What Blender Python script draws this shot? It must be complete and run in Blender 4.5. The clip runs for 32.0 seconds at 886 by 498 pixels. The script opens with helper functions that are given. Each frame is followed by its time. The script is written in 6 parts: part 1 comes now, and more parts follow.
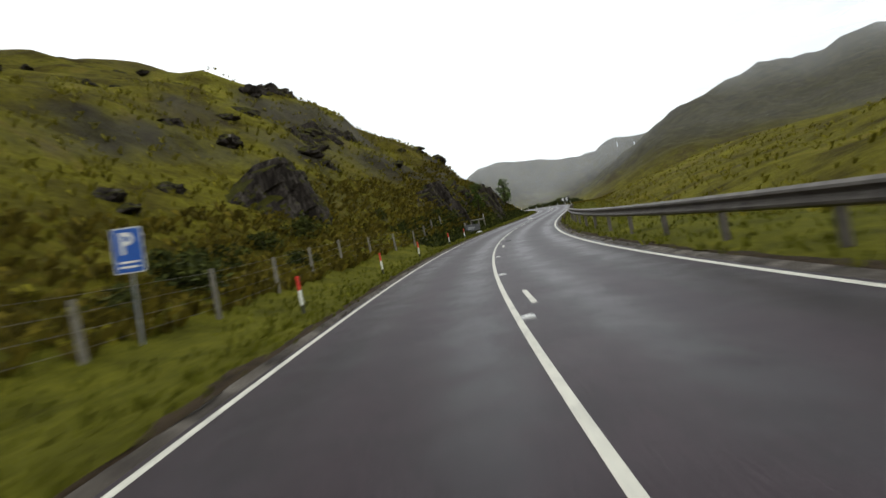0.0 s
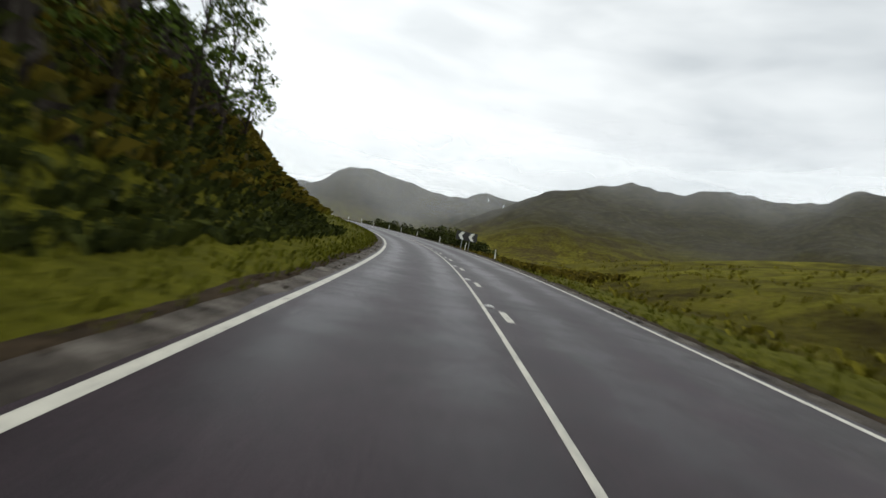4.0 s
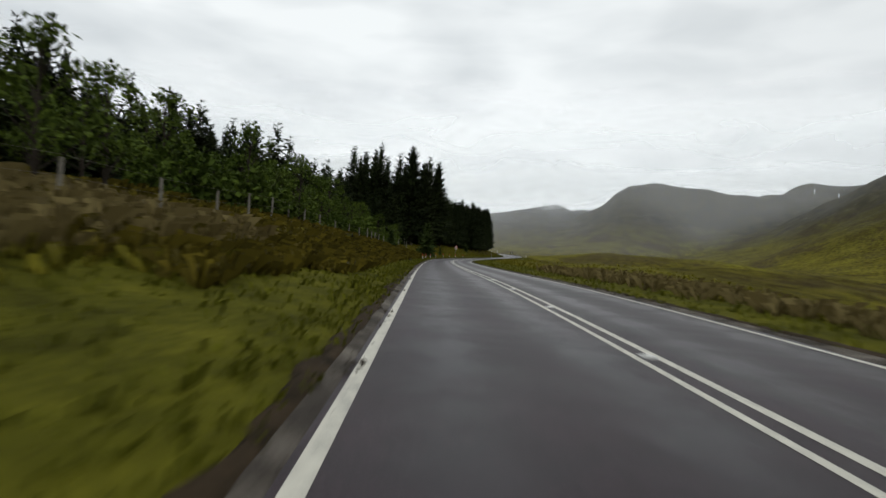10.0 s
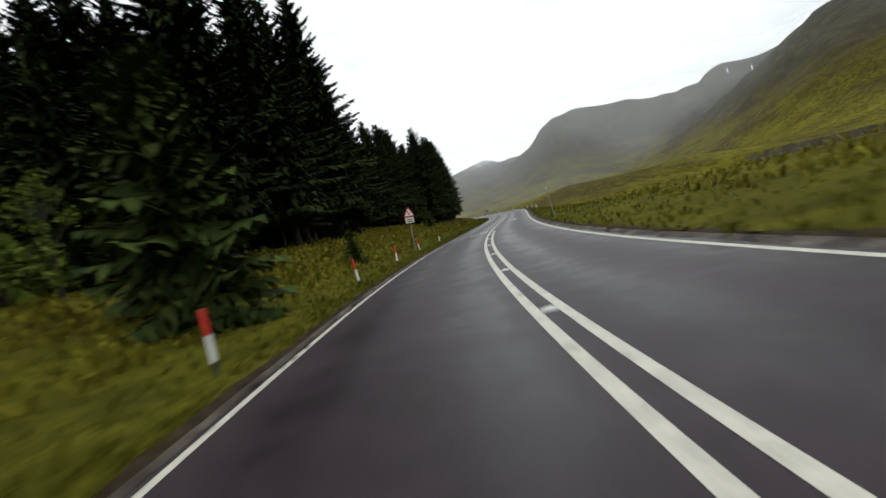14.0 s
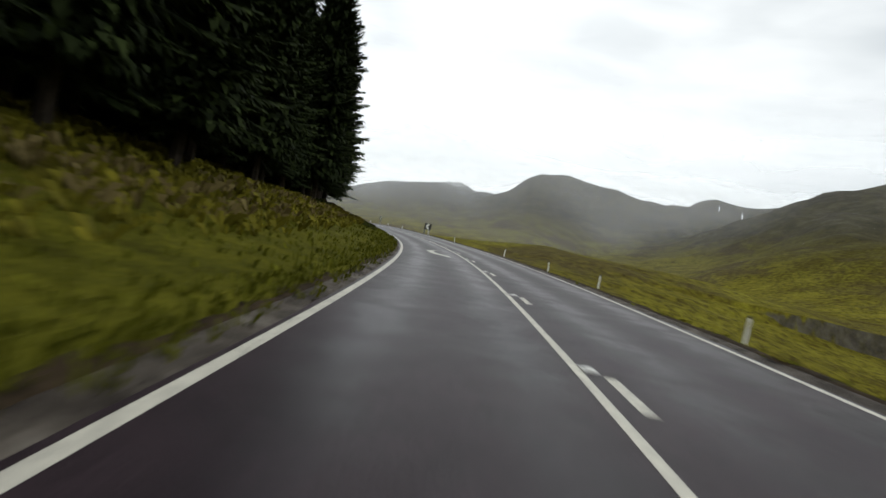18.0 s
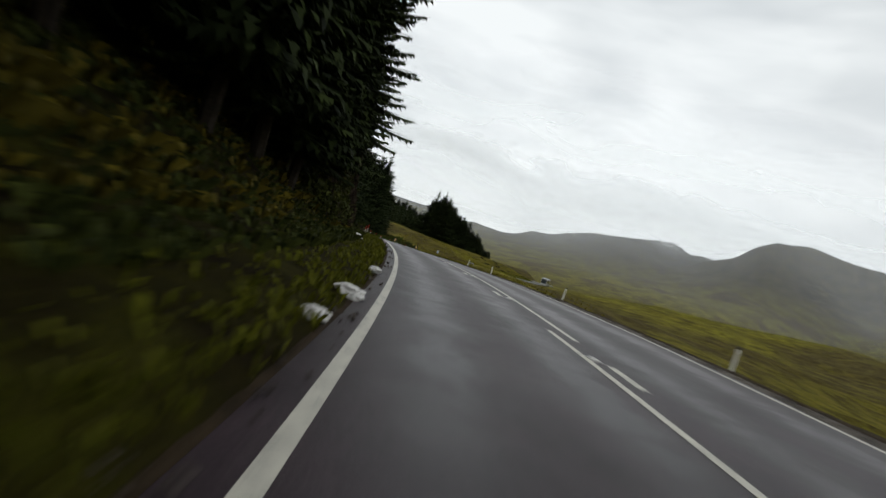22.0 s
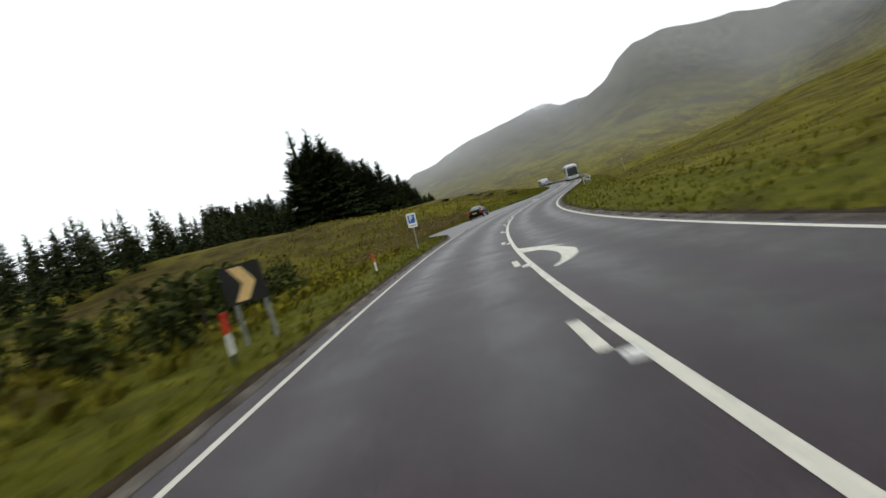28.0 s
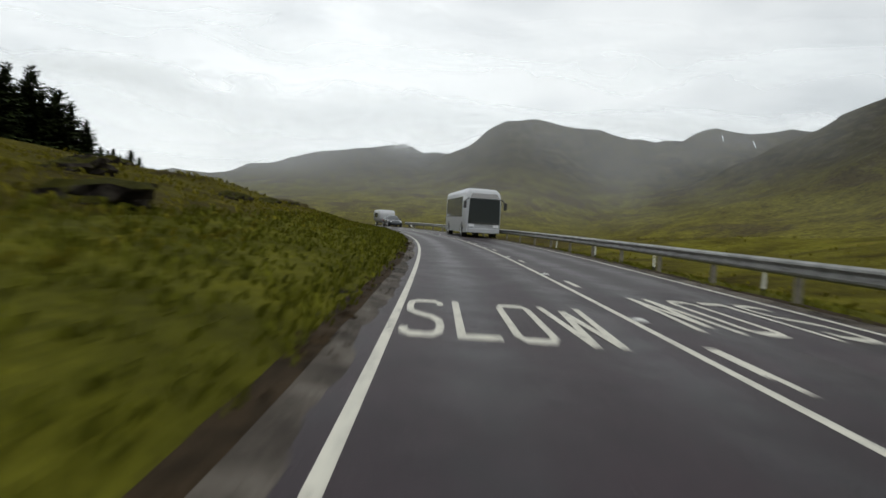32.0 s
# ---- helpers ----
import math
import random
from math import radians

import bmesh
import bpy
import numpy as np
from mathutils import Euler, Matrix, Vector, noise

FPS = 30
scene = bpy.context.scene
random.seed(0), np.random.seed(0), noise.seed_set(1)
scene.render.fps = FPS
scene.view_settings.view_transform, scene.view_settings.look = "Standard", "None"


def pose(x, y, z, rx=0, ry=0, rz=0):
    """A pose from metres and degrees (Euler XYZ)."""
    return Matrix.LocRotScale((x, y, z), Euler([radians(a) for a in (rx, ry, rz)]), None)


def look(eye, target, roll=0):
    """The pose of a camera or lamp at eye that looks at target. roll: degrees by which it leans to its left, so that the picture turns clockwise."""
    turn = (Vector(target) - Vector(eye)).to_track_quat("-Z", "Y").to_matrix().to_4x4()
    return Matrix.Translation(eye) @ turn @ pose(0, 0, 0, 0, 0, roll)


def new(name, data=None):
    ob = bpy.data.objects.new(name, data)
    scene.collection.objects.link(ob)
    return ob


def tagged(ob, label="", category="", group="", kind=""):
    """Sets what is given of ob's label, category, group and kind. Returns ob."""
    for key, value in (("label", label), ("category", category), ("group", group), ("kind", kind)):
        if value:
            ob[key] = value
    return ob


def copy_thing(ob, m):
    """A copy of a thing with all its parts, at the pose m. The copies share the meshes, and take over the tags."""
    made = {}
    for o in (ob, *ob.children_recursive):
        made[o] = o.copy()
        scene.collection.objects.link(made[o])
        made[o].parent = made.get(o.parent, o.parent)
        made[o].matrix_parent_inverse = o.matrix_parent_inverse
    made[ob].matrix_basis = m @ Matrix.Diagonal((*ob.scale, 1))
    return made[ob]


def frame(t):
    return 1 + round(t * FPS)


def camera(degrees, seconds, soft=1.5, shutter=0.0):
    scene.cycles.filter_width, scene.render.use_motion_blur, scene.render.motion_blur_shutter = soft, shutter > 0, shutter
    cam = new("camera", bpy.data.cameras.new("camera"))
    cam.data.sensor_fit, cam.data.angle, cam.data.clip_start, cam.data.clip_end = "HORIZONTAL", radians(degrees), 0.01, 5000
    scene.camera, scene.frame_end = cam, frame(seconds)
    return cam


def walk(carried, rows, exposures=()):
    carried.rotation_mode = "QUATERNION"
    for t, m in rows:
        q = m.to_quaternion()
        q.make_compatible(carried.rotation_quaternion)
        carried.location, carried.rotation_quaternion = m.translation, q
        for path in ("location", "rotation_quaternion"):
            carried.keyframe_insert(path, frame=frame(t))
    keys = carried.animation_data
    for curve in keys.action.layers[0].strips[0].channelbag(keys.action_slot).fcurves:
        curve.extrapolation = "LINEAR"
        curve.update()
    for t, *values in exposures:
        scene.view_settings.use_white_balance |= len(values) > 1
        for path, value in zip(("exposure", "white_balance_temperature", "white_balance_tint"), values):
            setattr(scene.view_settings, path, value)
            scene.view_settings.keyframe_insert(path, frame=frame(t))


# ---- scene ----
EXPOSURES = [(0, 0.56), (1.5, 0.44), (2.5, 0.38), (5, 0.16), (6.5, 0.02), (9, -0.06), (11, 0.04), (13, 0.25), (14.5, 0.42), (16, 0.42), (18, 0.3), (20, -0.02), (22, -0.02), (24, 0.1), (26.5, 0.5), (27.5, 0.58), (29, 0.22), (31, 0.05), (32, 0.08)]
CLIP = 32.0
# Each row: seconds, eye (m), heading to the left of north, climb and lean to the left (degrees).
PATH = [
    (0, -0.590, 0.000, 1.045, 0.795, -0.067, -11.271),
    (0.5, -0.349, 10.332, 1.264, -2.033, 0.223, -13.685),
    (1, 0.439, 20.485, 1.548, -5.131, 0.556, -14.549),
    (1.5, 1.590, 30.466, 1.910, -8.168, 0.713, -12.721),
    (2, 3.204, 40.251, 2.317, -11.195, 0.763, -12.033),
    (2.5, 5.308, 49.837, 2.763, -13.889, 0.723, -5.089),
    (3.5, 9.774, 68.784, 3.543, -14.896, 0.881, 6.431),
    (4.5, 14.061, 87.792, 4.435, -12.521, 1.086, 14.437),
    (5, 15.742, 97.435, 4.841, -9.908, 0.895, 15.582),
    (5.5, 17.043, 107.136, 5.249, -7.543, 1.145, 14.350),
    (6, 17.878, 116.870, 5.661, -4.800, 1.386, 16.773),
    (6.5, 18.276, 126.609, 6.125, -2.205, 0.948, 18.799),
    (7, 18.043, 136.316, 6.600, 1.242, 1.109, 19.777),
    (7.5, 17.319, 145.969, 7.123, 4.502, 1.366, 18.838),
    (8, 16.076, 155.539, 7.628, 8.041, 1.461, 15.729),
    (8.5, 14.289, 165.009, 8.131, 10.511, 1.329, 13.949),
    (9, 12.126, 174.414, 8.578, 12.526, 0.417, 7.964),
    (9.5, 9.899, 183.870, 8.926, 12.992, 0.531, 3.544),
    (10, 7.552, 193.381, 9.201, 13.324, 0.717, 2.643),
    (10.5, 5.143, 202.982, 9.403, 13.674, -0.156, 3.172),
    (11, 2.668, 212.714, 9.506, 13.781, -0.976, 2.916),
    (11.5, 0.152, 222.613, 9.502, 13.951, -1.797, 0.665),
    (12, -2.322, 232.719, 9.489, 13.925, -2.302, -0.665),
    (12.5, -4.769, 243.001, 9.523, 13.291, -1.768, -4.318),
    (13, -7.113, 253.476, 9.560, 12.288, -1.627, -9.110),
    (13.5, -9.112, 264.171, 9.595, 10.832, -1.732, -13.705),
    (14, -10.720, 274.993, 9.673, 8.227, -1.596, -15.097),
    (14.5, -11.903, 285.840, 9.783, 5.273, -1.535, -12.630),
    (15, -12.647, 296.631, 9.902, 2.847, -1.692, -8.367),
    (15.5, -13.065, 307.333, 9.977, 1.017, -1.325, -3.624),
    (16.5, -13.325, 328.407, 10.186, -0.315, -0.896, 4.704),
    (17.5, -13.559, 349.134, 10.495, 0.717, -0.884, 10.344),
    (18, -14.034, 359.406, 10.644, 2.625, -0.823, 10.689),
    (18.5, -14.727, 369.611, 10.785, 4.280, -0.797, 11.378),
    (19, -15.806, 379.730, 10.926, 5.616, -0.597, 12.196),
    (19.5, -17.139, 389.780, 11.091, 7.658, -0.509, 15.485),
    (20, -18.984, 399.751, 11.270, 9.961, -0.395, 19.998),
    (20.5, -21.338, 409.649, 11.479, 13.180, -0.274, 21.214),
    (21, -24.276, 419.451, 11.660, 16.512, -0.424, 21.089),
    (21.5, -27.710, 429.185, 11.837, 19.457, -0.572, 20.257),
    (22, -31.672, 438.831, 11.964, 22.088, -0.895, 17.686),
    (22.5, -36.048, 448.417, 12.012, 24.230, -1.551, 15.824),
    (23, -40.848, 457.974, 11.997, 25.898, -2.188, 14.621),
    (23.5, -46.024, 467.580, 11.882, 27.544, -2.669, 12.088),
    (24, -51.444, 477.317, 11.649, 29.794, -3.035, 3.994),
    (24.5, -57.079, 487.189, 11.354, 29.877, -3.416, -2.453),
    (25.5, -68.200, 507.747, 10.544, 27.369, -3.692, -8.291),
    (26.5, -77.830, 529.785, 9.662, 21.569, -4.264, -13.071),
    (27, -81.813, 541.280, 9.176, 19.056, -4.263, -16.229),
    (27.5, -85.233, 552.986, 8.734, 16.034, -4.426, -15.708),
    (28, -88.023, 564.837, 8.319, 12.883, -3.976, -16.365),
    (28.5, -90.152, 576.740, 7.949, 9.849, -3.308, -16.191),
    (29, -91.662, 588.600, 7.679, 6.936, -2.733, -15.066),
    (29.5, -92.600, 600.363, 7.485, 4.214, -2.953, -13.782),
    (30, -93.090, 611.989, 7.328, 1.827, -2.846, -12.400),
    (30.5, -93.127, 623.400, 7.196, -0.509, -3.019, -10.914),
    (31, -92.838, 634.565, 7.077, -3.365, -2.465, -7.364),
    (31.5, -92.150, 645.488, 7.001, -4.479, -2.704, -0.702),
    (32, -91.350, 656.195, 6.983, -4.560, -2.822, 3.666),
]


def way_of(x, y, z, head, climb, lean):
    a, b = radians(head), radians(climb)
    ahead = Vector((-math.sin(a) * math.cos(b), math.cos(a) * math.cos(b), math.sin(b)))
    eye = Vector((x, y, z))
    return look(eye, eye + ahead * 10, lean)


cam = camera(74.41, CLIP, 1.5, 0.3)
walk(cam, [(row[0], way_of(*row[1:])) for row in PATH], EXPOSURES)



# ---------------------------------------------------------------- sky and light
def node(tree, kind, **values):
    n = tree.nodes.new(kind)
    for k, v in values.items():
        if k in n.inputs:
            n.inputs[k].default_value = v
    return n


def make_sky():
    world = bpy.data.worlds.new("overcast_sky")
    scene.world = world
    world.use_nodes = True
    t = world.node_tree
    t.nodes.clear()
    out = t.nodes.new("ShaderNodeOutputWorld")
    bg = t.nodes.new("ShaderNodeBackground")
    sky = t.nodes.new("ShaderNodeTexSky")
    sky.sky_type, sky.sun_disc = "NISHITA", False
    sky.sun_elevation, sky.sun_rotation = radians(52), radians(200)
    tint = t.nodes.new("ShaderNodeMix")
    tint.data_type, tint.blend_type = "RGBA", "MIX"
    tint.inputs[0].default_value = 0.93
    scale = t.nodes.new("ShaderNodeVectorMath")
    scale.operation = "SCALE"
    scale.inputs[3].default_value = 0.09
    t.links.new(sky.outputs[0], scale.inputs[0])
    t.links.new(scale.outputs[0], tint.inputs[6])
    # cloud cover: broad soft banks stretched along the horizon, brighter towards the zenith
    co = t.nodes.new("ShaderNodeTexCoord")
    sep = t.nodes.new("ShaderNodeSeparateXYZ")
    t.links.new(co.outputs["Generated"], sep.inputs[0])
    mp = t.nodes.new("ShaderNodeMapping")
    mp.inputs["Scale"].default_value = (1.0, 1.0, 3.2)
    t.links.new(co.outputs["Generated"], mp.inputs[0])
    n1 = node(t, "ShaderNodeTexNoise", Scale=2.3, Detail=3.0, Roughness=0.45, Distortion=0.5)
    n2 = node(t, "ShaderNodeTexNoise", Scale=6.5, Detail=3.0, Roughness=0.45, Distortion=0.3)
    t.links.new(mp.outputs[0], n1.inputs["Vector"])
    t.links.new(mp.outputs[0], n2.inputs["Vector"])
    mx = t.nodes.new("ShaderNodeMath")
    mx.operation = "MULTIPLY_ADD"
    mx.inputs[1].default_value = 0.4
    t.links.new(n2.outputs[0], mx.inputs[0])
    t.links.new(n1.outputs[0], mx.inputs[2])
    ramp = t.nodes.new("ShaderNodeValToRGB")
    e = ramp.color_ramp.elements
    e[0].position, e[0].color = 0.46, (0.735, 0.785, 0.81, 1)
    e[1].position, e[1].color = 0.80, (1.10, 1.145, 1.15, 1)
    t.links.new(mx.outputs[0], ramp.inputs[0])
    up = t.nodes.new("ShaderNodeMapRange")
    up.inputs[1].default_value, up.inputs[2].default_value = 0.0, 1.0
    up.inputs[3].default_value, up.inputs[4].default_value = 0.92, 0.85
    t.links.new(sep.outputs[2], up.inputs[0])
    mul = t.nodes.new("ShaderNodeVectorMath")
    mul.operation = "SCALE"
    t.links.new(ramp.outputs[0], mul.inputs[0])
    t.links.new(up.outputs[0], mul.inputs[3])
    # the overcast is thicker over the mountains to the north-east
    thick = t.nodes.new("ShaderNodeVectorMath")
    thick.operation = "DOT_PRODUCT"
    thick.inputs[1].default_value = (0.62, 0.74, 0.26)
    t.links.new(co.outputs["Generated"], thick.inputs[0])
    dim = t.nodes.new("ShaderNodeMapRange")
    dim.interpolation_type = "SMOOTHSTEP"
    dim.inputs[1].default_value, dim.inputs[2].default_value = 0.72, 1.0
    dim.inputs[3].default_value, dim.inputs[4].default_value = 1.0, 0.86
    t.links.new(thick.outputs["Value"], dim.inputs[0])
    grey = t.nodes.new("ShaderNodeVectorMath")
    grey.operation = "SCALE"
    t.links.new(mul.outputs[0], grey.inputs[0])
    t.links.new(dim.outputs[0], grey.inputs[3])
    t.links.new(grey.outputs[0], tint.inputs[7])
    t.links.new(tint.outputs[2], bg.inputs[0])
    bg.inputs[1].default_value = 1.0
    t.links.new(bg.outputs[0], out.inputs[0])


make_sky()
sun = new("sun", bpy.data.lights.new("sun", "SUN"))
sun.data.energy, sun.data.angle, sun.data.color = 0.5, radians(35), (1.0, 0.97, 0.92)
sun.matrix_world = look((20, -40, 80), (0, 0, 0))


# The road's alignment: bend (1/km, left positive) every 12 m, climb and cross fall (%) every 24 m,
# lane widths left and right every 60 m, all from 20 m before the start.
BEND = [-3.61, -4.16, -4.66, -5.09, -5.44, -3.78, -1.88, -0.67, 0.80, 2.53, 4.46, 6.34, 6.51, 6.22, 5.19, 4.52, 3.49, 1.18, 0.51, 0.64, -0.20, -1.07, -0.41, -0.48, -4.05, -5.12, -4.70, -3.72, -1.73, -0.54, 0.15, 0.77, 1.94, 3.79, 5.34, 5.71, 5.40, 4.76, 3.85, 4.22, 5.01, 3.15, 1.21, -0.31, -1.55, -2.90, -4.54, -5.14, -4.32, -4.68, -4.88, -4.24, -4.63, -5.02, -5.20, -2.30, -0.56, -0.37, -0.47, 1.87, 4.55, 6.54, 7.47, 7.47, 6.88, 5.94]
CLIMB = [1.11, 2.45, 3.70, 4.21, 4.59, 4.55, 4.83, 4.91, 4.16, 2.68, 0.20, 0.18, 0.49, 0.90, 1.02, 1.33, 1.69, 1.78, 2.10, 1.58, -0.27, -2.46, -3.16, -3.61, -3.89, -3.74, -1.94, -1.34, -1.09, -0.23, -0.04, -0.3, -0.6]
FALL = [-2.13, -2.38, -2.07, -1.97, 1.04, 1.74, 2.51, 0.23, -2.63, -1.78, -1.94, -1.71, -1.42, -2.03, 0.35, 0.82, 2.51, 2.65, 2.46, 3.85, 3.44, -0.84, -1.83, -1.97, -2.90, -2.82, -1.60, -1.46, 0.05, -0.45, 0.14, -0.17, -0.27]
LANE_L = [2.609, 2.590, 2.502, 2.654, 2.689, 2.669, 2.603, 2.725, 2.669, 2.655, 2.763, 2.798, 2.841, 2.984]
LANE_R = [2.733, 2.725, 2.824, 2.801, 2.517, 2.294, 2.456, 2.828, 2.916, 2.862, 2.763, 2.829, 2.983, 3.058]


# ---------------------------------------------------------------- helpers
def part(name, bm, material, parent=None, label=""):
    me = bpy.data.meshes.new(name)
    bm.to_mesh(me)
    bm.free()
    me.materials.append(material)
    ob = new(name, me)
    if parent is not None:
        ob.parent = parent
    if label:
        ob["label"] = label
    return ob


def raw(name, verts, faces, material, parent=None, smooth=False):
    me = bpy.data.meshes.new(name)
    me.from_pydata(verts, [], faces)
    me.materials.append(material)
    if smooth:
        me.polygons.foreach_set("use_smooth", [True] * len(me.polygons))
    me.update()
    ob = new(name, me)
    if parent is not None:
        ob.parent = parent
    return ob


# ---------------------------------------------------------------- the road's line
SG = np.arange(-20, 761, 1.0)
_k = np.interp(SG, np.arange(len(BEND)) * 12.0 - 20, BEND) / 1000
TH = np.concatenate([[0], np.cumsum((_k[1:] + _k[:-1]) / 2)])
TH -= TH[20]
_m = (TH[1:] + TH[:-1]) / 2
RX = np.concatenate([[0], np.cumsum(-np.sin(_m))])
RY = np.concatenate([[0], np.cumsum(np.cos(_m))])
RX, RY = RX - RX[20], RY - RY[20]
_g = np.interp(SG, np.arange(len(CLIMB)) * 24.0 - 20, CLIMB) / 100
RZ = np.concatenate([[0], np.cumsum((_g[1:] + _g[:-1]) / 2)])
RZ -= RZ[20]
RB = np.interp(SG, np.arange(len(FALL)) * 24.0 - 20, FALL) / 100
WL = np.interp(SG, np.arange(len(LANE_L)) * 60.0 - 20, LANE_L)
WR = np.interp(SG, np.arange(len(LANE_R)) * 60.0 - 20, LANE_R)


def at(s, d, h=0.0):
    """The place s metres along the road, d metres to the right of its middle, h above its surface."""
    a = np.interp(s, SG, TH)
    return Vector((np.interp(s, SG, RX) + d * math.cos(a), np.interp(s, SG, RY) + d * math.sin(a),
                   np.interp(s, SG, RZ) + d * np.interp(s, SG, RB) + h))


def many(s, d, h=0.0):
    a = np.interp(s, SG, TH)
    return np.stack([np.interp(s, SG, RX) + d * np.cos(a), np.interp(s, SG, RY) + d * np.sin(a),
                     np.interp(s, SG, RZ) + d * np.interp(s, SG, RB) + h], -1)


def heading(s):
    return math.degrees(np.interp(s, SG, TH))


def width_l(s):
    return np.interp(s, SG, WL)


def width_r(s):
    return np.interp(s, SG, WR)


# The land beside the road: height above it at six distances from its edge line.
OUT_L = [2.5, 6, 12, 25, 50, 110]
S_L = [-20, 20, 50, 70, 95, 115, 140, 160, 180, 205, 235, 265, 300, 330, 370, 410, 445, 480, 505, 535, 560, 600, 640, 660, 700, 760]
L1 = [0, 0, 0, 0.2, 0.2, 0.3, 0.3, 0.4, 0.3, 0.2, 0.25, 0.2, 0.1, 0.2, 0.1, 0.4, 0.3, -0.08, -0.12, 0.0, 0, -0.1, -0.1, 0.3, 0.3, 0.3]
L2 = [1.0, 1.2, 3.4, 5.2, 3.6, 1.5, 1.5, 2.2, 1.5, 1.0, 1.8, 1.7, 1.2, 2.1, 1.1, 1.4, 1.9, 2.6, 2.2, 1.2, 0.7, 0, -0.2, 1.0, 1, 0.9]
L3 = [4, 5.3, 8.6, 10.6, 9.2, 6, 7, 7.6, 3.6, 2.4, 3.2, 3.2, 2.4, 3.4, 1.9, 2.4, 3.4, 6.6, 6.0, 2.8, 1.4, 0.2, 0, 2.4, 2.2, 2]
L4 = [10, 13, 19, 20, 17.5, 14.5, 14.5, 13.5, 8, 5.5, 5.2, 4.5, 3.6, 5.2, 4.5, 5, 6.5, 10.5, 10, 5, 2, -0.2, 1, 4, 3.8, 3]
L5 = [16, 19.5, 29, 32, 28, 25, 24, 22, 17, 13, 10, 6.5, 6, 8, 9, 11, 13, 14, 12, 8, 4, 0.8, 2, 6, 5.5, 3]
L6 = [29, 33, 41, 45, 40, 38, 36, 32, 27, 25, 22, 13, 12, 14, 16, 18, 20, 20, 17, 12, 7, 3, 4, 9, 7, -1]
OUT_R = [2, 6, 12, 25, 50, 110]
S_R = [-20, 20, 50, 80, 110, 135, 160, 185, 220, 250, 280, 310, 350, 400, 450, 480, 510, 540, 580, 620, 660, 700, 760]
R1 = [0, 0, 0, 0, -0.2, -0.3, -0.3, -0.2, 0, 0, 0, 0, -0.2, -0.3, -0.3, -0.2, 0, 0, 0, 0, -0.1, -0.2, -0.2]
R2 = [-0.2, -0.2, -0.3, -0.2, -0.2, -1.0, -2, -1, -0.3, 0, 0.2, 0.1, -1, -1.5, -1.5, -1, -0.2, 0.2, 0.3, 0.3, -0.4, -0.8, -0.8]
R3 = [2, 2, 1.5, 1.8, 1.8, -0.6, -4, -3, -1.5, -0.5, 0.1, 0, -3, -4, -4, -2.5, -0.6, 0.3, 0.6, 0.6, 0, 0, -1]
R4 = [6, 5, 4, 4, 4.6, 2.6, -3, -6, -4, -2, 0.3, -0.5, -6, -8, -8, -5, -1.5, 0.3, 1, 1.5, 2, 2.5, -1]
R5 = [14, 11, 8, 4.8, 6, 6, -2, -12, -9, -5, 0, -3, -12, -15, -14, -9, -3, 0, 1.5, 3.5, 5, 6, -2]
R6 = [30, 26, 16, 9, 7, 5, -10, -28, -20, -10, -5, -10, -25, -30, -25, -16, -7, -2, 1, 4, 8, 12, -3]


def side(s, out, left):
    """Height above the road of the land, out metres outside the edge line."""
    xs, ss, rows = (OUT_L, S_L, (L1, L2, L3, L4, L5, L6)) if left else (OUT_R, S_R, (R1, R2, R3, R4, R5, R6))
    xs = np.array([0.0] + xs)
    hs = np.stack([np.full(np.shape(s), -0.02)] + [np.interp(s, ss, r) for r in rows])
    out = np.clip(out, 0, xs[-1])
    i = np.clip(np.searchsorted(xs, out, side="right") - 1, 0, len(xs) - 2)
    f = (out - xs[i]) / (xs[i + 1] - xs[i])
    f = f * f * (3 - 2 * f) * 0.35 + f * 0.65
    j = np.arange(np.size(s))
    hs = hs.reshape(len(xs), -1)
    i, f = np.ravel(i), np.ravel(f)
    return hs[i, j] * (1 - f) + hs[i + 1, j] * f


def lay_by(s):
    """Width of the lay-by beside the left lane."""
    return np.interp(s, [615, 618.7, 622.3, 628, 634, 657, 662, 666.7, 672.6, 677], [0, 0.42, 1.15, 3.4, 5.4, 5.5, 4.8, 2.8, 0.92, 0])


LAY_FALL = 0.04


def value_noise(x, y, cell, seed):
    """Smooth random heights, -1 to 1, with bumps about one cell wide."""
    r = np.random.RandomState(seed).uniform(-1, 1, (256, 256))
    u, v = x / cell, y / cell
    i, j = np.floor(u).astype(int), np.floor(v).astype(int)
    fu, fv = u - i, v - j
    fu, fv = fu * fu * (3 - 2 * fu), fv * fv * (3 - 2 * fv)
    a, b = r[i % 256, j % 256], r[(i + 1) % 256, j % 256]
    c, d = r[i % 256, (j + 1) % 256], r[(i + 1) % 256, (j + 1) % 256]
    return (a * (1 - fu) + b * fu) * (1 - fv) + (c * (1 - fu) + d * fu) * fv


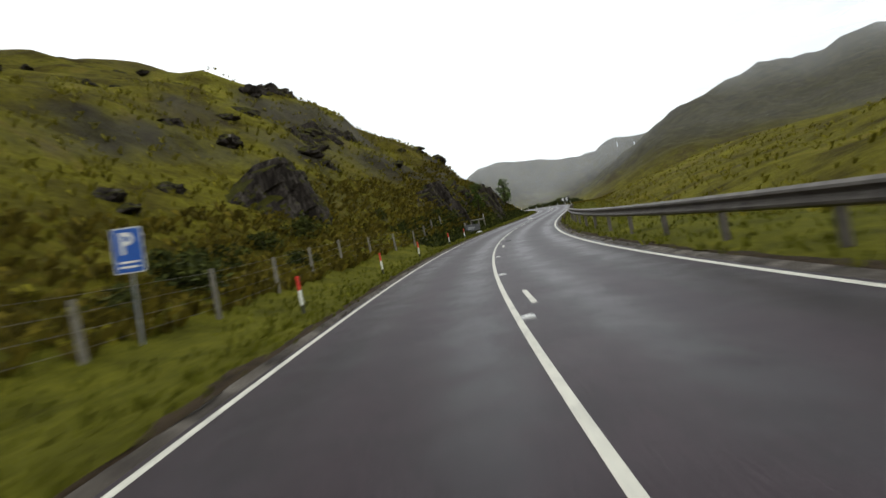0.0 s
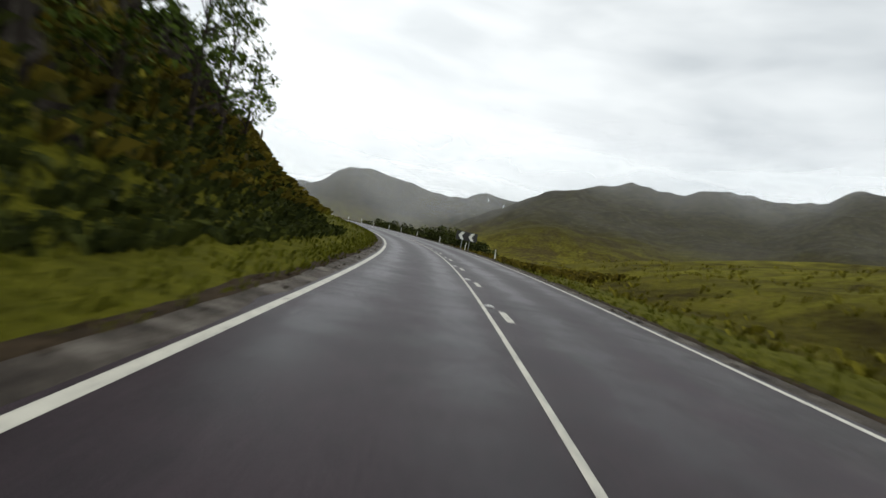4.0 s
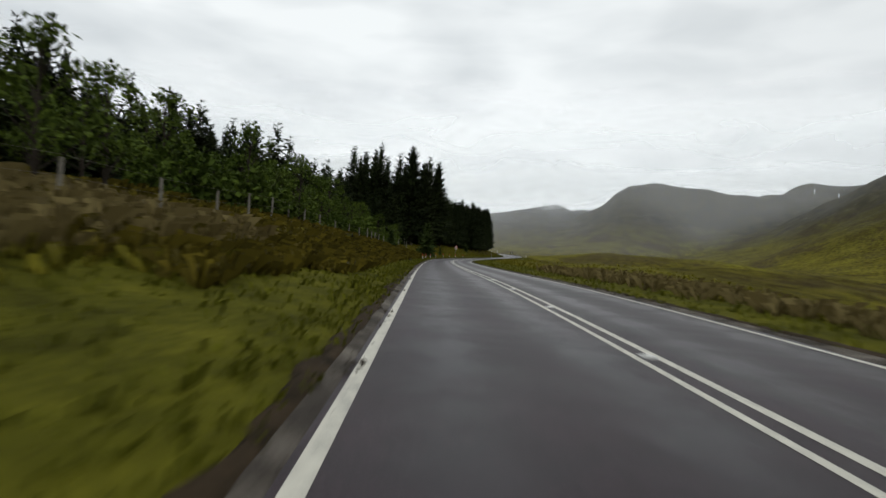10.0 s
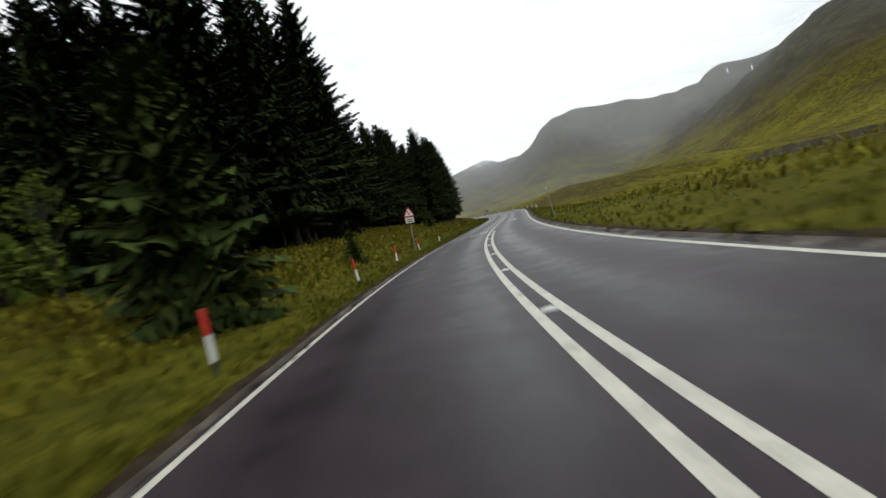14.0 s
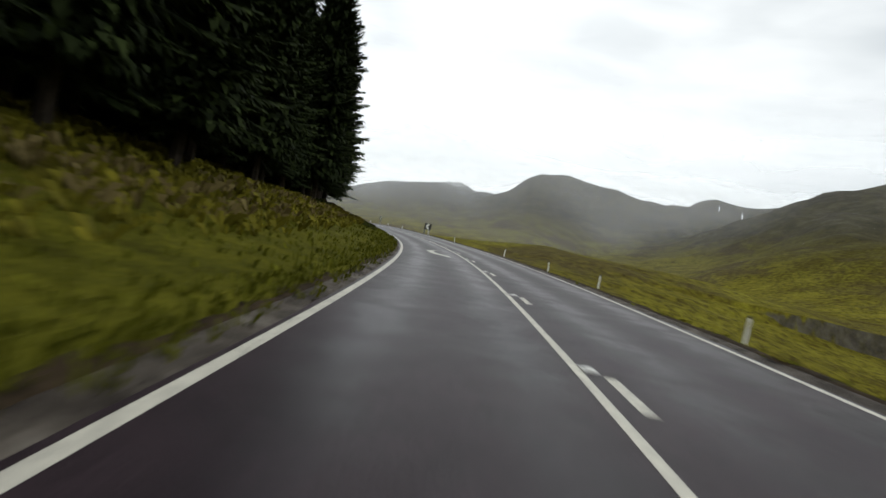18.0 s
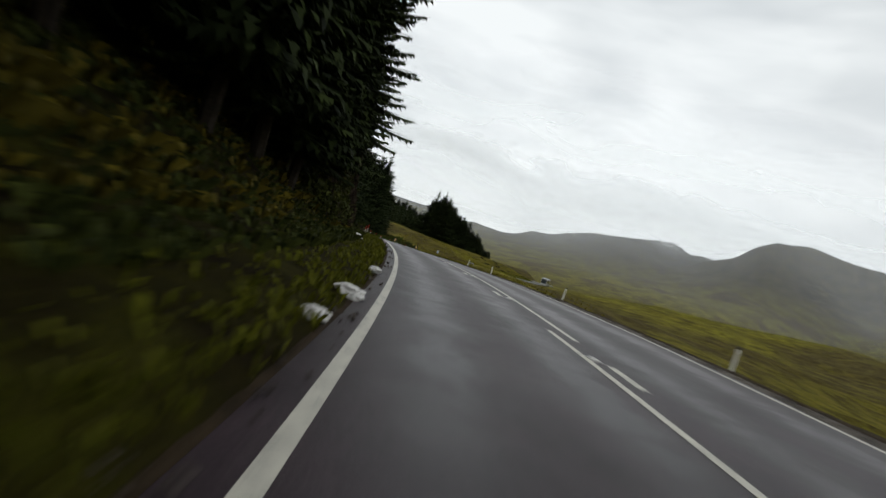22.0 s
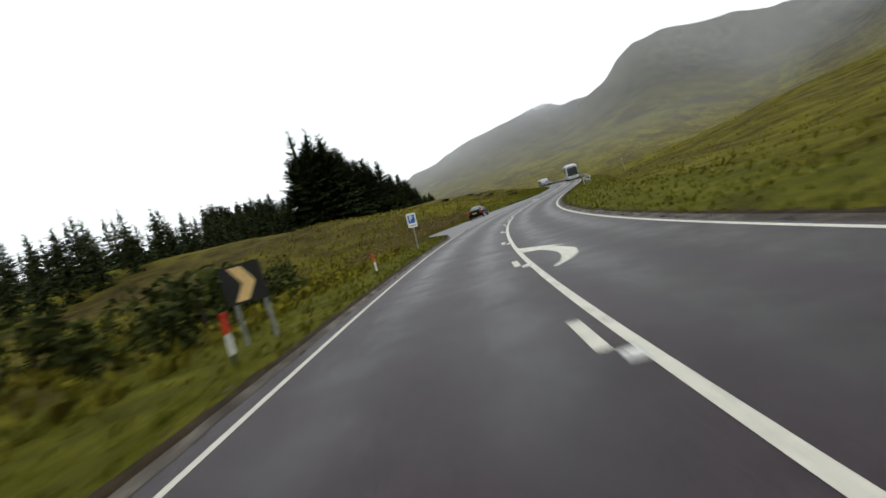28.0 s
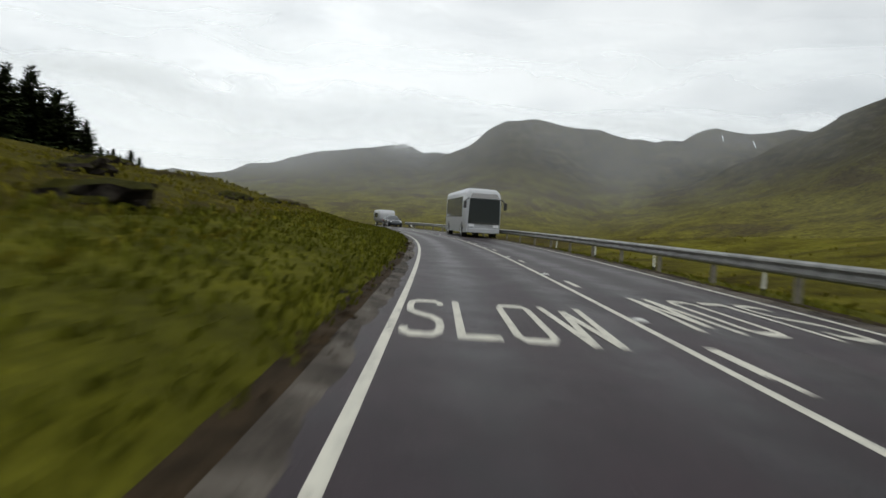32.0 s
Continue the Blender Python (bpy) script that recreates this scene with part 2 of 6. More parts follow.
# Mountain ranges round the glen, seen from its middle: bearing to the left of north, skyline height in degrees.
CENTRE = (0.0, 200.0)
RANGES = [
    # distance, foot as a share of it, bearings, skyline angles
    (2150, 0.45, [-180, -60, -3, 1, 5, 9, 15, 20, 40, 70, 180], [4.0, 3.0, 5.8, 5.4, 5.1, 4.2, 2.6, 2.2, 3.0, 5.0, 4.0]),
    (1790, 0.62, [-60, -30, -23, -19.5, -15, -9.3, -6.5, -4.5, -3.5, -2.6, -1.8, -0.5, 2, 5, 8], [6.0, 7.5, 7.5, 7.3, 6.8, 7.5, 7.7, 7.6, 7.1, 6.4, 5.7, 4.8, 3.4, 1.8, 0.5]),
    (1650, 0.22, [-180, -140, -90, -60, -52.6, -50, -46.6, -43, -38, -33.4, -30.7, -25.8, -20, -14], [8.0, 8.5, 11.0, 11.5, 12.4, 11.3, 10.6, 11.4, 11.1, 11.2, 10.9, 8.7, 4.6, 0.0]),
    (1400, 0.24, [-36, -29, -25.8, -22.9, -20.3, -16.5, -13, -9.4, -5], [8.0, 9.6, 8.9, 7.5, 5.9, 3.6, 2.3, 1.2, -0.8]),
    (1500, 0.30, [30, 50, 90, 140, 180], [-1.0, 6.0, 9.0, 9.0, 8.0]),
]


def far_height(x, y):
    r = np.hypot(x - CENTRE[0], y - CENTRE[1])
    az = np.degrees(np.arctan2(-(x - CENTRE[0]), y - CENTRE[1]))
    z = np.full(np.shape(x), -22.0)
    wob = value_noise(x, y, 300, 21)
    for dist, foot, bear, angle in RANGES:
        ang = np.interp(az, bear, angle, left=-1.0, right=-1.0)
        top = np.tan(np.radians(ang)) * dist + 9
        u = r / (dist * (1 + 0.06 * wob))
        rise = np.clip((u - foot) / (1 - foot), 0, 1) ** 1.35
        drop = np.clip(1 - (u - 1) * 1.6, 0, 1)
        z = np.maximum(z, -22 + (top + 22) * np.where(u < 1, rise, drop))
    rough = np.clip((z + 15) / 120, 0, 1)
    gully = -np.abs(value_noise(x + 0.4 * y, y - 0.3 * x, 150, 31)) * 16
    return z + rough * (value_noise(x, y, 240, 5) * 9 + value_noise(x, y, 90, 6) * 8 + value_noise(x, y, 34, 7) * 4 + gully + 5)


def nearest(x, y):
    """Road metre, offset and distance for many places."""
    s, d = np.empty(len(x)), np.empty(len(x))
    for a in range(0, len(x), 4000):
        b = slice(a, a + 4000)
        q = (x[b, None] - RX[None, ::4]) ** 2 + (y[b, None] - RY[None, ::4]) ** 2
        i = q.argmin(1) * 4
        dx, dy = x[b] - RX[i], y[b] - RY[i]
        c, sn = np.cos(TH[i]), np.sin(TH[i])
        s[b], d[b] = SG[i] + np.clip(-dx * sn + dy * c, -4, 4), dx * c + dy * sn
        end = np.where(np.abs(-dx * sn + dy * c) > 4, np.sqrt(dx * dx + dy * dy), np.abs(d[b]))
        d[b] = np.sign(d[b]) * end
    return s, d


def land(x, y):
    """Height of the open land at many places (the road's own strip aside)."""
    x, y = np.asarray(x, float), np.asarray(y, float)
    s, d = nearest(x, y)
    left = d < 0
    out = np.abs(d) - np.where(left, np.interp(s, SG, WL) + lay_by(s), np.interp(s, SG, WR))
    z0 = np.interp(s, SG, RZ)
    h = np.where(left, side(s, out, True), side(s, out, False))
    bump = np.clip((out - 3) / 10, 0, 1)
    h = h + bump * (value_noise(x, y, 9, 1) * 0.35 + value_noise(x, y, 23, 2) * 0.9 + value_noise(x, y, 3.7, 3) * 0.18)
    # crags: the steep left bank breaks into ledges
    crag = np.clip((np.clip(h, 0, 60) / np.maximum(out, 1) - 0.35) * 2.2, 0, 1) * left * bump * (1 - np.clip(np.minimum(s - 466, 522 - s) / 4, 0, 1))
    h = h + crag * (np.abs(value_noise(x, y, 6.5, 11)) * 2.4 + value_noise(x, y, 2.6, 12) * 0.8 - 0.7)
    near = z0 + h
    f = np.clip((out - 105) / 420, 0, 1)
    f = f * f * (3 - 2 * f)
    z = near * (1 - f) + far_height(x, y) * f
    # under the road and its verges the sheet lies lower
    return np.where(out < 3.2, np.minimum(z, z0 + d * np.interp(s, SG, RB) - 0.6), z), s, d, out


# ---------------------------------------------------------------- materials
def material(name, rough=0.8, metal=0.0, gloss=0.5):
    m = bpy.data.materials.new(name)
    m.use_nodes = True
    b = m.node_tree.nodes["Principled BSDF"]
    b.inputs["Roughness"].default_value, b.inputs["Metallic"].default_value = rough, metal
    b.inputs["Specular IOR Level"].default_value = gloss
    return m, m.node_tree, b


def ramp_of(t, source, stops):
    r = t.nodes.new("ShaderNodeValToRGB")
    e = r.color_ramp.elements
    while len(e) < len(stops):
        e.new(0.5)
    for el, (p, c) in zip(e, stops):
        el.position, el.color = p, (*c, 1)
    t.links.new(source, r.inputs[0])
    return r.outputs[0]


def noise_of(t, scale, detail=5.0, rough=0.6, vector=None, distortion=0.0):
    n = node(t, "ShaderNodeTexNoise", Scale=scale, Detail=detail, Roughness=rough, Distortion=distortion)
    if vector is not None:
        t.links.new(vector, n.inputs["Vector"])
    return n.outputs[0]


def place(t):
    return t.nodes.new("ShaderNodeNewGeometry").outputs["Position"]


def mix_col(t, f, a, b, kind="MIX"):
    m = t.nodes.new("ShaderNodeMix")
    m.data_type, m.blend_type = "RGBA", kind
    for sock, v in ((m.inputs[0], f), (m.inputs[6], a), (m.inputs[7], b)):
        if isinstance(v, (int, float)):
            sock.default_value = v
        elif isinstance(v, tuple):
            sock.default_value = (*v, 1)
        else:
            t.links.new(v, sock)
    return m.outputs[2]


def bump_of(t, b, source, strength=0.4, distance=0.05):
    n = node(t, "ShaderNodeBump", Strength=strength, Distance=distance)
    t.links.new(source, n.inputs["Height"])
    t.links.new(n.outputs[0], b.inputs["Normal"])


def plain(name, colour, rough=0.6, metal=0.0, grain=8.0, spread=0.25, bump=0.1, gloss=0.5):
    """A single paint or substance with grain and light wear."""
    m, t, b = material(name, rough, metal, gloss)
    p = place(t)
    lo, hi = tuple(c * (1 - spread) for c in colour), tuple(min(1, c * (1 + spread)) for c in colour)
    mid = noise_of(t, grain, 6, 0.65, p)
    t.links.new(ramp_of(t, mid, [(0.3, lo), (0.7, hi)]), b.inputs["Base Color"])
    bump_of(t, b, noise_of(t, grain * 9, 3, 0.6, p), bump, 0.01)
    return m


def make_land_material():
    """Moor grass, heather and bare rock, patchy from a hand's width to whole hillsides."""
    m, t, b = material("moor_grass", 0.95, 0, 0.04)
    p = place(t)
    broad, mid, fine = noise_of(t, 0.035, 4, 0.6, p), noise_of(t, 0.28, 6, 0.65, p, 0.4), noise_of(t, 2.6, 6, 0.7, p)
    grass = ramp_of(t, mid, [(0.30, (0.040, 0.030, 0.006)), (0.44, (0.090, 0.080, 0.010)), (0.57, (0.140, 0.132, 0.014)), (0.74, (0.170, 0.130, 0.028))])
    tone = ramp_of(t, broad, [(0.35, (0.60, 0.55, 0.5)), (0.62, (1.05, 1.05, 1.0))])
    col = mix_col(t, 1.0, grass, tone, "MULTIPLY")
    speck = ramp_of(t, fine, [(0.28, (0.50, 0.48, 0.44)), (0.6, (1.15, 1.15, 1.1))])
    col = mix_col(t, 0.9, col, speck, "MULTIPLY")
    # heather and peat in patches tens of metres wide
    heath = ramp_of(t, noise_of(t, 0.013, 9, 0.68, p, 0.6), [(0.50, (0, 0, 0)), (0.60, (0.75, 0.75, 0.75))])
    col = mix_col(t, heath, col, ramp_of(t, mid, [(0.3, (0.018, 0.013, 0.007)), (0.6, (0.060, 0.044, 0.017))]))
    rock = ramp_of(t, noise_of(t, 1.1, 8, 0.7, p, 0.5), [(0.3, (0.020, 0.018, 0.016)), (0.5, (0.064, 0.057, 0.050)), (0.72, (0.17, 0.16, 0.145))])
    # bare rock where it is steep, breaking out in crags on the high slopes
    sep = t.nodes.new("ShaderNodeSeparateXYZ")
    t.links.new(t.nodes.new("ShaderNodeNewGeometry").outputs["Normal"], sep.inputs[0])
    steep = t.nodes.new("ShaderNodeMath")
    steep.operation = "MULTIPLY_ADD"
    steep.inputs[1].default_value = 0.35
    t.links.new(noise_of(t, 0.5, 6, 0.7, p), steep.inputs[0])
    t.links.new(sep.outputs[2], steep.inputs[2])
    mask = ramp_of(t, steep.outputs[0], [(0.68, (1, 1, 1)), (0.80, (0, 0, 0))])
    col = mix_col(t, mask, col, rock)
    low = t.nodes.new("ShaderNodeMath")
    low.operation = "SUBTRACT"
    low.inputs[1].default_value = 0.35
    t.links.new(sep.outputs[2], low.inputs[0])
    cliff = t.nodes.new("ShaderNodeMath")
    cliff.operation = "MULTIPLY_ADD"
    cliff.inputs[1].default_value = 0.5
    t.links.new(noise_of(t, 0.022, 10, 0.72, p, 0.8), cliff.inputs[0])
    t.links.new(low.outputs[0], cliff.inputs[2])
    crags = ramp_of(t, cliff.outputs[0], [(0.62, (0.8, 0.8, 0.8)), (0.69, (0, 0, 0))])
    col = mix_col(t, crags, col, ramp_of(t, noise_of(t, 0.12, 8, 0.75, p), [(0.35, (0.018, 0.016, 0.014)), (0.65, (0.085, 0.078, 0.068))]))
    high = t.nodes.new("ShaderNodeMapRange")
    high.inputs[1].default_value, high.inputs[2].default_value, high.inputs[4].default_value = 18, 115, 0.85
    place_z = t.nodes.new("ShaderNodeSeparateXYZ")
    t.links.new(p, place_z.inputs[0])
    t.links.new(place_z.outputs[2], high.inputs[0])
    scree = ramp_of(t, noise_of(t, 0.05, 10, 0.74, p, 0.5), [(0.34, (0.008, 0.007, 0.005)), (0.5, (0.021, 0.0185, 0.010)), (0.68, (0.050, 0.045, 0.030))])
    col = mix_col(t, high.outputs[0], col, scree)
    t.links.new(col, b.inputs["Base Color"])
    bump_of(t, b, noise_of(t, 1.7, 8, 0.75, p), 0.9, 0.35)
    return m


def make_asphalt(name="wet_asphalt", gloss=0.13, shine=1.0):
    """Chippings, stains, wheel tracks and damp patches; shine below 1 is smoother and wetter."""
    m, t, b = material(name, 0.42, 0, gloss)
    p = place(t)
    col = ramp_of(t, noise_of(t, 0.35, 5, 0.6, p), [(0.30, (0.0185, 0.0122, 0.0152)), (0.70, (0.0325, 0.0225, 0.0270))])
    stain = ramp_of(t, noise_of(t, 1.8, 6, 0.75, p, 0.8), [(0.30, (0.55, 0.55, 0.56)), (0.5, (1.0, 1.0, 1.0)), (0.72, (1.35, 1.32, 1.32))])
    col = mix_col(t, 0.85, col, stain, "MULTIPLY")
    grit = ramp_of(t, noise_of(t, 42, 3, 0.75, p), [(0.32, (0.35, 0.35, 0.35)), (0.55, (1.0, 1.0, 1.0)), (0.72, (2.6, 2.5, 2.5))])
    col = mix_col(t, 0.85, col, grit, "MULTIPLY")
    # tyres polish four tracks along the road, unevenly
    lane = t.nodes.new("ShaderNodeAttribute")
    lane.attribute_name = "lane"
    wave = node(t, "ShaderNodeMath")
    wave.operation = "MULTIPLY_ADD"
    wave.inputs[1].default_value, wave.inputs[2].default_value = 2 * math.pi / 1.4, 2 * math.pi * 0.43
    t.links.new(lane.outputs["Fac"], wave.inputs[0])
    cosine = node(t, "ShaderNodeMath")
    cosine.operation = "COSINE"
    t.links.new(wave.outputs[0], cosine.inputs[0])
    blur = node(t, "ShaderNodeMath")
    blur.operation = "MULTIPLY_ADD"
    blur.inputs[1].default_value = 0.22
    t.links.new(cosine.outputs[0], blur.inputs[0])
    t.links.new(noise_of(t, 1.1, 6, 0.7, p, 0.5), blur.inputs[2])
    track = ramp_of(t, blur.outputs[0], [(0.30, (1.12, 1.1, 1.1)), (0.55, (1.0, 1.0, 1.0)), (0.75, (0.78, 0.79, 0.82))])
    t.links.new(mix_col(t, 1.0, col, track, "MULTIPLY"), b.inputs["Base Color"])
    r = ramp_of(t, blur.outputs[0], [(0.28, (0.49 * shine,) * 3), (0.55, (0.43 * shine,) * 3), (0.75, (0.34 * shine,) * 3)])
    t.links.new(r, b.inputs["Roughness"])
    chips = node(t, "ShaderNodeMath")
    chips.operation = "MULTIPLY_ADD"
    chips.inputs[1].default_value = 0.5
    t.links.new(noise_of(t, 9, 4, 0.7, p), chips.inputs[0])
    t.links.new(noise_of(t, 60, 3, 0.65, p), chips.inputs[2])
    bump_of(t, b, chips.outputs[0], 0.4, 0.008)
    return m


def make_line_paint(name="road_paint", worn=0.0):
    """White paint chipped down to the asphalt; worn moves more of it to bare road."""
    m, t, b = material(name, 0.55)
    p = place(t)
    col = ramp_of(t, noise_of(t, 9, 8, 0.75, p), [(0.33 + worn, (0.05, 0.045, 0.045)), (0.41 + worn, (0.36, 0.345, 0.295)), (0.54 + worn, (0.52, 0.50, 0.42)), (0.8 + worn * 0.5, (0.62, 0.60, 0.505))])
    t.links.new(col, b.inputs["Base Color"])
    bump_of(t, b, noise_of(t, 60, 3, 0.6, p), 0.3, 0.005)
    return m


def make_verge():
    m, t, b = material("verge_grass", 0.95, 0, 0.04)
    p = place(t)
    g = ramp_of(t, noise_of(t, 0.7, 6, 0.65, p), [(0.28, (0.036, 0.036, 0.004)), (0.5, (0.084, 0.083, 0.008)), (0.72, (0.128, 0.122, 0.012))])
    f = ramp_of(t, noise_of(t, 9, 5, 0.7, p), [(0.3, (0.45, 0.45, 0.4)), (0.65, (1.15, 1.15, 1.1))])
    t.links.new(mix_col(t, 0.9, g, f, "MULTIPLY"), b.inputs["Base Color"])
    bump_of(t, b, noise_of(t, 14, 5, 0.7, p), 0.8, 0.06)
    return m


def make_gravel():
    m, t, b = material("verge_grit", 0.8, 0, 0.2)
    p = place(t)
    g = ramp_of(t, noise_of(t, 1.6, 6, 0.7, p), [(0.36, (0.018, 0.013, 0.009)), (0.50, (0.066, 0.055, 0.043)), (0.66, (0.165, 0.145, 0.12))])
    f = ramp_of(t, noise_of(t, 30, 4, 0.7, p), [(0.3, (0.5, 0.5, 0.5)), (0.7, (1.3, 1.3, 1.3))])
    t.links.new(mix_col(t, 0.9, g, f, "MULTIPLY"), b.inputs["Base Color"])
    bump_of(t, b, noise_of(t, 40, 4, 0.7, p), 0.8, 0.03)
    return m


def make_shaded_moss():
    m, t, b = material("shaded_mossy_earth", 0.95, 0, 0.04)
    p = place(t)
    # dark moss and earth, deepened further to carry the shade of the trees
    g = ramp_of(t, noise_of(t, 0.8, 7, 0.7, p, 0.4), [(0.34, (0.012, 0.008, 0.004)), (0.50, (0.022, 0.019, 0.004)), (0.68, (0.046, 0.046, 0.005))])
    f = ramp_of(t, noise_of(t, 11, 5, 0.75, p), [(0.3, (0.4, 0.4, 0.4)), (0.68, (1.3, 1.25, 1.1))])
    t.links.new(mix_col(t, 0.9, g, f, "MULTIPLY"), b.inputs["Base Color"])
    bump_of(t, b, noise_of(t, 9, 6, 0.75, p), 0.9, 0.08)
    return m


M_SHADED_MOSS = make_shaded_moss()
M_WORN = make_line_paint("worn_road_paint", 0.2)
M_MUD = plain("wet_mud", (0.030, 0.021, 0.012), 0.9, 0, 5, 0.85, 1.0, 0.06)
M_LAND, M_ROAD, M_LINE, M_VERGE, M_GRIT = make_land_material(), make_asphalt(), make_line_paint(), make_verge(), make_gravel()

# ---------------------------------------------------------------- the land: one sheet to the horizon


def axis(lo, hi, step, far, grow):
    mid = np.arange(lo, hi + step, step)
    lowside, highside, d = [], [], step
    while d < 1e9 and (lowside[-1] if lowside else lo) > -far:
        d *= grow
        lowside.append((lowside[-1] if lowside else lo) - d)
    d = step
    while (highside[-1] if highside else hi) < far:
        d *= grow
        highside.append((highside[-1] if highside else hi) + d)
    return np.concatenate([lowside[::-1], mid, highside])


def build_land():
    xs = axis(RX.min() - 60, RX.max() + 60, 2.2, 4600, 1.045)
    ys = axis(-30, RY.max() + 30, 2.2, 4600, 1.045)
    gx, gy = np.meshgrid(xs, ys)
    z, s, d, out = land(gx.ravel(), gy.ravel())
    verts = np.stack([gx.ravel(), gy.ravel(), z], -1)
    nx, ny = len(xs), len(ys)
    i = (np.arange(ny - 1)[:, None] * nx + np.arange(nx - 1)[None]).ravel()
    faces = np.stack([i, i + 1, i + nx + 1, i + nx], -1)
    me = bpy.data.meshes.new("ground")
    me.vertices.add(len(verts))
    me.vertices.foreach_set("co", verts.ravel())
    me.loops.add(len(faces) * 4)
    me.loops.foreach_set("vertex_index", faces.ravel().astype(np.int32))
    me.polygons.add(len(faces))
    me.polygons.foreach_set("loop_start", np.arange(0, len(faces) * 4, 4, dtype=np.int32))
    me.polygons.foreach_set("use_smooth", np.ones(len(faces), bool))
    me.update(calc_edges=True)
    me.validate()
    me.materials.append(M_LAND)
    return tagged(new("ground", me), "rough green and brown moorland rising to rocky mountains", "ground", kind="structure")


build_land()


def strip(name, s0, s1, step, edges, mat, label, category, parent=None):
    """A band along the road; edges(s) gives rows of (offset, height above the road) from left to right."""
    ss = np.arange(s0, s1 + step / 2, step)
    rows = [edges(s) for s in ss]
    k = len(rows[0])
    verts = [at(s, d, h) for s, r in zip(ss, rows) for d, h in r]
    faces = [(i * k + j, i * k + j + 1, (i + 1) * k + j + 1, (i + 1) * k + j) for i in range(len(ss) - 1) for j in range(k - 1)]
    ob = raw(name, verts, faces, mat, parent, True)
    if category:
        tagged(ob, label, category, kind="structure")
    return ob


def shoulder(s):
    """Width of the asphalt outside the near edge line."""
    return float(np.interp(s, [-20, 55, 75, 110, 165, 195, 340, 352, 398, 412, 525, 545], [0.13, 0.13, 0.3, 0.3, 0.16, 0.11, 0.09, 0.24, 0.24, 0.2, 0.2, 0.3]))


ROAD_END = 759
road = strip("road", -18, ROAD_END, 1.5, lambda s: [(-width_l(s) - 0.05 - shoulder(s) - lay_by(s), -0.012 - LAY_FALL * lay_by(s)), (-width_l(s) - 0.06, 0), (0, 0.0), (width_r(s) + 0.3, 0), (width_r(s) + 0.36, -0.12)], M_ROAD,
             "wet dark grey asphalt road with white lines", "road")
LANE = np.array([d for s in np.arange(-18, ROAD_END + 0.75, 1.5) for d in (-width_l(s) - 0.05 - shoulder(s) - lay_by(s), -width_l(s) - 0.06, 0, width_r(s) + 0.3, width_r(s) + 0.36)])
road.data.attributes.new("lane", "FLOAT", "POINT").data.foreach_set("value", LANE.astype(np.float32))


# the lay-by's older, wetter surface
M_LAYBY = make_asphalt("old_wet_asphalt", 0.2, 0.8)
strip("lay_by", 616, 676, 0.75, lambda s: [(-width_l(s) - 0.3 - lay_by(s), 0.002 - LAY_FALL * lay_by(s)), (-width_l(s) - 0.16 - lay_by(s) * 0.5, 0.004 - LAY_FALL * lay_by(s) * 0.5), (-width_l(s) - 0.10, 0.003)], M_LAYBY,
      "wet smooth lay-by asphalt beside the lane", "lay-by")


def verge_row(s, left):
    sg = -1 if left else 1
    w = (width_l(s) + shoulder(s) + lay_by(s)) if left else width_r(s) + 0.3
    row = []
    for o in (0.0, 0.5, 1.0, 1.7, 2.5, 3.4, 4.4):
        d = sg * (w + o)
        e = o + (shoulder(s) if left else 0.3)
        h = float(side(np.array([float(s)]), np.array([e]), left)[0])
        n = 0.05 * noise.noise((s * 0.4, d * 0.8, 3.0)) + 0.05 * noise.noise((s * 1.7, d * 2.0, 5.0))
        h -= d * np.interp(s, SG, RB) * min(1, o / 2.5)
        if left:
            h -= LAY_FALL * lay_by(s) * max(0.0, 1 - o / 4.4)
        row.append((d, h + n * min(1, o) + (-0.03 if o == 0 else 0.03)))
    last = row[-1]
    row.append((last[0] + sg * 1.2, last[1] - 1.2))
    return row if not left else row[::-1]


verge_left = strip("verge_left", -18, 402, 1.0, lambda s: verge_row(s, True), M_VERGE, "short green grass verge along the road", "verge")
forest_bank = strip("forest_bank", 402, 522, 1.0, lambda s: verge_row(s, True), M_SHADED_MOSS, "dark mossy earth bank littered with needles, deepened in colour for the spruces' shade", "bank")
verge_lay_by = strip("verge_lay_by", 522, ROAD_END, 1.0, lambda s: verge_row(s, True), M_VERGE, "short green grass verge along the road and lay-by", "verge")
verge_right = strip("verge_right", -18, ROAD_END, 1.0, lambda s: verge_row(s, False), M_VERGE, "short green grass verge along the road", "verge")


def grit_width(s, left):
    if left:
        return np.interp(s, [-20, 60, 75, 100, 170, 215, 240, 330, 350, 395, 406, 480, 530, 640, 662, 700], [0.2, 0.2, 0.38, 0.34, 0.25, 0.2, 0.12, 0.12, 0.30, 0.28, 0.05, 0.04, 0.06, 0.12, 0.24, 0.24])
    return 0.22


def ragged(s, seed):
    return max(0.25, 0.85 + 0.6 * noise.noise((s * 0.35, 7.0, seed)) + 0.5 * noise.noise((s * 1.0, 3.0, seed)) + 0.45 * noise.noise((s * 2.6, 5.0, seed)))


def grit_row(s, left):
    """Pale grit swept to the edge of the asphalt, lapping over it unevenly."""
    sg = -1 if left else 1
    w = (width_l(s) + shoulder(s) + lay_by(s)) if left else width_r(s) + 0.28
    g = grit_width(s, left)
    i = 0.26 * ragged(s + 50, 4.0 if left else 5.0) * min(1.0, g * 3)
    if left:
        i = max(0.01, min(i, shoulder(s) - 0.085))
    k = (-0.06 if g < 0.07 else 0.0) - (LAY_FALL * lay_by(s) if left else 0.0)
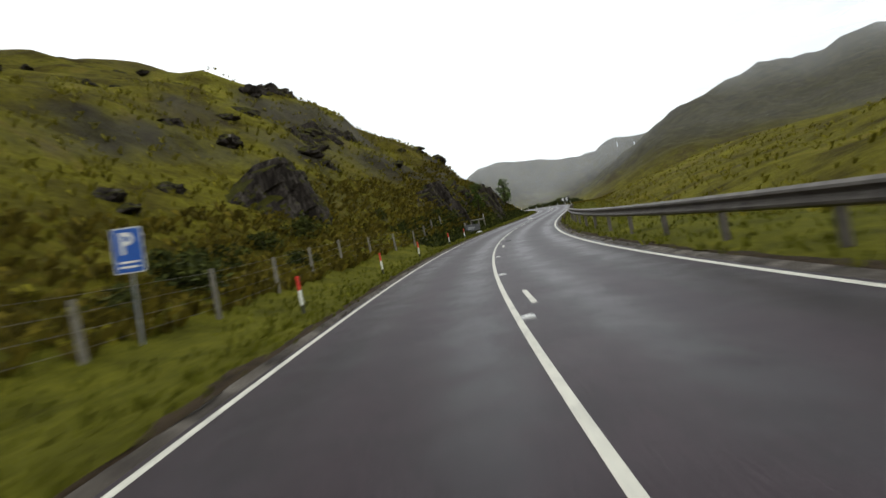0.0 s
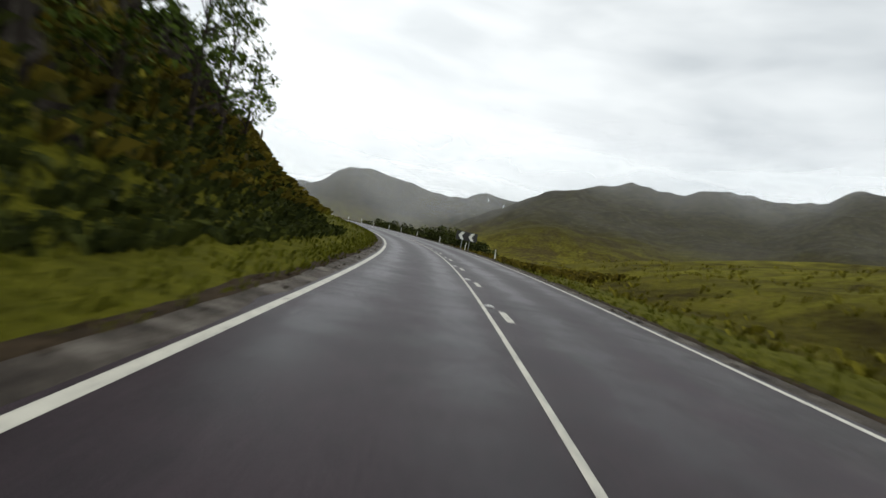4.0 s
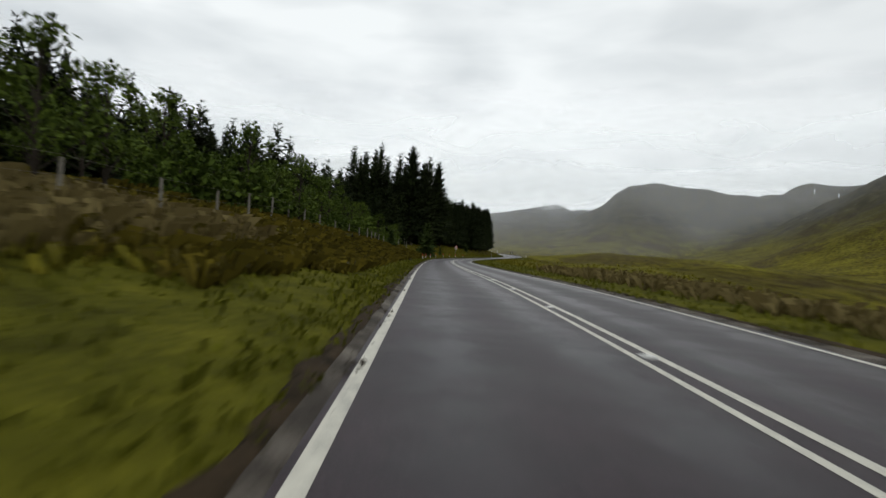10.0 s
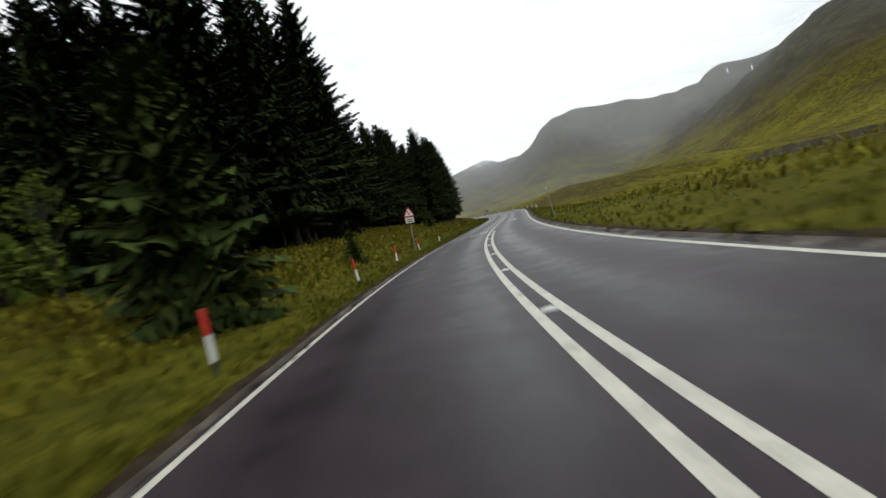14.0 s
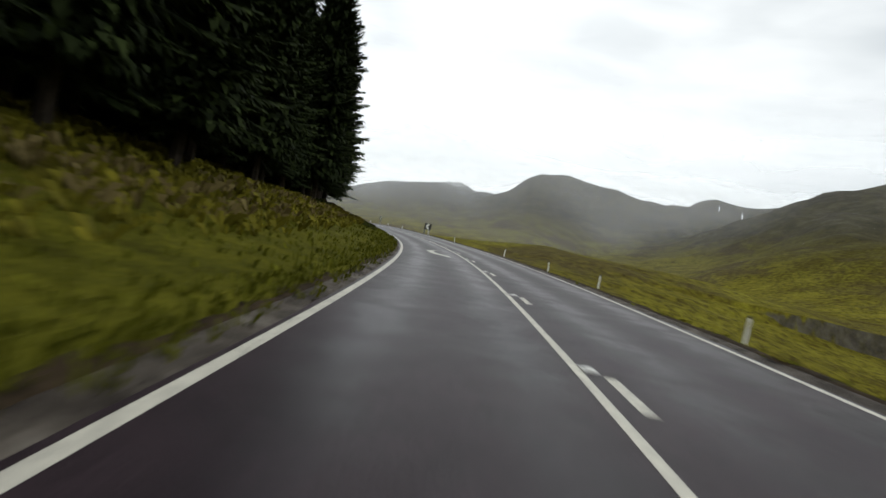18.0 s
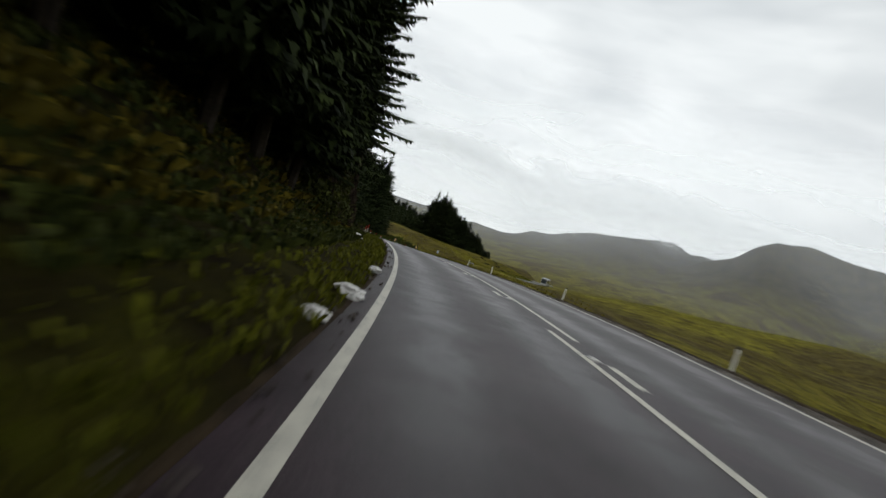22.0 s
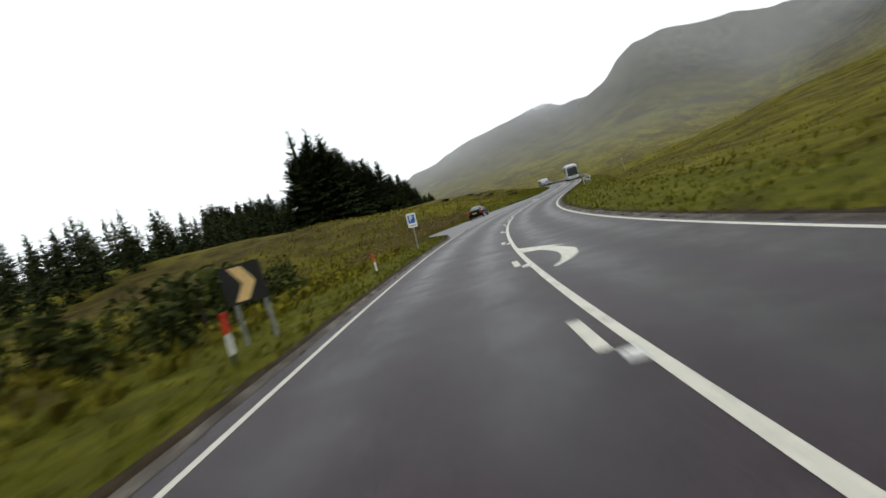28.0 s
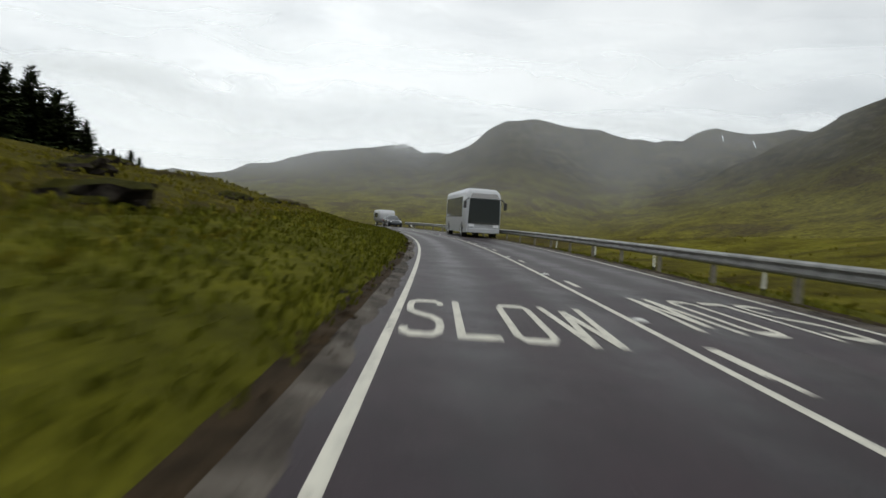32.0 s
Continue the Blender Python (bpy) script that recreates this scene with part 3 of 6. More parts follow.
    row = [(sg * (w - i), -0.004 + k), (sg * (w - i * 0.6), 0.006 + k), (sg * (w + g * 0.35), 0.03 + k), (sg * (w + g * 0.6 * ragged(s, 1.0 if left else 2.0)), 0.03 + k), (sg * (w + g * 1.1), -0.05 + k)]
    return row if not left else row[::-1]


def mud_row(s, left):
    """Dark mud between the grit and the turf."""
    sg = -1 if left else 1
    w = (width_l(s) + shoulder(s) + lay_by(s)) if left else width_r(s) + 0.28
    g = grit_width(s, left)
    e = g * 0.8 * ragged(s, 8.0 if left else 9.0) + 0.10
    m = 0.0
    if left:
        m = float(np.interp(s, [60, 85, 150, 175, 655, 670], [0, 1, 1, 0, 0, 1.1])) * (0.6 + 0.8 * noise.noise((s * 0.6, 2.0, 4.0)))
    e += 0.42 * m
    e += min(0.35, 1.4 * g) * (0.55 * noise.noise((s * 0.45, 6.0, 2.0)) + 0.5 * noise.noise((s * 1.3, 8.0, 2.0)) + 0.3 * noise.noise((s * 3.3, 1.0, 2.0)))
    e = max(0.06, e)
    a = g * max(0.08, 0.3 - 0.25 * m)
    k = (-0.06 if g < 0.07 else 0.0) - (LAY_FALL * lay_by(s) if left else 0.0)
    row = [(sg * (w + a), 0.005 + k), (sg * (w + a + g * 0.2), 0.036 + k), (sg * (w + e * 0.85), 0.055 + k), (sg * (w + e), 0.03 + k), (sg * (w + e + 0.15), -0.08 + k)]
    return row if not left else row[::-1]


grit_left = strip("grit_left", -18, ROAD_END, 0.22, lambda s: grit_row(s, True), M_GRIT, "pale grit washed along the road's edge", "grit")
grit_right = strip("grit_right", -18, ROAD_END, 0.22, lambda s: grit_row(s, False), M_GRIT, "pale grit washed along the road's edge", "grit")
mud_left = strip("mud_left", -18, ROAD_END, 0.22, lambda s: mud_row(s, True), M_MUD, "dark wet mud between road and turf", "mud")
mud_right = strip("mud_right", -18, ROAD_END, 0.22, lambda s: mud_row(s, False), M_MUD, "dark wet mud between road and turf", "mud")


# ---------------------------------------------------------------- road markings
def band(name, s0, s1, d, width, step=0.75, h=0.003, label="", mat=None):
    def row(s):
        m = d(s) if callable(d) else d
        w = width(s) if callable(width) else width
        return [(m - w / 2, h), (m + w / 2, h)]
    n = max(2, int((s1 - s0) / step) + 1)
    ss = np.linspace(s0, s1, n)
    verts = [at(s, dd, hh) for s in ss for dd, hh in row(s)]
    faces = [(i * 2, i * 2 + 1, i * 2 + 3, i * 2 + 2) for i in range(n - 1)]
    ob = raw(name, verts, faces, mat or M_LINE, road, False)
    ob["label"] = label or "worn white road paint"
    return ob


def edge_width(s):
    """The near edge line was laid in several jobs of different width."""
    return float(np.interp(s, [66, 76, 200, 222, 338, 348, 512, 526], [0.075, 0.11, 0.11, 0.078, 0.078, 0.105, 0.10, 0.07]))


def middle_width(s):
    return float(np.interp(s, [62, 80, 138, 146, 225, 245, 318, 330], [0.072, 0.06, 0.06, 0.075, 0.08, 0.105, 0.10, 0.09]))


for a, b in ((-18, 105.4), (105.95, 108.1), (108.5, 118.4), (118.7, 620)):
    band("edge_line", a, b, lambda s: -width_l(s) + 0.015, edge_width)
band("edge_line", 673.8, ROAD_END, lambda s: -width_l(s) + 0.02, 0.085)
band("edge_line", -18, ROAD_END, lambda s: width_r(s), 0.10)
for i in range(-1, 23):
    m = float(np.interp(i, [-1, 11, 13, 17, 23], [622.1, 646.05, 650.4, 660.0, 672.0]))
    band("lay_by_dash", m - 0.5, m + 0.5, lambda s: -width_l(s) + 0.045, 0.115)
# the middle: a solid line on one side with short dashes, or two solid lines
for a, b in ((-18, 43.5), (47.2, 50.4), (80, 456.5), (623, ROAD_END)):
    band("centre_line", a, b, -0.125, middle_width)
band("centre_line", 43.5, 47.2, -0.125, middle_width, mat=M_WORN)
for a, b in ((50.4, 58), (60, 80)):
    band("centre_line", a, b, -0.125, middle_width, label="white centre line almost worn away", mat=M_WORN)
band("centre_line", 143.5, 313.5, 0.125, 0.095)
band("centre_line", 456, 622.5, lambda s: float(np.interp(s, [472, 486, 540, 575, 612], [0.17, 0.10, 0.11, 0.065, 0.08])), 0.095)
for first_dash, count, gap, d in ((87.5, 11, 4.85, 0.14), (321.2, 23, 6.03, 0.14), (461.6, 27, 6.13, -0.14), (628.4, 21, 6.0, 0.14)):
    for i in range(count):
        m = first_dash + i * gap
        band("centre_dash", m - 0.5, m + 0.5, d, 0.11)
for s in (7.2, 22.5, 670.0, 681.5):
    band("centre_dash", s, s + 1.4, 0.17, 0.075)


# centre lines of the letters' strokes in a cell 1 wide and 2 high
STROKES = {
    "S": [[(0.93, 1.62), (0.90, 1.80), (0.74, 1.90), (0.26, 1.90), (0.10, 1.78), (0.08, 1.52), (0.12, 1.26), (0.30, 1.10), (0.70, 0.92), (0.88, 0.74), (0.92, 0.48), (0.88, 0.22), (0.74, 0.10), (0.26, 0.10), (0.10, 0.20), (0.07, 0.38)]],
    "L": [[(0.10, 2.0), (0.10, 0.0)], [(0.10, 0.10), (0.98, 0.10)]],
    "O": [[(0.5, 1.90), (0.22, 1.90), (0.10, 1.74), (0.09, 0.26), (0.22, 0.10), (0.78, 0.10), (0.91, 0.26), (0.91, 1.74), (0.78, 1.90), (0.5, 1.90)]],
    "W": [[(0.08, 2.0), (0.28, 0.0)], [(0.28, 0.0), (0.5, 1.75)], [(0.5, 1.75), (0.72, 0.0)], [(0.72, 0.0), (0.92, 2.0)]],
}


def letters(name, text, s0, s1, d0, d1, turned=False):
    """A word painted on the road in strokes, stretched along it."""
    verts, faces = [], []
    widths = [{"W": 1.35}.get(c, 1.0) for c in text]
    total = sum(widths) + 0.28 * (len(text) - 1)
    x = 0.0
    for c, wide in zip(text, widths):
        for n, line in enumerate(STROKES[c]):
            pts = [np.array((x + a * wide, b)) for a, b in line]
            first = len(verts)
            for k, q in enumerate(pts):
                t = pts[min(k + 1, len(pts) - 1)] - pts[max(k - 1, 0)]
                t = t / np.linalg.norm(t)
                for sd in (-0.1, 0.1):
                    e = q + np.array((-t[1], t[0])) * sd
                    u, v = e[0] / total, np.clip(e[1] / 2, -0.02, 1.02)
                    if turned:
                        u, v = 1 - u, 1 - v
                    verts.append(at(s0 + (s1 - s0) * v, d0 + (d1 - d0) * u, 0.006 + 0.0006 * n))
            faces += [(first + 2 * k, first + 2 * k + 1, first + 2 * k + 3, first + 2 * k + 2) for k in range(len(pts) - 1)]
        x += wide + 0.28
    word = raw(name, verts, faces, M_LINE, road)
    word["label"] = "worn white painted word SLOW"


letters("painted_word", "SLOW", 314.0, 316.6, -2.5, -0.32)
letters("painted_word", "SLOW", 503.1, 506.0, -2.5, -0.32)
letters("painted_word", "SLOW", 506.6, 509.4, 0.4, 2.5, True)
letters("painted_word", "SLOW", 682.6, 684.95, -2.72, -0.58)
letters("painted_word", "SLOW", 683.8, 686.6, 0.45, 2.55, True)


def bend_arrow(s, d, turned=False):
    """A curved arrow that calls overtakers back to their own lane."""
    spine = [(4.9, 0.42, 0.05), (4.4, 0.18, 0.10), (3.8, 0.02, 0.14), (3.0, -0.05, 0.16), (2.2, 0.05, 0.15), (1.7, 0.16, 0.14)]
    outline = [(a, b - w) for a, b, w in spine] + [(1.75, -0.22), (0.0, 0.66), (1.35, 0.62)] + [(a, b + w) for a, b, w in spine[::-1]]
    k = -1 if turned else 1
    bm = bmesh.new()
    vs = [bm.verts.new(at(s + k * (a - 2.4), d + k * b, 0.007)) for a, b in outline]
    n = len(spine)
    for i in range(n - 1):
        q = [vs[i], vs[i + 1], vs[len(vs) - 2 - i], vs[len(vs) - 1 - i]]
        bm.faces.new(q)
    bm.faces.new([vs[n - 1], vs[n], vs[n + 1], vs[n + 2], vs[n + 3]])
    part("painted_arrow", bm, M_LINE, road, "worn white curved arrow")


for s, d, turned in ((66.0, -1.25, False), (389.9, -1.4, False), (654.9, -1.3, False), (549.9, 1.35, True), (597.2, 0.75, True), (330, 1.3, True)):
    bend_arrow(s, d, turned)


# ---------------------------------------------------------------- more materials
def make_needles(name, dark, light):
    m, t, b = material(name, 0.8, 0, 0.06)
    isl = t.nodes.new("ShaderNodeNewGeometry").outputs["Random Per Island"]
    obj = t.nodes.new("ShaderNodeObjectInfo").outputs["Random"]
    col = ramp_of(t, isl, [(0.0, dark), (0.75, tuple((a + c) / 2 for a, c in zip(dark, light))), (1.0, light)])
    tone = ramp_of(t, obj, [(0.0, (0.75, 0.78, 0.7)), (1.0, (1.15, 1.1, 1.05))])
    t.links.new(mix_col(t, 1.0, col, tone, "MULTIPLY"), b.inputs["Base Color"])
    return m


M_SPRUCE = make_needles("spruce_needles", (0.009, 0.013, 0.006), (0.038, 0.054, 0.016))
M_YOUNG = make_needles("young_spruce_needles", (0.020, 0.032, 0.010), (0.085, 0.120, 0.030))
M_LEAF = make_needles("birch_leaves", (0.035, 0.055, 0.010), (0.105, 0.150, 0.022))
M_BUSH = make_needles("broom_leaves", (0.018, 0.024, 0.007), (0.075, 0.085, 0.018))
M_BRACKEN = make_needles("tussock_grass", (0.080, 0.074, 0.009), (0.184, 0.170, 0.018))
M_FERN = make_needles("bracken_fronds", (0.052, 0.042, 0.007), (0.180, 0.140, 0.018))
M_BLADE = make_needles("grass_blades", (0.060, 0.064, 0.006), (0.146, 0.148, 0.015))
M_STRAW = make_needles("dry_grass", (0.10, 0.075, 0.028), (0.24, 0.19, 0.085))
M_BARK = plain("bark", (0.036, 0.029, 0.022), 0.9, 0, 6, 0.45, 0.6, 0.1)
M_WHITE = plain("white_plastic", (0.70, 0.70, 0.66), 0.5, 0, 12, 0.12, 0.05)
M_HEADLIT = plain("headlit_sheeting", (0.80, 0.56, 0.25), 0.4, 0, 12, 0.12, 0.03)
M_BLACK = plain("black_plastic", (0.018, 0.018, 0.018), 0.55, 0, 12, 0.3, 0.05)
M_RED = plain("red_reflector", (0.62, 0.035, 0.022), 0.35, 0, 12, 0.12, 0.02)
M_BLUE = plain("blue_sign_face", (0.012, 0.085, 0.36), 0.4, 0, 4, 0.12, 0.02)
M_SIGNRED = plain("red_sign_border", (0.55, 0.02, 0.02), 0.4, 0, 4, 0.12, 0.02)
M_GREYPOLE = plain("galvanised_steel", (0.30, 0.31, 0.31), 0.45, 0.6, 7, 0.25, 0.1)
M_RAIL = plain("weathered_rail_steel", (0.25, 0.25, 0.24), 0.5, 0.6, 2.5, 0.35, 0.1)
M_WOOD = plain("weathered_wood", (0.16, 0.145, 0.115), 0.85, 0, 7, 0.35, 0.5)
M_PLATE = plain("sign_plate_cream", (0.60, 0.57, 0.47), 0.5, 0, 6, 0.12, 0.05)
M_SLATE = plain("dark_board", (0.05, 0.05, 0.052), 0.6, 0, 4, 0.3, 0.1)
M_STUD = plain("stud_casting", (0.45, 0.45, 0.43), 0.4, 0.2, 20, 0.3, 0.2)
M_TEAL = plain("teal_marker", (0.05, 0.30, 0.26), 0.5, 0, 20, 0.2, 0.1)
M_TAR = plain("fresh_tar", (0.010, 0.009, 0.010), 0.8, 0, 6, 0.4, 0.2, 0.1)


def make_rock(name="mossy_rock", pale=1.0, tint=(1.0, 1.0, 1.0), streak=0.32, mossy=0.0):
    m, t, b = material(name, 0.85, 0, 0.05)
    mp = t.nodes.new("ShaderNodeMapping")
    mp.inputs["Scale"].default_value = (0.32 / streak, 0.32 / streak, 0.32)
    t.links.new(place(t), mp.inputs[0])
    p = mp.outputs[0]
    base = ramp_of(t, noise_of(t, 2.0, 8, 0.75, p, 0.8), [(p_, tuple(pale * k * w for k, w in zip(c, tint))) for p_, c in ((0.34, (0.005, 0.004, 0.0035)), (0.50, (0.017, 0.014, 0.012)), (0.64, (0.050, 0.044, 0.037)), (0.76, (0.15, 0.14, 0.125)))])
    fine = ramp_of(t, noise_of(t, 7, 6, 0.75, p), [(0.3, (0.45, 0.45, 0.45)), (0.7, (1.3, 1.3, 1.28))])
    col = mix_col(t, 0.9, base, fine, "MULTIPLY")
    sep = t.nodes.new("ShaderNodeSeparateXYZ")
    t.links.new(t.nodes.new("ShaderNodeNewGeometry").outputs["Normal"], sep.inputs[0])
    ad = t.nodes.new("ShaderNodeMath")
    ad.operation = "MULTIPLY_ADD"
    ad.inputs[1].default_value = 0.9
    t.links.new(noise_of(t, 1.3, 6, 0.7, p), ad.inputs[0])
    t.links.new(sep.outputs[2], ad.inputs[2])
    mask = ramp_of(t, ad.outputs[0], [(0.92 - mossy, (0, 0, 0)), (1.2 - mossy, (1, 1, 1))])
    moss = ramp_of(t, noise_of(t, 3, 5, 0.7, p), [(0.3, (0.016, 0.016, 0.003)), (0.7, (0.050, 0.048, 0.007))])
    t.links.new(mix_col(t, mask, col, moss), b.inputs["Base Color"])
    bump_of(t, b, noise_of(t, 4.5, 8, 0.75, p), 0.9, 0.12)
    return m


M_CRAG = make_rock("grey_crag", 1.9)
M_CUTTING = make_rock("brown_cutting_rock", 1.5, (1.12, 0.96, 0.84), 0.16, 0.36)


def land_z(x, y):
    return float(land(np.array([x]), np.array([y]))[0][0])


def verge_z(s, d):
    """Height of the ground beside the road, on its verge or further out."""
    left = d < 0
    w = (width_l(s) + lay_by(s)) if left else width_r(s)
    out = abs(d) - w
    p = at(s, d)
    if out < 4.5:
        base = float(np.interp(s, SG, RZ))
        h = float(side(np.array([float(s)]), np.array([max(out, 0)]), left)[0])
        fall = LAY_FALL * float(lay_by(s)) * max(0.0, 1 - out / 4.4) if left else 0.0
        return base + h - fall + d * float(np.interp(s, SG, RB)) * max(0.0, 1 - out / 2.5)
    return land_z(p.x, p.y)


def stand(s, d, turn=0.0, sink=0.0):
    """A pose on the ground beside the road, its y axis along the road."""
    p = at(s, d)
    return pose(p.x, p.y, verge_z(s, d) - sink, 0, 0, heading(s) + turn)


def box(bm, x0, x1, y0, y1, z0, z1, bevel=0.0):
    r = bmesh.ops.create_cube(bm, size=1.0, matrix=Matrix.LocRotScale(((x0 + x1) / 2, (y0 + y1) / 2, (z0 + z1) / 2), None, (x1 - x0, y1 - y0, z1 - z0)))
    if bevel:
        es = list({e for v in r["verts"] for e in v.link_edges})
        bmesh.ops.bevel(bm, geom=es, offset=bevel, segments=2, affect="EDGES", profile=0.6)


def tube(bm, p, q, r0, r1, seg=8):
    p, q = Vector(p), Vector(q)
    d = q - p
    m = Matrix.Translation((p + q) / 2) @ d.to_track_quat("Z", "Y").to_matrix().to_4x4()
    bmesh.ops.create_cone(bm, cap_ends=True, segments=seg, radius1=r0, radius2=r1, depth=d.length, matrix=m)


def thing(name, label, category, group=""):
    return tagged(new(name), label, category, group)


# ---------------------------------------------------------------- marker posts
def marker_post(red):
    e = thing("marker_post", "white roadside marker post with a red top band and black foot" if red else "white roadside marker post with black foot, slightly leaning",
              "marker post", "red-topped marker posts" if red else "white marker posts")
    def slab(z0, z1, w=0.05, t=0.03):
        bm = bmesh.new()
        box(bm, -w, w, -t, t, z0, z1, 0.012)
        return bm
    if red:
        part("foot", slab(-0.1, 0.27), M_BLACK, e)
        part("body", slab(0.268, 0.60, 0.052, 0.032), M_WHITE, e)
        part("top_band", slab(0.598, 0.92, 0.050, 0.030), M_RED, e, "red reflective band")
    else:
        part("foot", slab(-0.1, 0.24), M_BLACK, e)
        part("body", slab(0.238, 0.84, 0.052, 0.032), M_WHITE, e)
        bm = bmesh.new()
        box(bm, -0.035, 0.035, -0.037, -0.031, 0.60, 0.76, 0.004)
        part("reflector", bm, M_PLATE, e, "pale reflector plate")
        part("cap", slab(0.838, 0.90, 0.048, 0.028), M_BLACK, e)
    e.scale = (0.52, 0.75, 0.88)
    return e


rnd = random.Random(4)


def scatter_posts(proto, places):
    for i, (s, d) in enumerate(places):
        m = stand(s, d, rnd.uniform(-8, 8), 0.0 if s == 495.8 else 0.13 if d > 0 and 360 < s < 495 else 0.05) @ pose(0, 0, 0, rnd.uniform(-3, 3), rnd.uniform(-4, 4), 0)
        if i == 0:
            proto.matrix_basis = m @ Matrix.Diagonal((0.52, 0.75, 0.88, 1))
        else:
            copy_thing(proto, m)


LEFT_POSTS = [11.0, 19.3, 26.9, 36.3, 42.4, 264.5, 271.6, 278.9, 286.5, 295.0, 301.5, 308.0, 316.0, 495.8, 506.2, 516.5, 526, 535.5, 545.5, 555.8, 566.8, 583.5, 593.6, 604.2]
scatter_posts(marker_post(True), [(s, -width_l(s) - (1.3 if s < 60 else 0.76 if s < 490 else 0.95 if s < 550 else 1.4)) for s in LEFT_POSTS])
RIGHT_POSTS = [112, 121, 129.8, 138.8, 145.5, 150.8, 158.1, 164, 171, 180, 188.5, 195.6, 362, 368.4, 375.9, 385.5, 392.8, 400.2, 416.3, 427.5, 440.3, 448.3, 458.3, 469.2, 484.8, 493, 658.2, 690, 696, 702, 708]
scatter_posts(marker_post(False), [(s, width_r(s) + (1.7 if s > 600 or 360 < s < 395 or 480 < s < 495 else 1.0)) for s in RIGHT_POSTS])


# ---------------------------------------------------------------- signs
def sign_post(e, height, x=0.0, r=0.035):
    bm = bmesh.new()
    tube(bm, (x, 0, -0.3), (x, 0, height), r, r, 12)
    part("post", bm, M_GREYPOLE, e)


def flat(bm, pts, y0, y1):
    """A plate in the x-z plane from an outline."""
    a = [bm.verts.new((x, y0, z)) for x, z in pts]
    b = [bm.verts.new((x, y1, z)) for x, z in pts]
    bm.faces.new(a)
    bm.faces.new(b[::-1])
    for i in range(len(pts)):
        j = (i + 1) % len(pts)
        bm.faces.new((a[j], a[i], b[i], b[j]))


def round_rect(w, h, r, cz=0.0):
    out = []
    for cx, cy, a0 in ((w / 2 - r, h / 2 - r, 0), (-w / 2 + r, h / 2 - r, 90), (-w / 2 + r, -h / 2 + r, 180), (w / 2 - r, -h / 2 + r, 270)):
        for k in range(4):
            a = math.radians(a0 + k * 30)
            out.append((cx + r * math.cos(a), cz + cy + r * math.sin(a)))
    return out


def glyph(name, text, size, x, z, y, mat, parent):
    cu = bpy.data.curves.new(name, "FONT")
    cu.body, cu.align_x, cu.align_y, cu.size, cu.extrude, cu.offset = text, "CENTER", "CENTER", size, 0.003, size * 0.02
    ob = new(name, cu)
    me = bpy.data.meshes.new_from_object(ob.evaluated_get(bpy.context.evaluated_depsgraph_get()))
    bpy.data.objects.remove(ob)
    me.materials.clear()
    me.materials.append(mat)
    me.transform(pose(x, y, z, 90, 0, 0))
    o = new(name, me)
    o.parent = parent
    return o


def parking_sign(s, d, white_border):
    e = thing("parking_sign", "blue parking sign with a white P on a grey post" if not white_border else "blue and white parking sign on a grey post in long grass", "road sign")
    sign_post(e, 2.25)
    bm = bmesh.new()
    flat(bm, round_rect(0.62, 0.86, 0.05, 1.85), -0.055, -0.04)
    board = part("board", bm, M_WHITE, e)
    bm = bmesh.new()
    flat(bm, round_rect(0.58 if not white_border else 0.46, 0.82 if not white_border else 0.5, 0.04, 1.85 if not white_border else 1.93), -0.060, -0.056)
    part("face", bm, M_BLUE, board)
    glyph("letter", "P", 0.58 if not white_border else 0.45, -0.02, 1.96, -0.062, M_WHITE, board)
    for k in range(2 if not white_border else 1):
        bm = bmesh.new()
        box(bm, -0.2, 0.2, -0.066, -0.061, 1.52 + 0.09 * k, 1.56 + 0.09 * k)
        part("text_bar", bm, M_WHITE if not white_border else M_BLUE, board)
    e.matrix_basis = stand(s, d, 6) @ pose(0, 0, 0, 0, 3, 0) @ Matrix.Diagonal((0.76, 0.76, 0.84, 1))
    return e


parking_sign(8.9, -5.85, False)
parking_sign(615.4, -4.7, True)


def bend_sign(s, d):
    e = thing("bend_warning_sign", "red triangular double bend warning sign with a plate below", "road sign")
    sign_post(e, 2.42, r=0.03)

    def tri(k, y0, y1):
        bm = bmesh.new()
        c = 2.15
        flat(bm, [(-0.31 * k, c - 0.17 * k), (-0.27 * k, c - 0.195 * k), (0.27 * k, c - 0.195 * k), (0.31 * k, c - 0.17 * k), (0.035 * k, c + 0.345 * k), (-0.035 * k, c + 0.345 * k)], y0, y1)
        return bm
    board = part("triangle", tri(1.0, -0.06, -0.04), M_SIGNRED, e, "red triangular border")
    part("face", tri(0.74, -0.064, -0.0605), M_WHITE, board)
    bm = bmesh.new()
    flat(bm, [(0.055, 2.03), (0.02, 2.03), (0.02, 2.13), (-0.055, 2.08), (-0.055, 2.22), (-0.085, 2.22), (-0.035, 2.29), (0.012, 2.22), (-0.018, 2.22), (-0.018, 2.15), (0.055, 2.20)][::-1], -0.069, -0.0645)
    part("bend_symbol", bm, M_BLACK, board)
    bm = bmesh.new()
    flat(bm, round_rect(0.50, 0.33, 0.03, 1.75), -0.06, -0.04)
    plate = part("plate", bm, M_PLATE, e, "cream distance plate")
    for k, w in enumerate((0.17, 0.13)):
        bm = bmesh.new()
        box(bm, -w, w, -0.066, -0.061, 1.65 + 0.11 * k, 1.70 + 0.11 * k)
        part("text_bar", bm, M_BLACK, plate)
    e.matrix_basis = stand(s, d, 4) @ pose(0, 0, 0, 0, 5, 0)


bend_sign(313.8, -4.6)


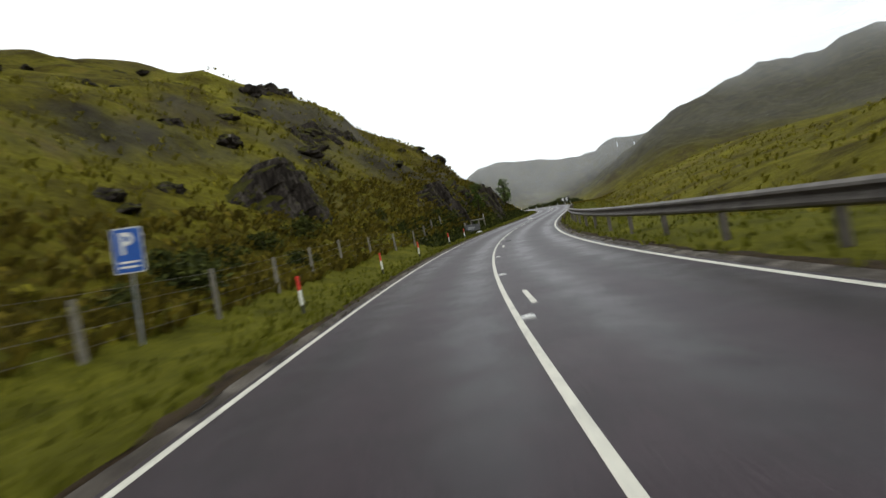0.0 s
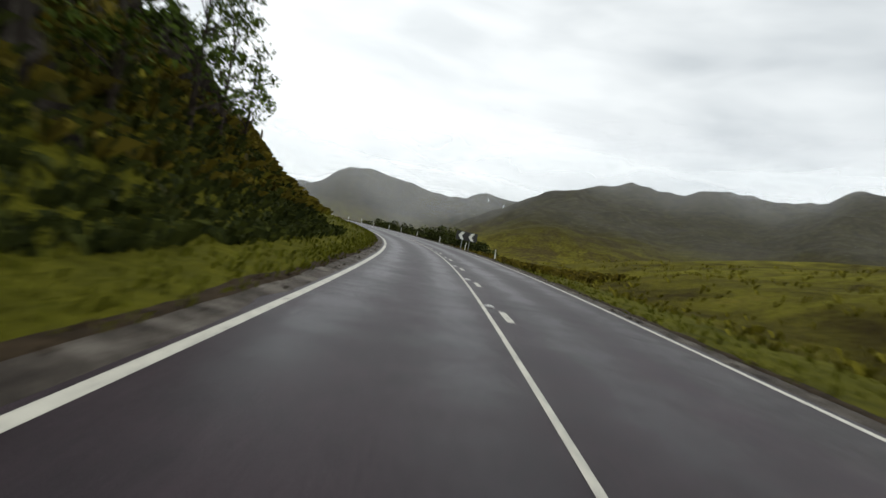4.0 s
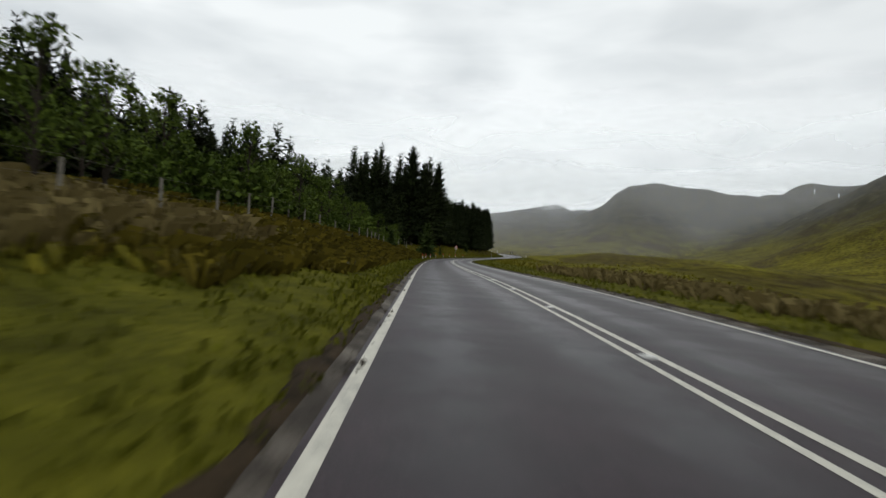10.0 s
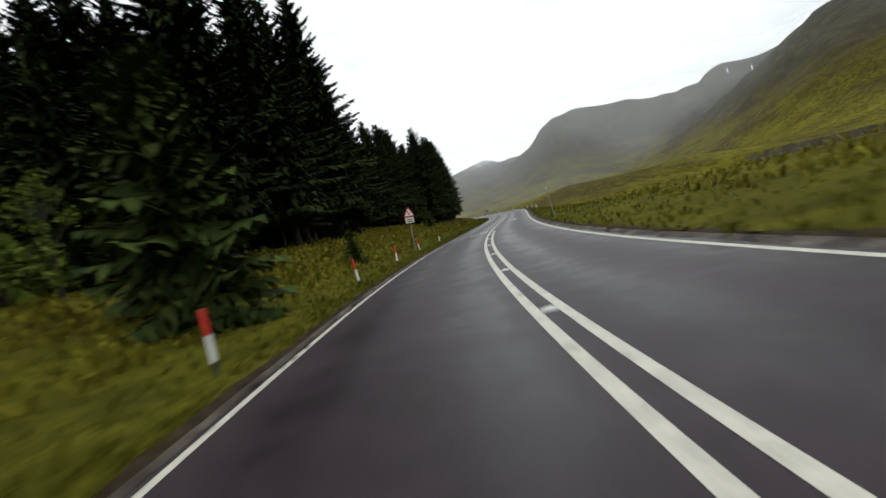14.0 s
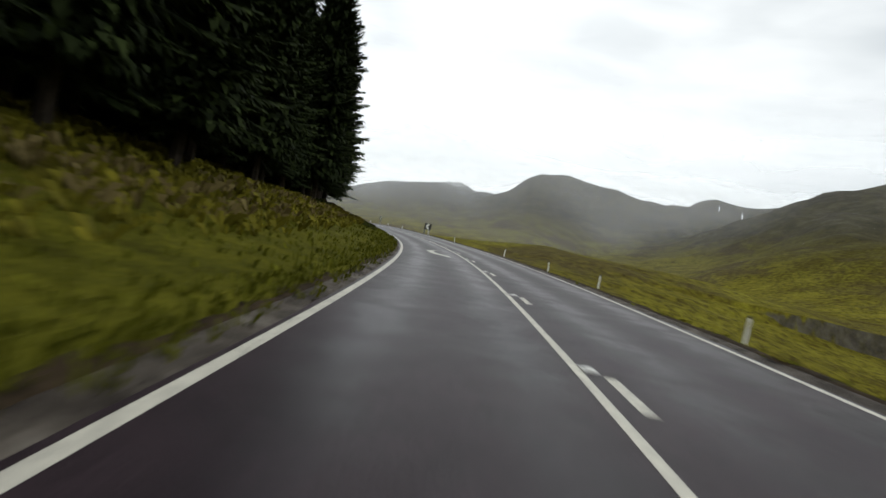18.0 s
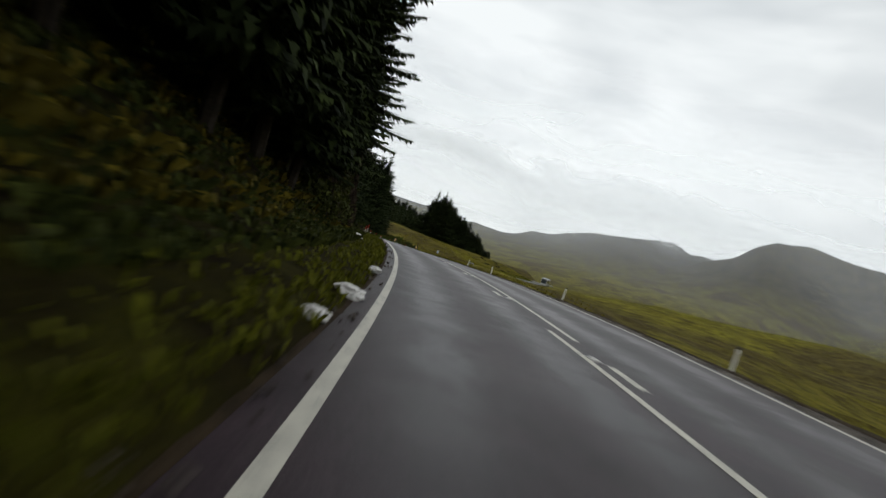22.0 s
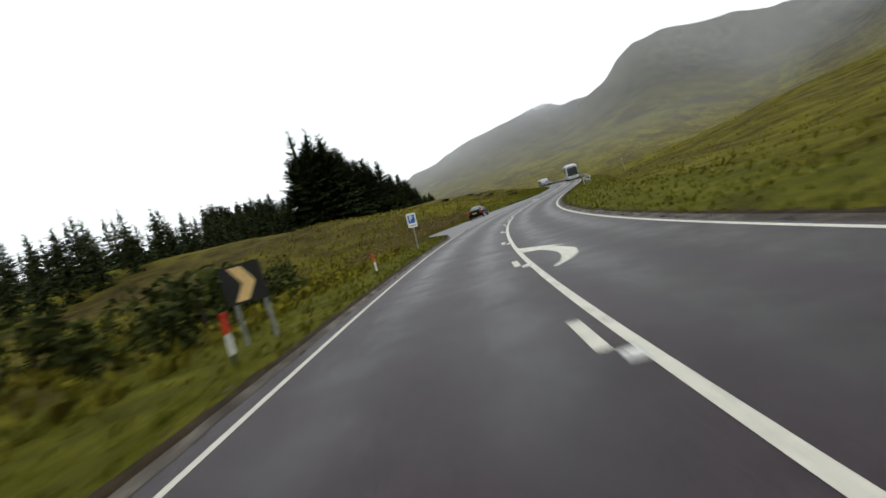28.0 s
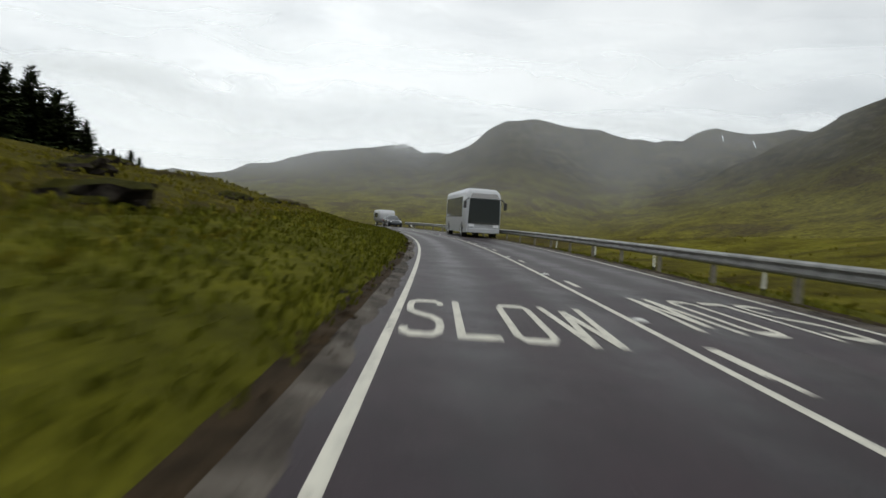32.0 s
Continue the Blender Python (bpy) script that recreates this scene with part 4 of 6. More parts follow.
def chevron_sign(s, d, turn, count=1, to_right=False, back=False, height=0.75):
    e = thing("chevron_sign", "black board with a pale chevron on posts beside the bend", "road sign", "chevron signs")
    for x in (-0.3, 0.3):
        sign_post(e, height + 0.3, x)
    w = 0.42 * count
    bm = bmesh.new()
    flat(bm, round_rect(2 * w, 0.66, 0.06, height + 0.33), -0.055, -0.04)
    board = part("board", bm, M_BLACK, e)
    k = 1 if to_right else -1
    for i in range(count):
        cx = (i - (count - 1) / 2) * 0.8
        bm = bmesh.new()
        pts = [(-0.22, 0.62), (0.04, 0.62), (0.26, 0.33), (0.04, 0.04), (-0.22, 0.04), (0.0, 0.33)]
        pts = [(cx + k * x, z + height) for x, z in pts]
        flat(bm, pts if k > 0 else pts[::-1], -0.062, -0.056)
        # left-hand chevrons carry the headlamps' amber return in their base colour
        part("chevron", bm, M_HEADLIT if -10 < d < 0 else M_WHITE, board, "pale chevron with the headlamps' reflection painted in amber" if d < 0 else "white chevron")
    e.matrix_basis = stand(s, d, turn)


chevron_sign(122.5, 4.15, 6, 2, False, height=0.85)
chevron_sign(428.9, 4.0, 10)
chevron_sign(452.8, 3.9, 60)
chevron_sign(574.7, -4.7, -8, 1, True)
chevron_sign(595.7, -4.6, -14, 1, True)
chevron_sign(739.5, 6.0, 5, height=0.4)
chevron_sign(753, 6.2, 8, height=0.4)


def info_board(s, d):
    e = thing("roadside_board", "dark slate-coloured board leaning on wooden rails by the fence", "board")
    bm = bmesh.new()
    box(bm, -0.7, 0.7, -0.04, 0.04, 0.12, 0.85, 0.03)
    part("panel", bm, M_SLATE, e)
    for k in range(2):
        bm = bmesh.new()
        box(bm, -0.42, 0.1 + 0.15 * k, -0.052, -0.042, 0.42 + 0.13 * k, 0.48 + 0.13 * k)
        part("text_bar", bm, M_GREYPOLE, e)
    for x in (-0.62, 0.66):
        bm = bmesh.new()
        box(bm, x - 0.06, x + 0.06, 0.04, 0.15, -0.2, 1.1, 0.02)
        part("post", bm, M_WOOD, e)
    e.matrix_basis = stand(s, d, 22) @ pose(0, 0, 0, -6, 4, 0)


info_board(51.6, -4.9)


def snow_pole(s, d, tall, turn):
    e = thing("snow_pole", "thin weathered snow pole with a white reflective band", "pole", "snow poles")
    bm = bmesh.new()
    tube(bm, (0, 0, -0.3), (0, 0, tall), 0.022, 0.018, 10)
    part("pole", bm, M_GREYPOLE, e)
    bm = bmesh.new()
    tube(bm, (0, 0, tall - 0.32), (0, 0, tall - 0.2), 0.0255, 0.025, 10)
    part("band", bm, M_WHITE, e, "white reflective band")
    bm = bmesh.new()
    tube(bm, (0, 0, tall - 0.002), (0, 0, tall + 0.03), 0.02, 0.01, 10)
    part("cap", bm, M_BLACK, e)
    e.matrix_basis = stand(s, d, turn) @ pose(0, 0, 0, 0, -3, 0)


for s, d, tall, turn in ((310.2, 3.3, 1.8, 0), (195.5, 5.0, 1.6, 30), (673.5, 10.0, 2.2, 0)):
    snow_pole(s, d, tall, turn)


# ---------------------------------------------------------------- fences
def fence(name, label, places, tall, rails=0, wires=4):
    e = thing(name, label, "fence")
    tops = []
    for s, d in places:
        p = at(s, d)
        z = verge_z(s, d)
        lean = Vector((rnd.uniform(-0.06, 0.06), rnd.uniform(-0.06, 0.06), 0))
        bm = bmesh.new()
        tube(bm, (p.x, p.y, z - 0.3), Vector((p.x, p.y, z + tall * rnd.uniform(0.9, 1.05))) + lean, 0.06, 0.05, 7)
        part("post", bm, M_WOOD, e)
        tops.append(Vector((p.x, p.y, z)) )
    for a, b in zip(tops[:-1], tops[1:]):
        for k in range(rails):
            h = tall * (0.9 - 0.38 * k)
            bm = bmesh.new()
            tube(bm, a + Vector((0, 0, h)), b + Vector((0, 0, h * 0.98)), 0.045, 0.04, 6)
            part("rail", bm, M_WOOD, e)
        for k in range(wires):
            h = tall * (0.25 + 0.7 * k / max(1, wires - 1))
            bm = bmesh.new()
            tube(bm, a + Vector((0, 0, h)), b + Vector((0, 0, h)), 0.0025, 0.0025, 4)
            part("wire", bm, M_WOOD, e)
    return e


fence("stock_fence", "weathered wooden post and wire fence below the crag", [(-8 + 3.9 * i, -6.1 - 0.3 * math.sin(i)) for i in range(15)], 1.05)
fence("rail_fence", "grey wooden rail fence beside the verge", [(54.0, -5.4), (57.6, -5.3), (60.4, -5.2), (62.4, -5.6)], 1.0, 1, 0)
fence("deer_fence", "tall weathered deer fence along the forest edge", [(188 + 4.4 * i, -10.6 - 0.5 * math.sin(i * 0.7) + 0.12 * max(0, i - 8)) for i in range(24)], 1.35, 0, 3)
fence("bank_fence", "weathered post and wire fence along the top of the grassy bank", [(104 + 3.4 * i, -13.0 - 0.5 * math.sin(i * 1.3)) for i in range(10)], 1.5, 0, 3)
fence("deer_fence", "tall weathered deer fence along the forest edge", [(304 + 5.5 * i, -12.5) for i in range(4)], 1.7, 0, 3)


# ---------------------------------------------------------------- crash barriers
def guard_rail(s0, s1, off, label, flare=0, steel=None):
    e = thing("guard_rail", label, "crash barrier")
    prof = [(-0.02, 0.42), (0.04, 0.46), (0.05, 0.50), (-0.02, 0.545), (-0.035, 0.575), (-0.02, 0.605), (0.05, 0.65), (0.04, 0.69), (-0.02, 0.73)]
    n = int((s1 - s0) / 3.2)
    step = (s1 - s0) / n
    def offs(s):
        return width_r(s) + off + (1.2 * max(0.0, 1 - (s - s0) / 7) ** 2 if flare == 1 else 0)
    def base(s):
        return verge_z(s, offs(s))
    for i in range(n):
        a, b = s0 + i * step, s0 + (i + 1) * step + 0.12
        verts, k = [], len(prof)
        for s in (a, (a + b) / 2, b):
            p, d = at(s, offs(s)), base(s)
            an = np.interp(s, SG, TH)
            low = -0.32 * max(0.0, 1 - (s - s0) / 3) if flare else 0.0
            for x, z in prof:
                verts.append((p.x - x * math.cos(an), p.y - x * math.sin(an), d + z + low + 0.1))
            for x, z in prof[::-1]:
                verts.append((p.x - (x - 0.012) * math.cos(an), p.y - (x - 0.012) * math.sin(an), d + z + low + 0.1))
        m = 2 * k
        faces = [(r * m + j, r * m + (j + 1) % m, (r + 1) * m + (j + 1) % m, (r + 1) * m + j) for r in range(2) for j in range(m)]
        raw("beam", verts, faces, steel or M_RAIL, e, False)
        if flare and i == 0:
            continue
        p = at(a, offs(a) + 0.09)
        bm = bmesh.new()
        z = base(a)
        box(bm, -0.05, 0.05, -0.06, 0.06, -0.4, 0.78, 0.008)
        q = part("post", bm, M_WOOD if flare else M_OLDRAIL, e)
        q.matrix_basis = pose(p.x, p.y, z, 0, 0, heading(a))
    return e


M_OLDRAIL = plain("tarnished_rail_steel", (0.105, 0.092, 0.080), 0.55, 0.35, 2.5, 0.45, 0.15, 0.3)
guard_rail(-16, 63, 1.05, "tarnished brown-grey steel crash barrier on short posts", 0, M_OLDRAIL)
guard_rail(665.5, 750, 1.25, "galvanised steel crash barrier with a turned-down end", 1)


# ---------------------------------------------------------------- road studs and patches
def stud():
    e = thing("road_stud", "pale rectangular reflecting road stud set in the asphalt", "road stud", "road studs")
    bm = bmesh.new()
    box(bm, -0.075, 0.075, -0.10, 0.10, -0.02, 0.012, 0.008)
    part("casting", bm, M_STUD, e)
    bm = bmesh.new()
    box(bm, -0.04, 0.04, -0.045, 0.045, 0.008, 0.024, 0.008)
    part("lens", bm, M_WHITE, e)
    return e


first = stud()
STUDS = ([6.2, 11.6, 17.3, 25.1, 29.5, 33.5, 45.5, 48.5, 52.7, 56.2] + [88.45 + 4.85 * i for i in range(11)] + [147.3 + 4.62 * i for i in range(38)] + [321.9 + 6.03 * i for i in range(23)]
         + [460.85 + 6.13 * i for i in range(25)] + [612.6, 617.5, 622.2, 625.9, 631.7, 637.5, 643.3] + [649.2 + 5.86 * i for i in range(17)])
for i, s in enumerate(STUDS):
    p = at(s, rnd.uniform(-0.02, 0.02), 0.002)
    m = pose(p.x, p.y, p.z, 0, 0, heading(s) + rnd.uniform(-6, 6))
    if i == 0:
        first.matrix_basis = m
    else:
        copy_thing(first, m)


def patch(s, d, a, b, seed):
    r = random.Random(seed)
    pts = []
    for k in range(22):
        t = k / 22 * 2 * math.pi
        q = 1 + r.uniform(-0.35, 0.3)
        pts.append(at(s + a * q * math.sin(t), d + b * q * math.cos(t), 0.004))
    bm = bmesh.new()
    bm.faces.new([bm.verts.new(p) for p in pts])
    part("tar_patch", bm, M_TAR, road, "dark fresh tar patch")


for s, d, a, b, seed in ((58.4, 0.15, 0.5, 0.22, 1), (122.6, -1.85, 0.12, 0.24, 2), (27, 0.3, 0.4, 0.15, 3), (28, -2.0, 0.15, 0.9, 4)):
    patch(s, d, a, b, seed)
for s in (639.0, 647.2, 663.2, 671.6):
    bm = bmesh.new()
    box(bm, -0.05, 0.05, -0.10, 0.10, -0.01, 0.014, 0.006)
    q = part("teal_marker", bm, M_TEAL, road, "teal marker patch between the dashes")
    p = at(s, -width_l(s) + 0.09, 0)
    q.matrix_basis = pose(p.x, p.y, p.z, 0, 0, heading(s))


# ---------------------------------------------------------------- trees
def mesh_of(name, verts, faces, mat):
    me = bpy.data.meshes.new(name)
    me.from_pydata(verts, [], faces)
    me.materials.append(mat)
    me.update()
    return me


def spruce_crown(h, spread, seed, whorls, arms, twigs, bare=0.08, core=0.30, thin=0.08, spray=1.0):
    """Whorls of boughs that rise near the top and droop lower down, each a frond of hanging sprays."""
    r = np.random.RandomState(seed)
    V, Fc = [], []

    def tri(a, b, c):
        i = len(V)
        V.extend((tuple(a), tuple(b), tuple(c)))
        Fc.append((i, i + 1, i + 2))
    lobes = r.uniform(0.78, 1.15, 7)
    for w in range(whorls):
        f = bare + (0.985 - bare) * (w / (whorls - 1)) ** 0.95
        round_off = min(1.0, 0.62 + 1.9 * (f - bare))
        L0 = spread * (1 - f) ** 0.72 * round_off * r.uniform(0.8, 1.1) + 0.22
        n = arms if f < 0.8 else max(4, arms - 2)
        for k in range(n):
            if r.rand() < thin:
                continue
            a = 2 * math.pi * (k + r.rand() * 0.9) / n + w * 0.9
            L = L0 * r.uniform(0.55, 1.18) * lobes[int(a / 0.9) % 7]
            d = np.array([math.cos(a), math.sin(a), 0])
            t = np.array([-math.sin(a), math.cos(a), 0])
            zz = h * f + r.uniform(-0.5, 0.5) * h / whorls
            rise = -0.28 + 0.85 * f ** 1.6 + r.uniform(-0.12, 0.12)

            def bough(u):
                return np.array([0, 0, zz + L * (rise * u - 0.30 * u * u * (1 - f) + 0.22 * u ** 3)]) + d * L * u
            for q in range(twigs):
                u = 0.16 + 0.84 * (q + r.uniform(0.2, 0.8)) / twigs
                p = bough(u)
                gap = 0.62 * L / twigs + 0.03
                reach = (L * 0.36 * (1.12 - u) + 0.12) * spray + 0.1 * r.rand()
                for sd in (-1, 1):
                    hang = r.uniform(0.25, 0.95) * reach * (1.1 - 0.6 * f)
                    tip = p + d * reach * r.uniform(0.4, 0.8) + t * sd * reach * r.uniform(0.6, 1.0) + np.array([0, 0, -hang])
                    tri(p - d * gap, p + d * gap, tip)
            tri(bough(0.6) + t * 0.09, bough(0.6) - t * 0.09, bough(1.0) + d * 0.22 + np.array([0, 0, 0.06]))
            tri(bough(0.0) + np.array([0, 0, 0.05]), bough(0.0) - np.array([0, 0, 0.05]), bough(0.8))
    # dense heart of the crown: short sprays close to the trunk
    size = 0.38 * h / whorls + 0.08
    for k in range(whorls * arms * (7 if twigs > 20 else 4 if twigs > 3 else 2)):
        f = bare + (0.95 - bare) * r.rand() ** 1.4
        a = r.uniform(0, 2 * math.pi)
        q = (spread * core * (1 - f) ** 0.75 + 0.04) * r.uniform(0.35, 1.25)
        p = np.array([q * math.cos(a), q * math.sin(a), h * f])
        d, t = np.array([math.cos(a), math.sin(a), 0]), np.array([-math.sin(a), math.cos(a), 0])
        tri(p + t * size * 0.6, p - t * size * 0.6 + np.array([0, 0, size * r.uniform(-0.3, 0.3)]), p + d * size * r.uniform(0.3, 0.9) + np.array([0, 0, -size * r.uniform(0.6, 1.6)]))
    top = np.array([0, 0, h * 1.04])
    tri((0.06, 0, h * 0.92), (-0.06, 0, h * 0.92), top)
    tri((0, 0.06, h * 0.92), (0, -0.06, h * 0.92), top)
    return V, Fc


def trunk_mesh(h, r0, seed):
    bm = bmesh.new()
    r = random.Random(seed)
    p, q = Vector((0, 0, -0.4)), None
    n = 5
    for i in range(n):
        q = Vector((r.uniform(-0.05, 0.05), r.uniform(-0.05, 0.05), h * (i + 1) / n))
        tube(bm, p, q, r0 * (1 - i / n) + 0.02, r0 * (1 - (i + 1) / n) + 0.02, 7)
        p = q
    me = bpy.data.meshes.new("trunk")
    bm.to_mesh(me)
    bm.free()
    me.materials.append(M_BARK)
    return me


def tree_kind(name, label, category, group, crown_me, trunk_me):
    e = thing(name, label, category, group)
    for n, me in (("trunk", trunk_me), ("crown", crown_me)):
        o = new(n, me)
        o.parent = e
    return e


SPRUCE = []
for k, (h, sp, wh, ar) in enumerate(((16, 3.9, 25, 9), (14, 3.5, 23, 9), (18, 4.0, 27, 9), (11, 3.0, 20, 8))):
    SPRUCE.append((h, mesh_of("crown", *spruce_crown(h, sp, 50 + k, wh, ar, 7), M_SPRUCE), trunk_mesh(h * 0.97, h * 0.013, k)))
FINE = [(h, mesh_of("crown", *spruce_crown(h, sp, 60 + k, 30, 11, 25, 0.12, 0.46, 0.02, 0.62), M_SPRUCE), trunk_mesh(h * 0.97, h * 0.013, 40 + k)) for k, (h, sp) in enumerate(((14, 3.5), (16, 4.0), (15, 3.6)))]
OVERHANG = (15, mesh_of("crown", *spruce_crown(15, 5.4, 95, 26, 10, 26, 0.20, 0.22, 0.1, 0.5), M_SPRUCE), trunk_mesh(14.6, 0.2, 45))
GAUNT = (22, mesh_of("crown", *spruce_crown(22, 4.4, 91, 24, 7, 7, 0.10, 0.10, 0.22), M_SPRUCE), trunk_mesh(21.5, 0.26, 44))
YOUNG = (4.5, mesh_of("crown", *spruce_crown(4.5, 1.7, 71, 15, 9, 8, 0.02), M_YOUNG), trunk_mesh(4.2, 0.07, 9))


def leaf_ball(V, Fc, r, c, rad, n, size):
    for _ in range(n):
        v = r.normal(size=3)
        v /= np.linalg.norm(v) + 1e-6
        p = np.array(c) + v * np.array(rad) * r.uniform(0.45, 1.05)
        a, b = r.normal(size=3), r.normal(size=3)
        a = a / np.linalg.norm(a) * size * r.uniform(0.6, 1.3)
        b = b / np.linalg.norm(b) * size * r.uniform(0.4, 0.9)
        i = len(V)
        V.extend((tuple(p - a), tuple(p + b), tuple(p + a), tuple(p - b)))
        Fc.append((i, i + 1, i + 2, i + 3))


def broadleaf(h, spread, seed, clumps, leaves, size, mat):
    r = np.random.RandomState(seed)
    V, Fc = [], []
    bm = bmesh.new()
    tube(bm, (0, 0, -0.3), (0.1, 0.05, h * 0.4), h * 0.018 + 0.02, h * 0.013, 7)
    tube(bm, (0.1, 0.05, h * 0.4), (0.0, 0.1, h * 0.9), h * 0.013, 0.015, 6)
    for k in range(clumps):
        f = r.uniform(0.28, 1.0)
        a = r.uniform(0, 2 * math.pi)
        rr = spread * math.sqrt(max(0.05, 1 - (2 * f - 1.05) ** 2)) * r.uniform(0.35, 1.0)
        c = (rr * math.cos(a), rr * math.sin(a), h * f)
        tube(bm, (0.05, 0.05, h * max(0.15, f - 0.25)), c, 0.03, 0.008, 5)
        s = r.uniform(0.5, 1.0) * spread * 0.42
        leaf_ball(V, Fc, r, c, (s, s, s * 0.75), leaves, size)
    me = bpy.data.meshes.new("trunk")
    bm.to_mesh(me)
    bm.free()
    me.materials.append(M_BARK)
    return h, mesh_of("crown", V, Fc, mat), me


BIRCH = [broadleaf(5.0, 1.7, 5, 22, 40, 0.13, M_LEAF), broadleaf(6.5, 1.9, 6, 26, 40, 0.13, M_LEAF), broadleaf(8.0, 2.6, 7, 34, 46, 0.15, M_LEAF)]


def plant(kind, name, label, category, group, s, d, scale, r, sink=0.1, wide=1.0):
    p = at(s, d)
    z = verge_z(s, d) - sink
    h, crown, trunk = kind
    e = tree_kind(name, label, category, group, crown, trunk)
    e.matrix_basis = pose(p.x, p.y, z, r.uniform(-2, 2), r.uniform(-2, 2), r.uniform(0, 360)) @ Matrix.Diagonal((scale * wide, scale * wide, scale * r.uniform(0.94, 1.06), 1))
    return e


tr = random.Random(12)
SP_LABEL = "tall dark spruce in a dense roadside plantation"
FOREST = []
# s from, s to, nearest and farthest distance from the road's middle, spacing, tree height low and high
for s0, s1, d0, d1, gap, lo, hi in ((300, 310, 13.5, 26, 4.2, 8, 11), (310, 325, 12, 28, 4.4, 15.5, 20), (325, 332, 11.5, 28, 4.4, 12, 15.5), (331, 352, 10.2, 22, 4.0, 9.5, 12), (352, 400, 8.8, 18, 4.0, 10.5, 13.5), (400, 431, 8.9, 18, 3.8, 13, 16), (431, 438, 7.6, 18, 3.6, 13, 16), (438, 445, 6.8, 18, 3.8, 14, 17), (446, 456, 8.8, 18, 3.8, 14, 17),
                                    (456, 478, 7.4, 18, 3.8, 12, 15), (478, 515, 8.3, 18, 3.9, 13.5, 17), (515, 566, 9.3, 21, 4.2, 10.5, 14), (218, 262, 22, 33, 5.2, 6, 8.5)):
    s = s0
    while s < s1:
        d = d0
        while d < d1:
            FOREST.append((s + tr.uniform(-1.4, 1.4), -(d + tr.uniform(-0.9, 0.9)), tr.uniform(lo, hi)))
            d += gap
        s += gap
for s, d, h in FOREST:
    if d > -13.5:
        k = tr.randrange(3)
        plant(FINE[k], "spruce_tree", "tall dark spruce with drooping boughs at the plantation's edge", "tree", "plantation spruces", s, d, h / FINE[k][0], tr, wide=1.1 if 429 < s < 447 else 0.9 if 386 < s < 402 else 1.08)
        continue
    k = min(range(4), key=lambda i: abs(SPRUCE[i][0] - h) + tr.uniform(0, 2.5))
    plant(SPRUCE[k], "spruce_tree", SP_LABEL, "tree", "plantation spruces", s, d, h / SPRUCE[k][0], tr, wide=1.0 if 298 < s < 356 else 1.1)
for s, d, h in ((322.5, -12.6, 18.5), (320.4, -24.6, 19.5), (314.7, -28, 19), (568.9, -9.8, 17), (516, -8.3, 13), (521.5, -8.0, 13.5), (527, -8.6, 12), (553, -8.6, 12), (559, -10.5, 13), (547, -9, 13)):
    plant(SPRUCE[2 if h > 15 else 0], "spruce_tree", "tall dark spruce standing at the plantation's edge", "tree", "plantation spruces", s, d, h / SPRUCE[2 if h > 15 else 0][0], tr)
for s, d, h in ((441.5, -6.4, 16), (446.5, -6.0, 15), (451.5, -6.6, 15)):
    plant(OVERHANG, "spruce_tree", "dark spruce whose long boughs reach out over the road", "tree", "plantation spruces", s, d, h / 15, tr)
for s, d, h in ((591.5, -13.2, 9), (594.5, -16.5, 8), (583.0, -13.0, 15.5), (575, -12.6, 16.5), (579, -17, 17), (567, -12.6, 15), (588, -17.5, 12), (569, -18, 15), (586.5, -12.5, 8)):
    plant(FINE[1], "spruce_tree", "broad dark spruce with layered boughs on the open bank", "tree", "plantation spruces", s, d, h / 16, tr, wide=1.35)
for s, d, k in ((291.2, -5.6, 1.15), (272.5, -8.2, 0.6), (337, -7.0, 0.5), (306, -6.0, 0.35), (519, -7.4, 0.8), (526, -8.4, 1.0)):
    plant(YOUNG, "young_spruce", "bushy young green spruce beside the road", "tree", "young spruces", s, d, k, tr)
for s, d, k in [(206 + 3.9 * i, -(15.5 + 3.4 * math.sin(i * 1.9)), 0) for i in range(16)] + [(268 + 4.1 * i, -(13.5 + 3.0 * math.sin(i * 2.3)), 1) for i in range(8)] + [(178, -13, 0), (183, -15, 1), (88.5, -6.4, 0), (92.5, -6.8, 1), (95.5, -7.2, 1), (99, -7.6, 0), (64, -6.2, 0),
                                                                                         (488, -9.5, 1), (497, -10, 1), (505, -9.6, 1)]:
    plant(BIRCH[k], "birch_tree", "slender light green birch on the rough slope", "tree", "birches", s, d, tr.uniform(0.55, 0.75) if 265 < s < 300 or s < 100 else tr.uniform(0.75, 1.1), tr)


for i in range(15):
    plant(BIRCH[i % 3], "birch_tree", "leafy olive green birch before the dark spruces", "tree", "birches", 222 + 5.2 * i + tr.uniform(-1.5, 1.5), -tr.uniform(16.5, 20.5), tr.uniform(0.65, 0.92), tr)


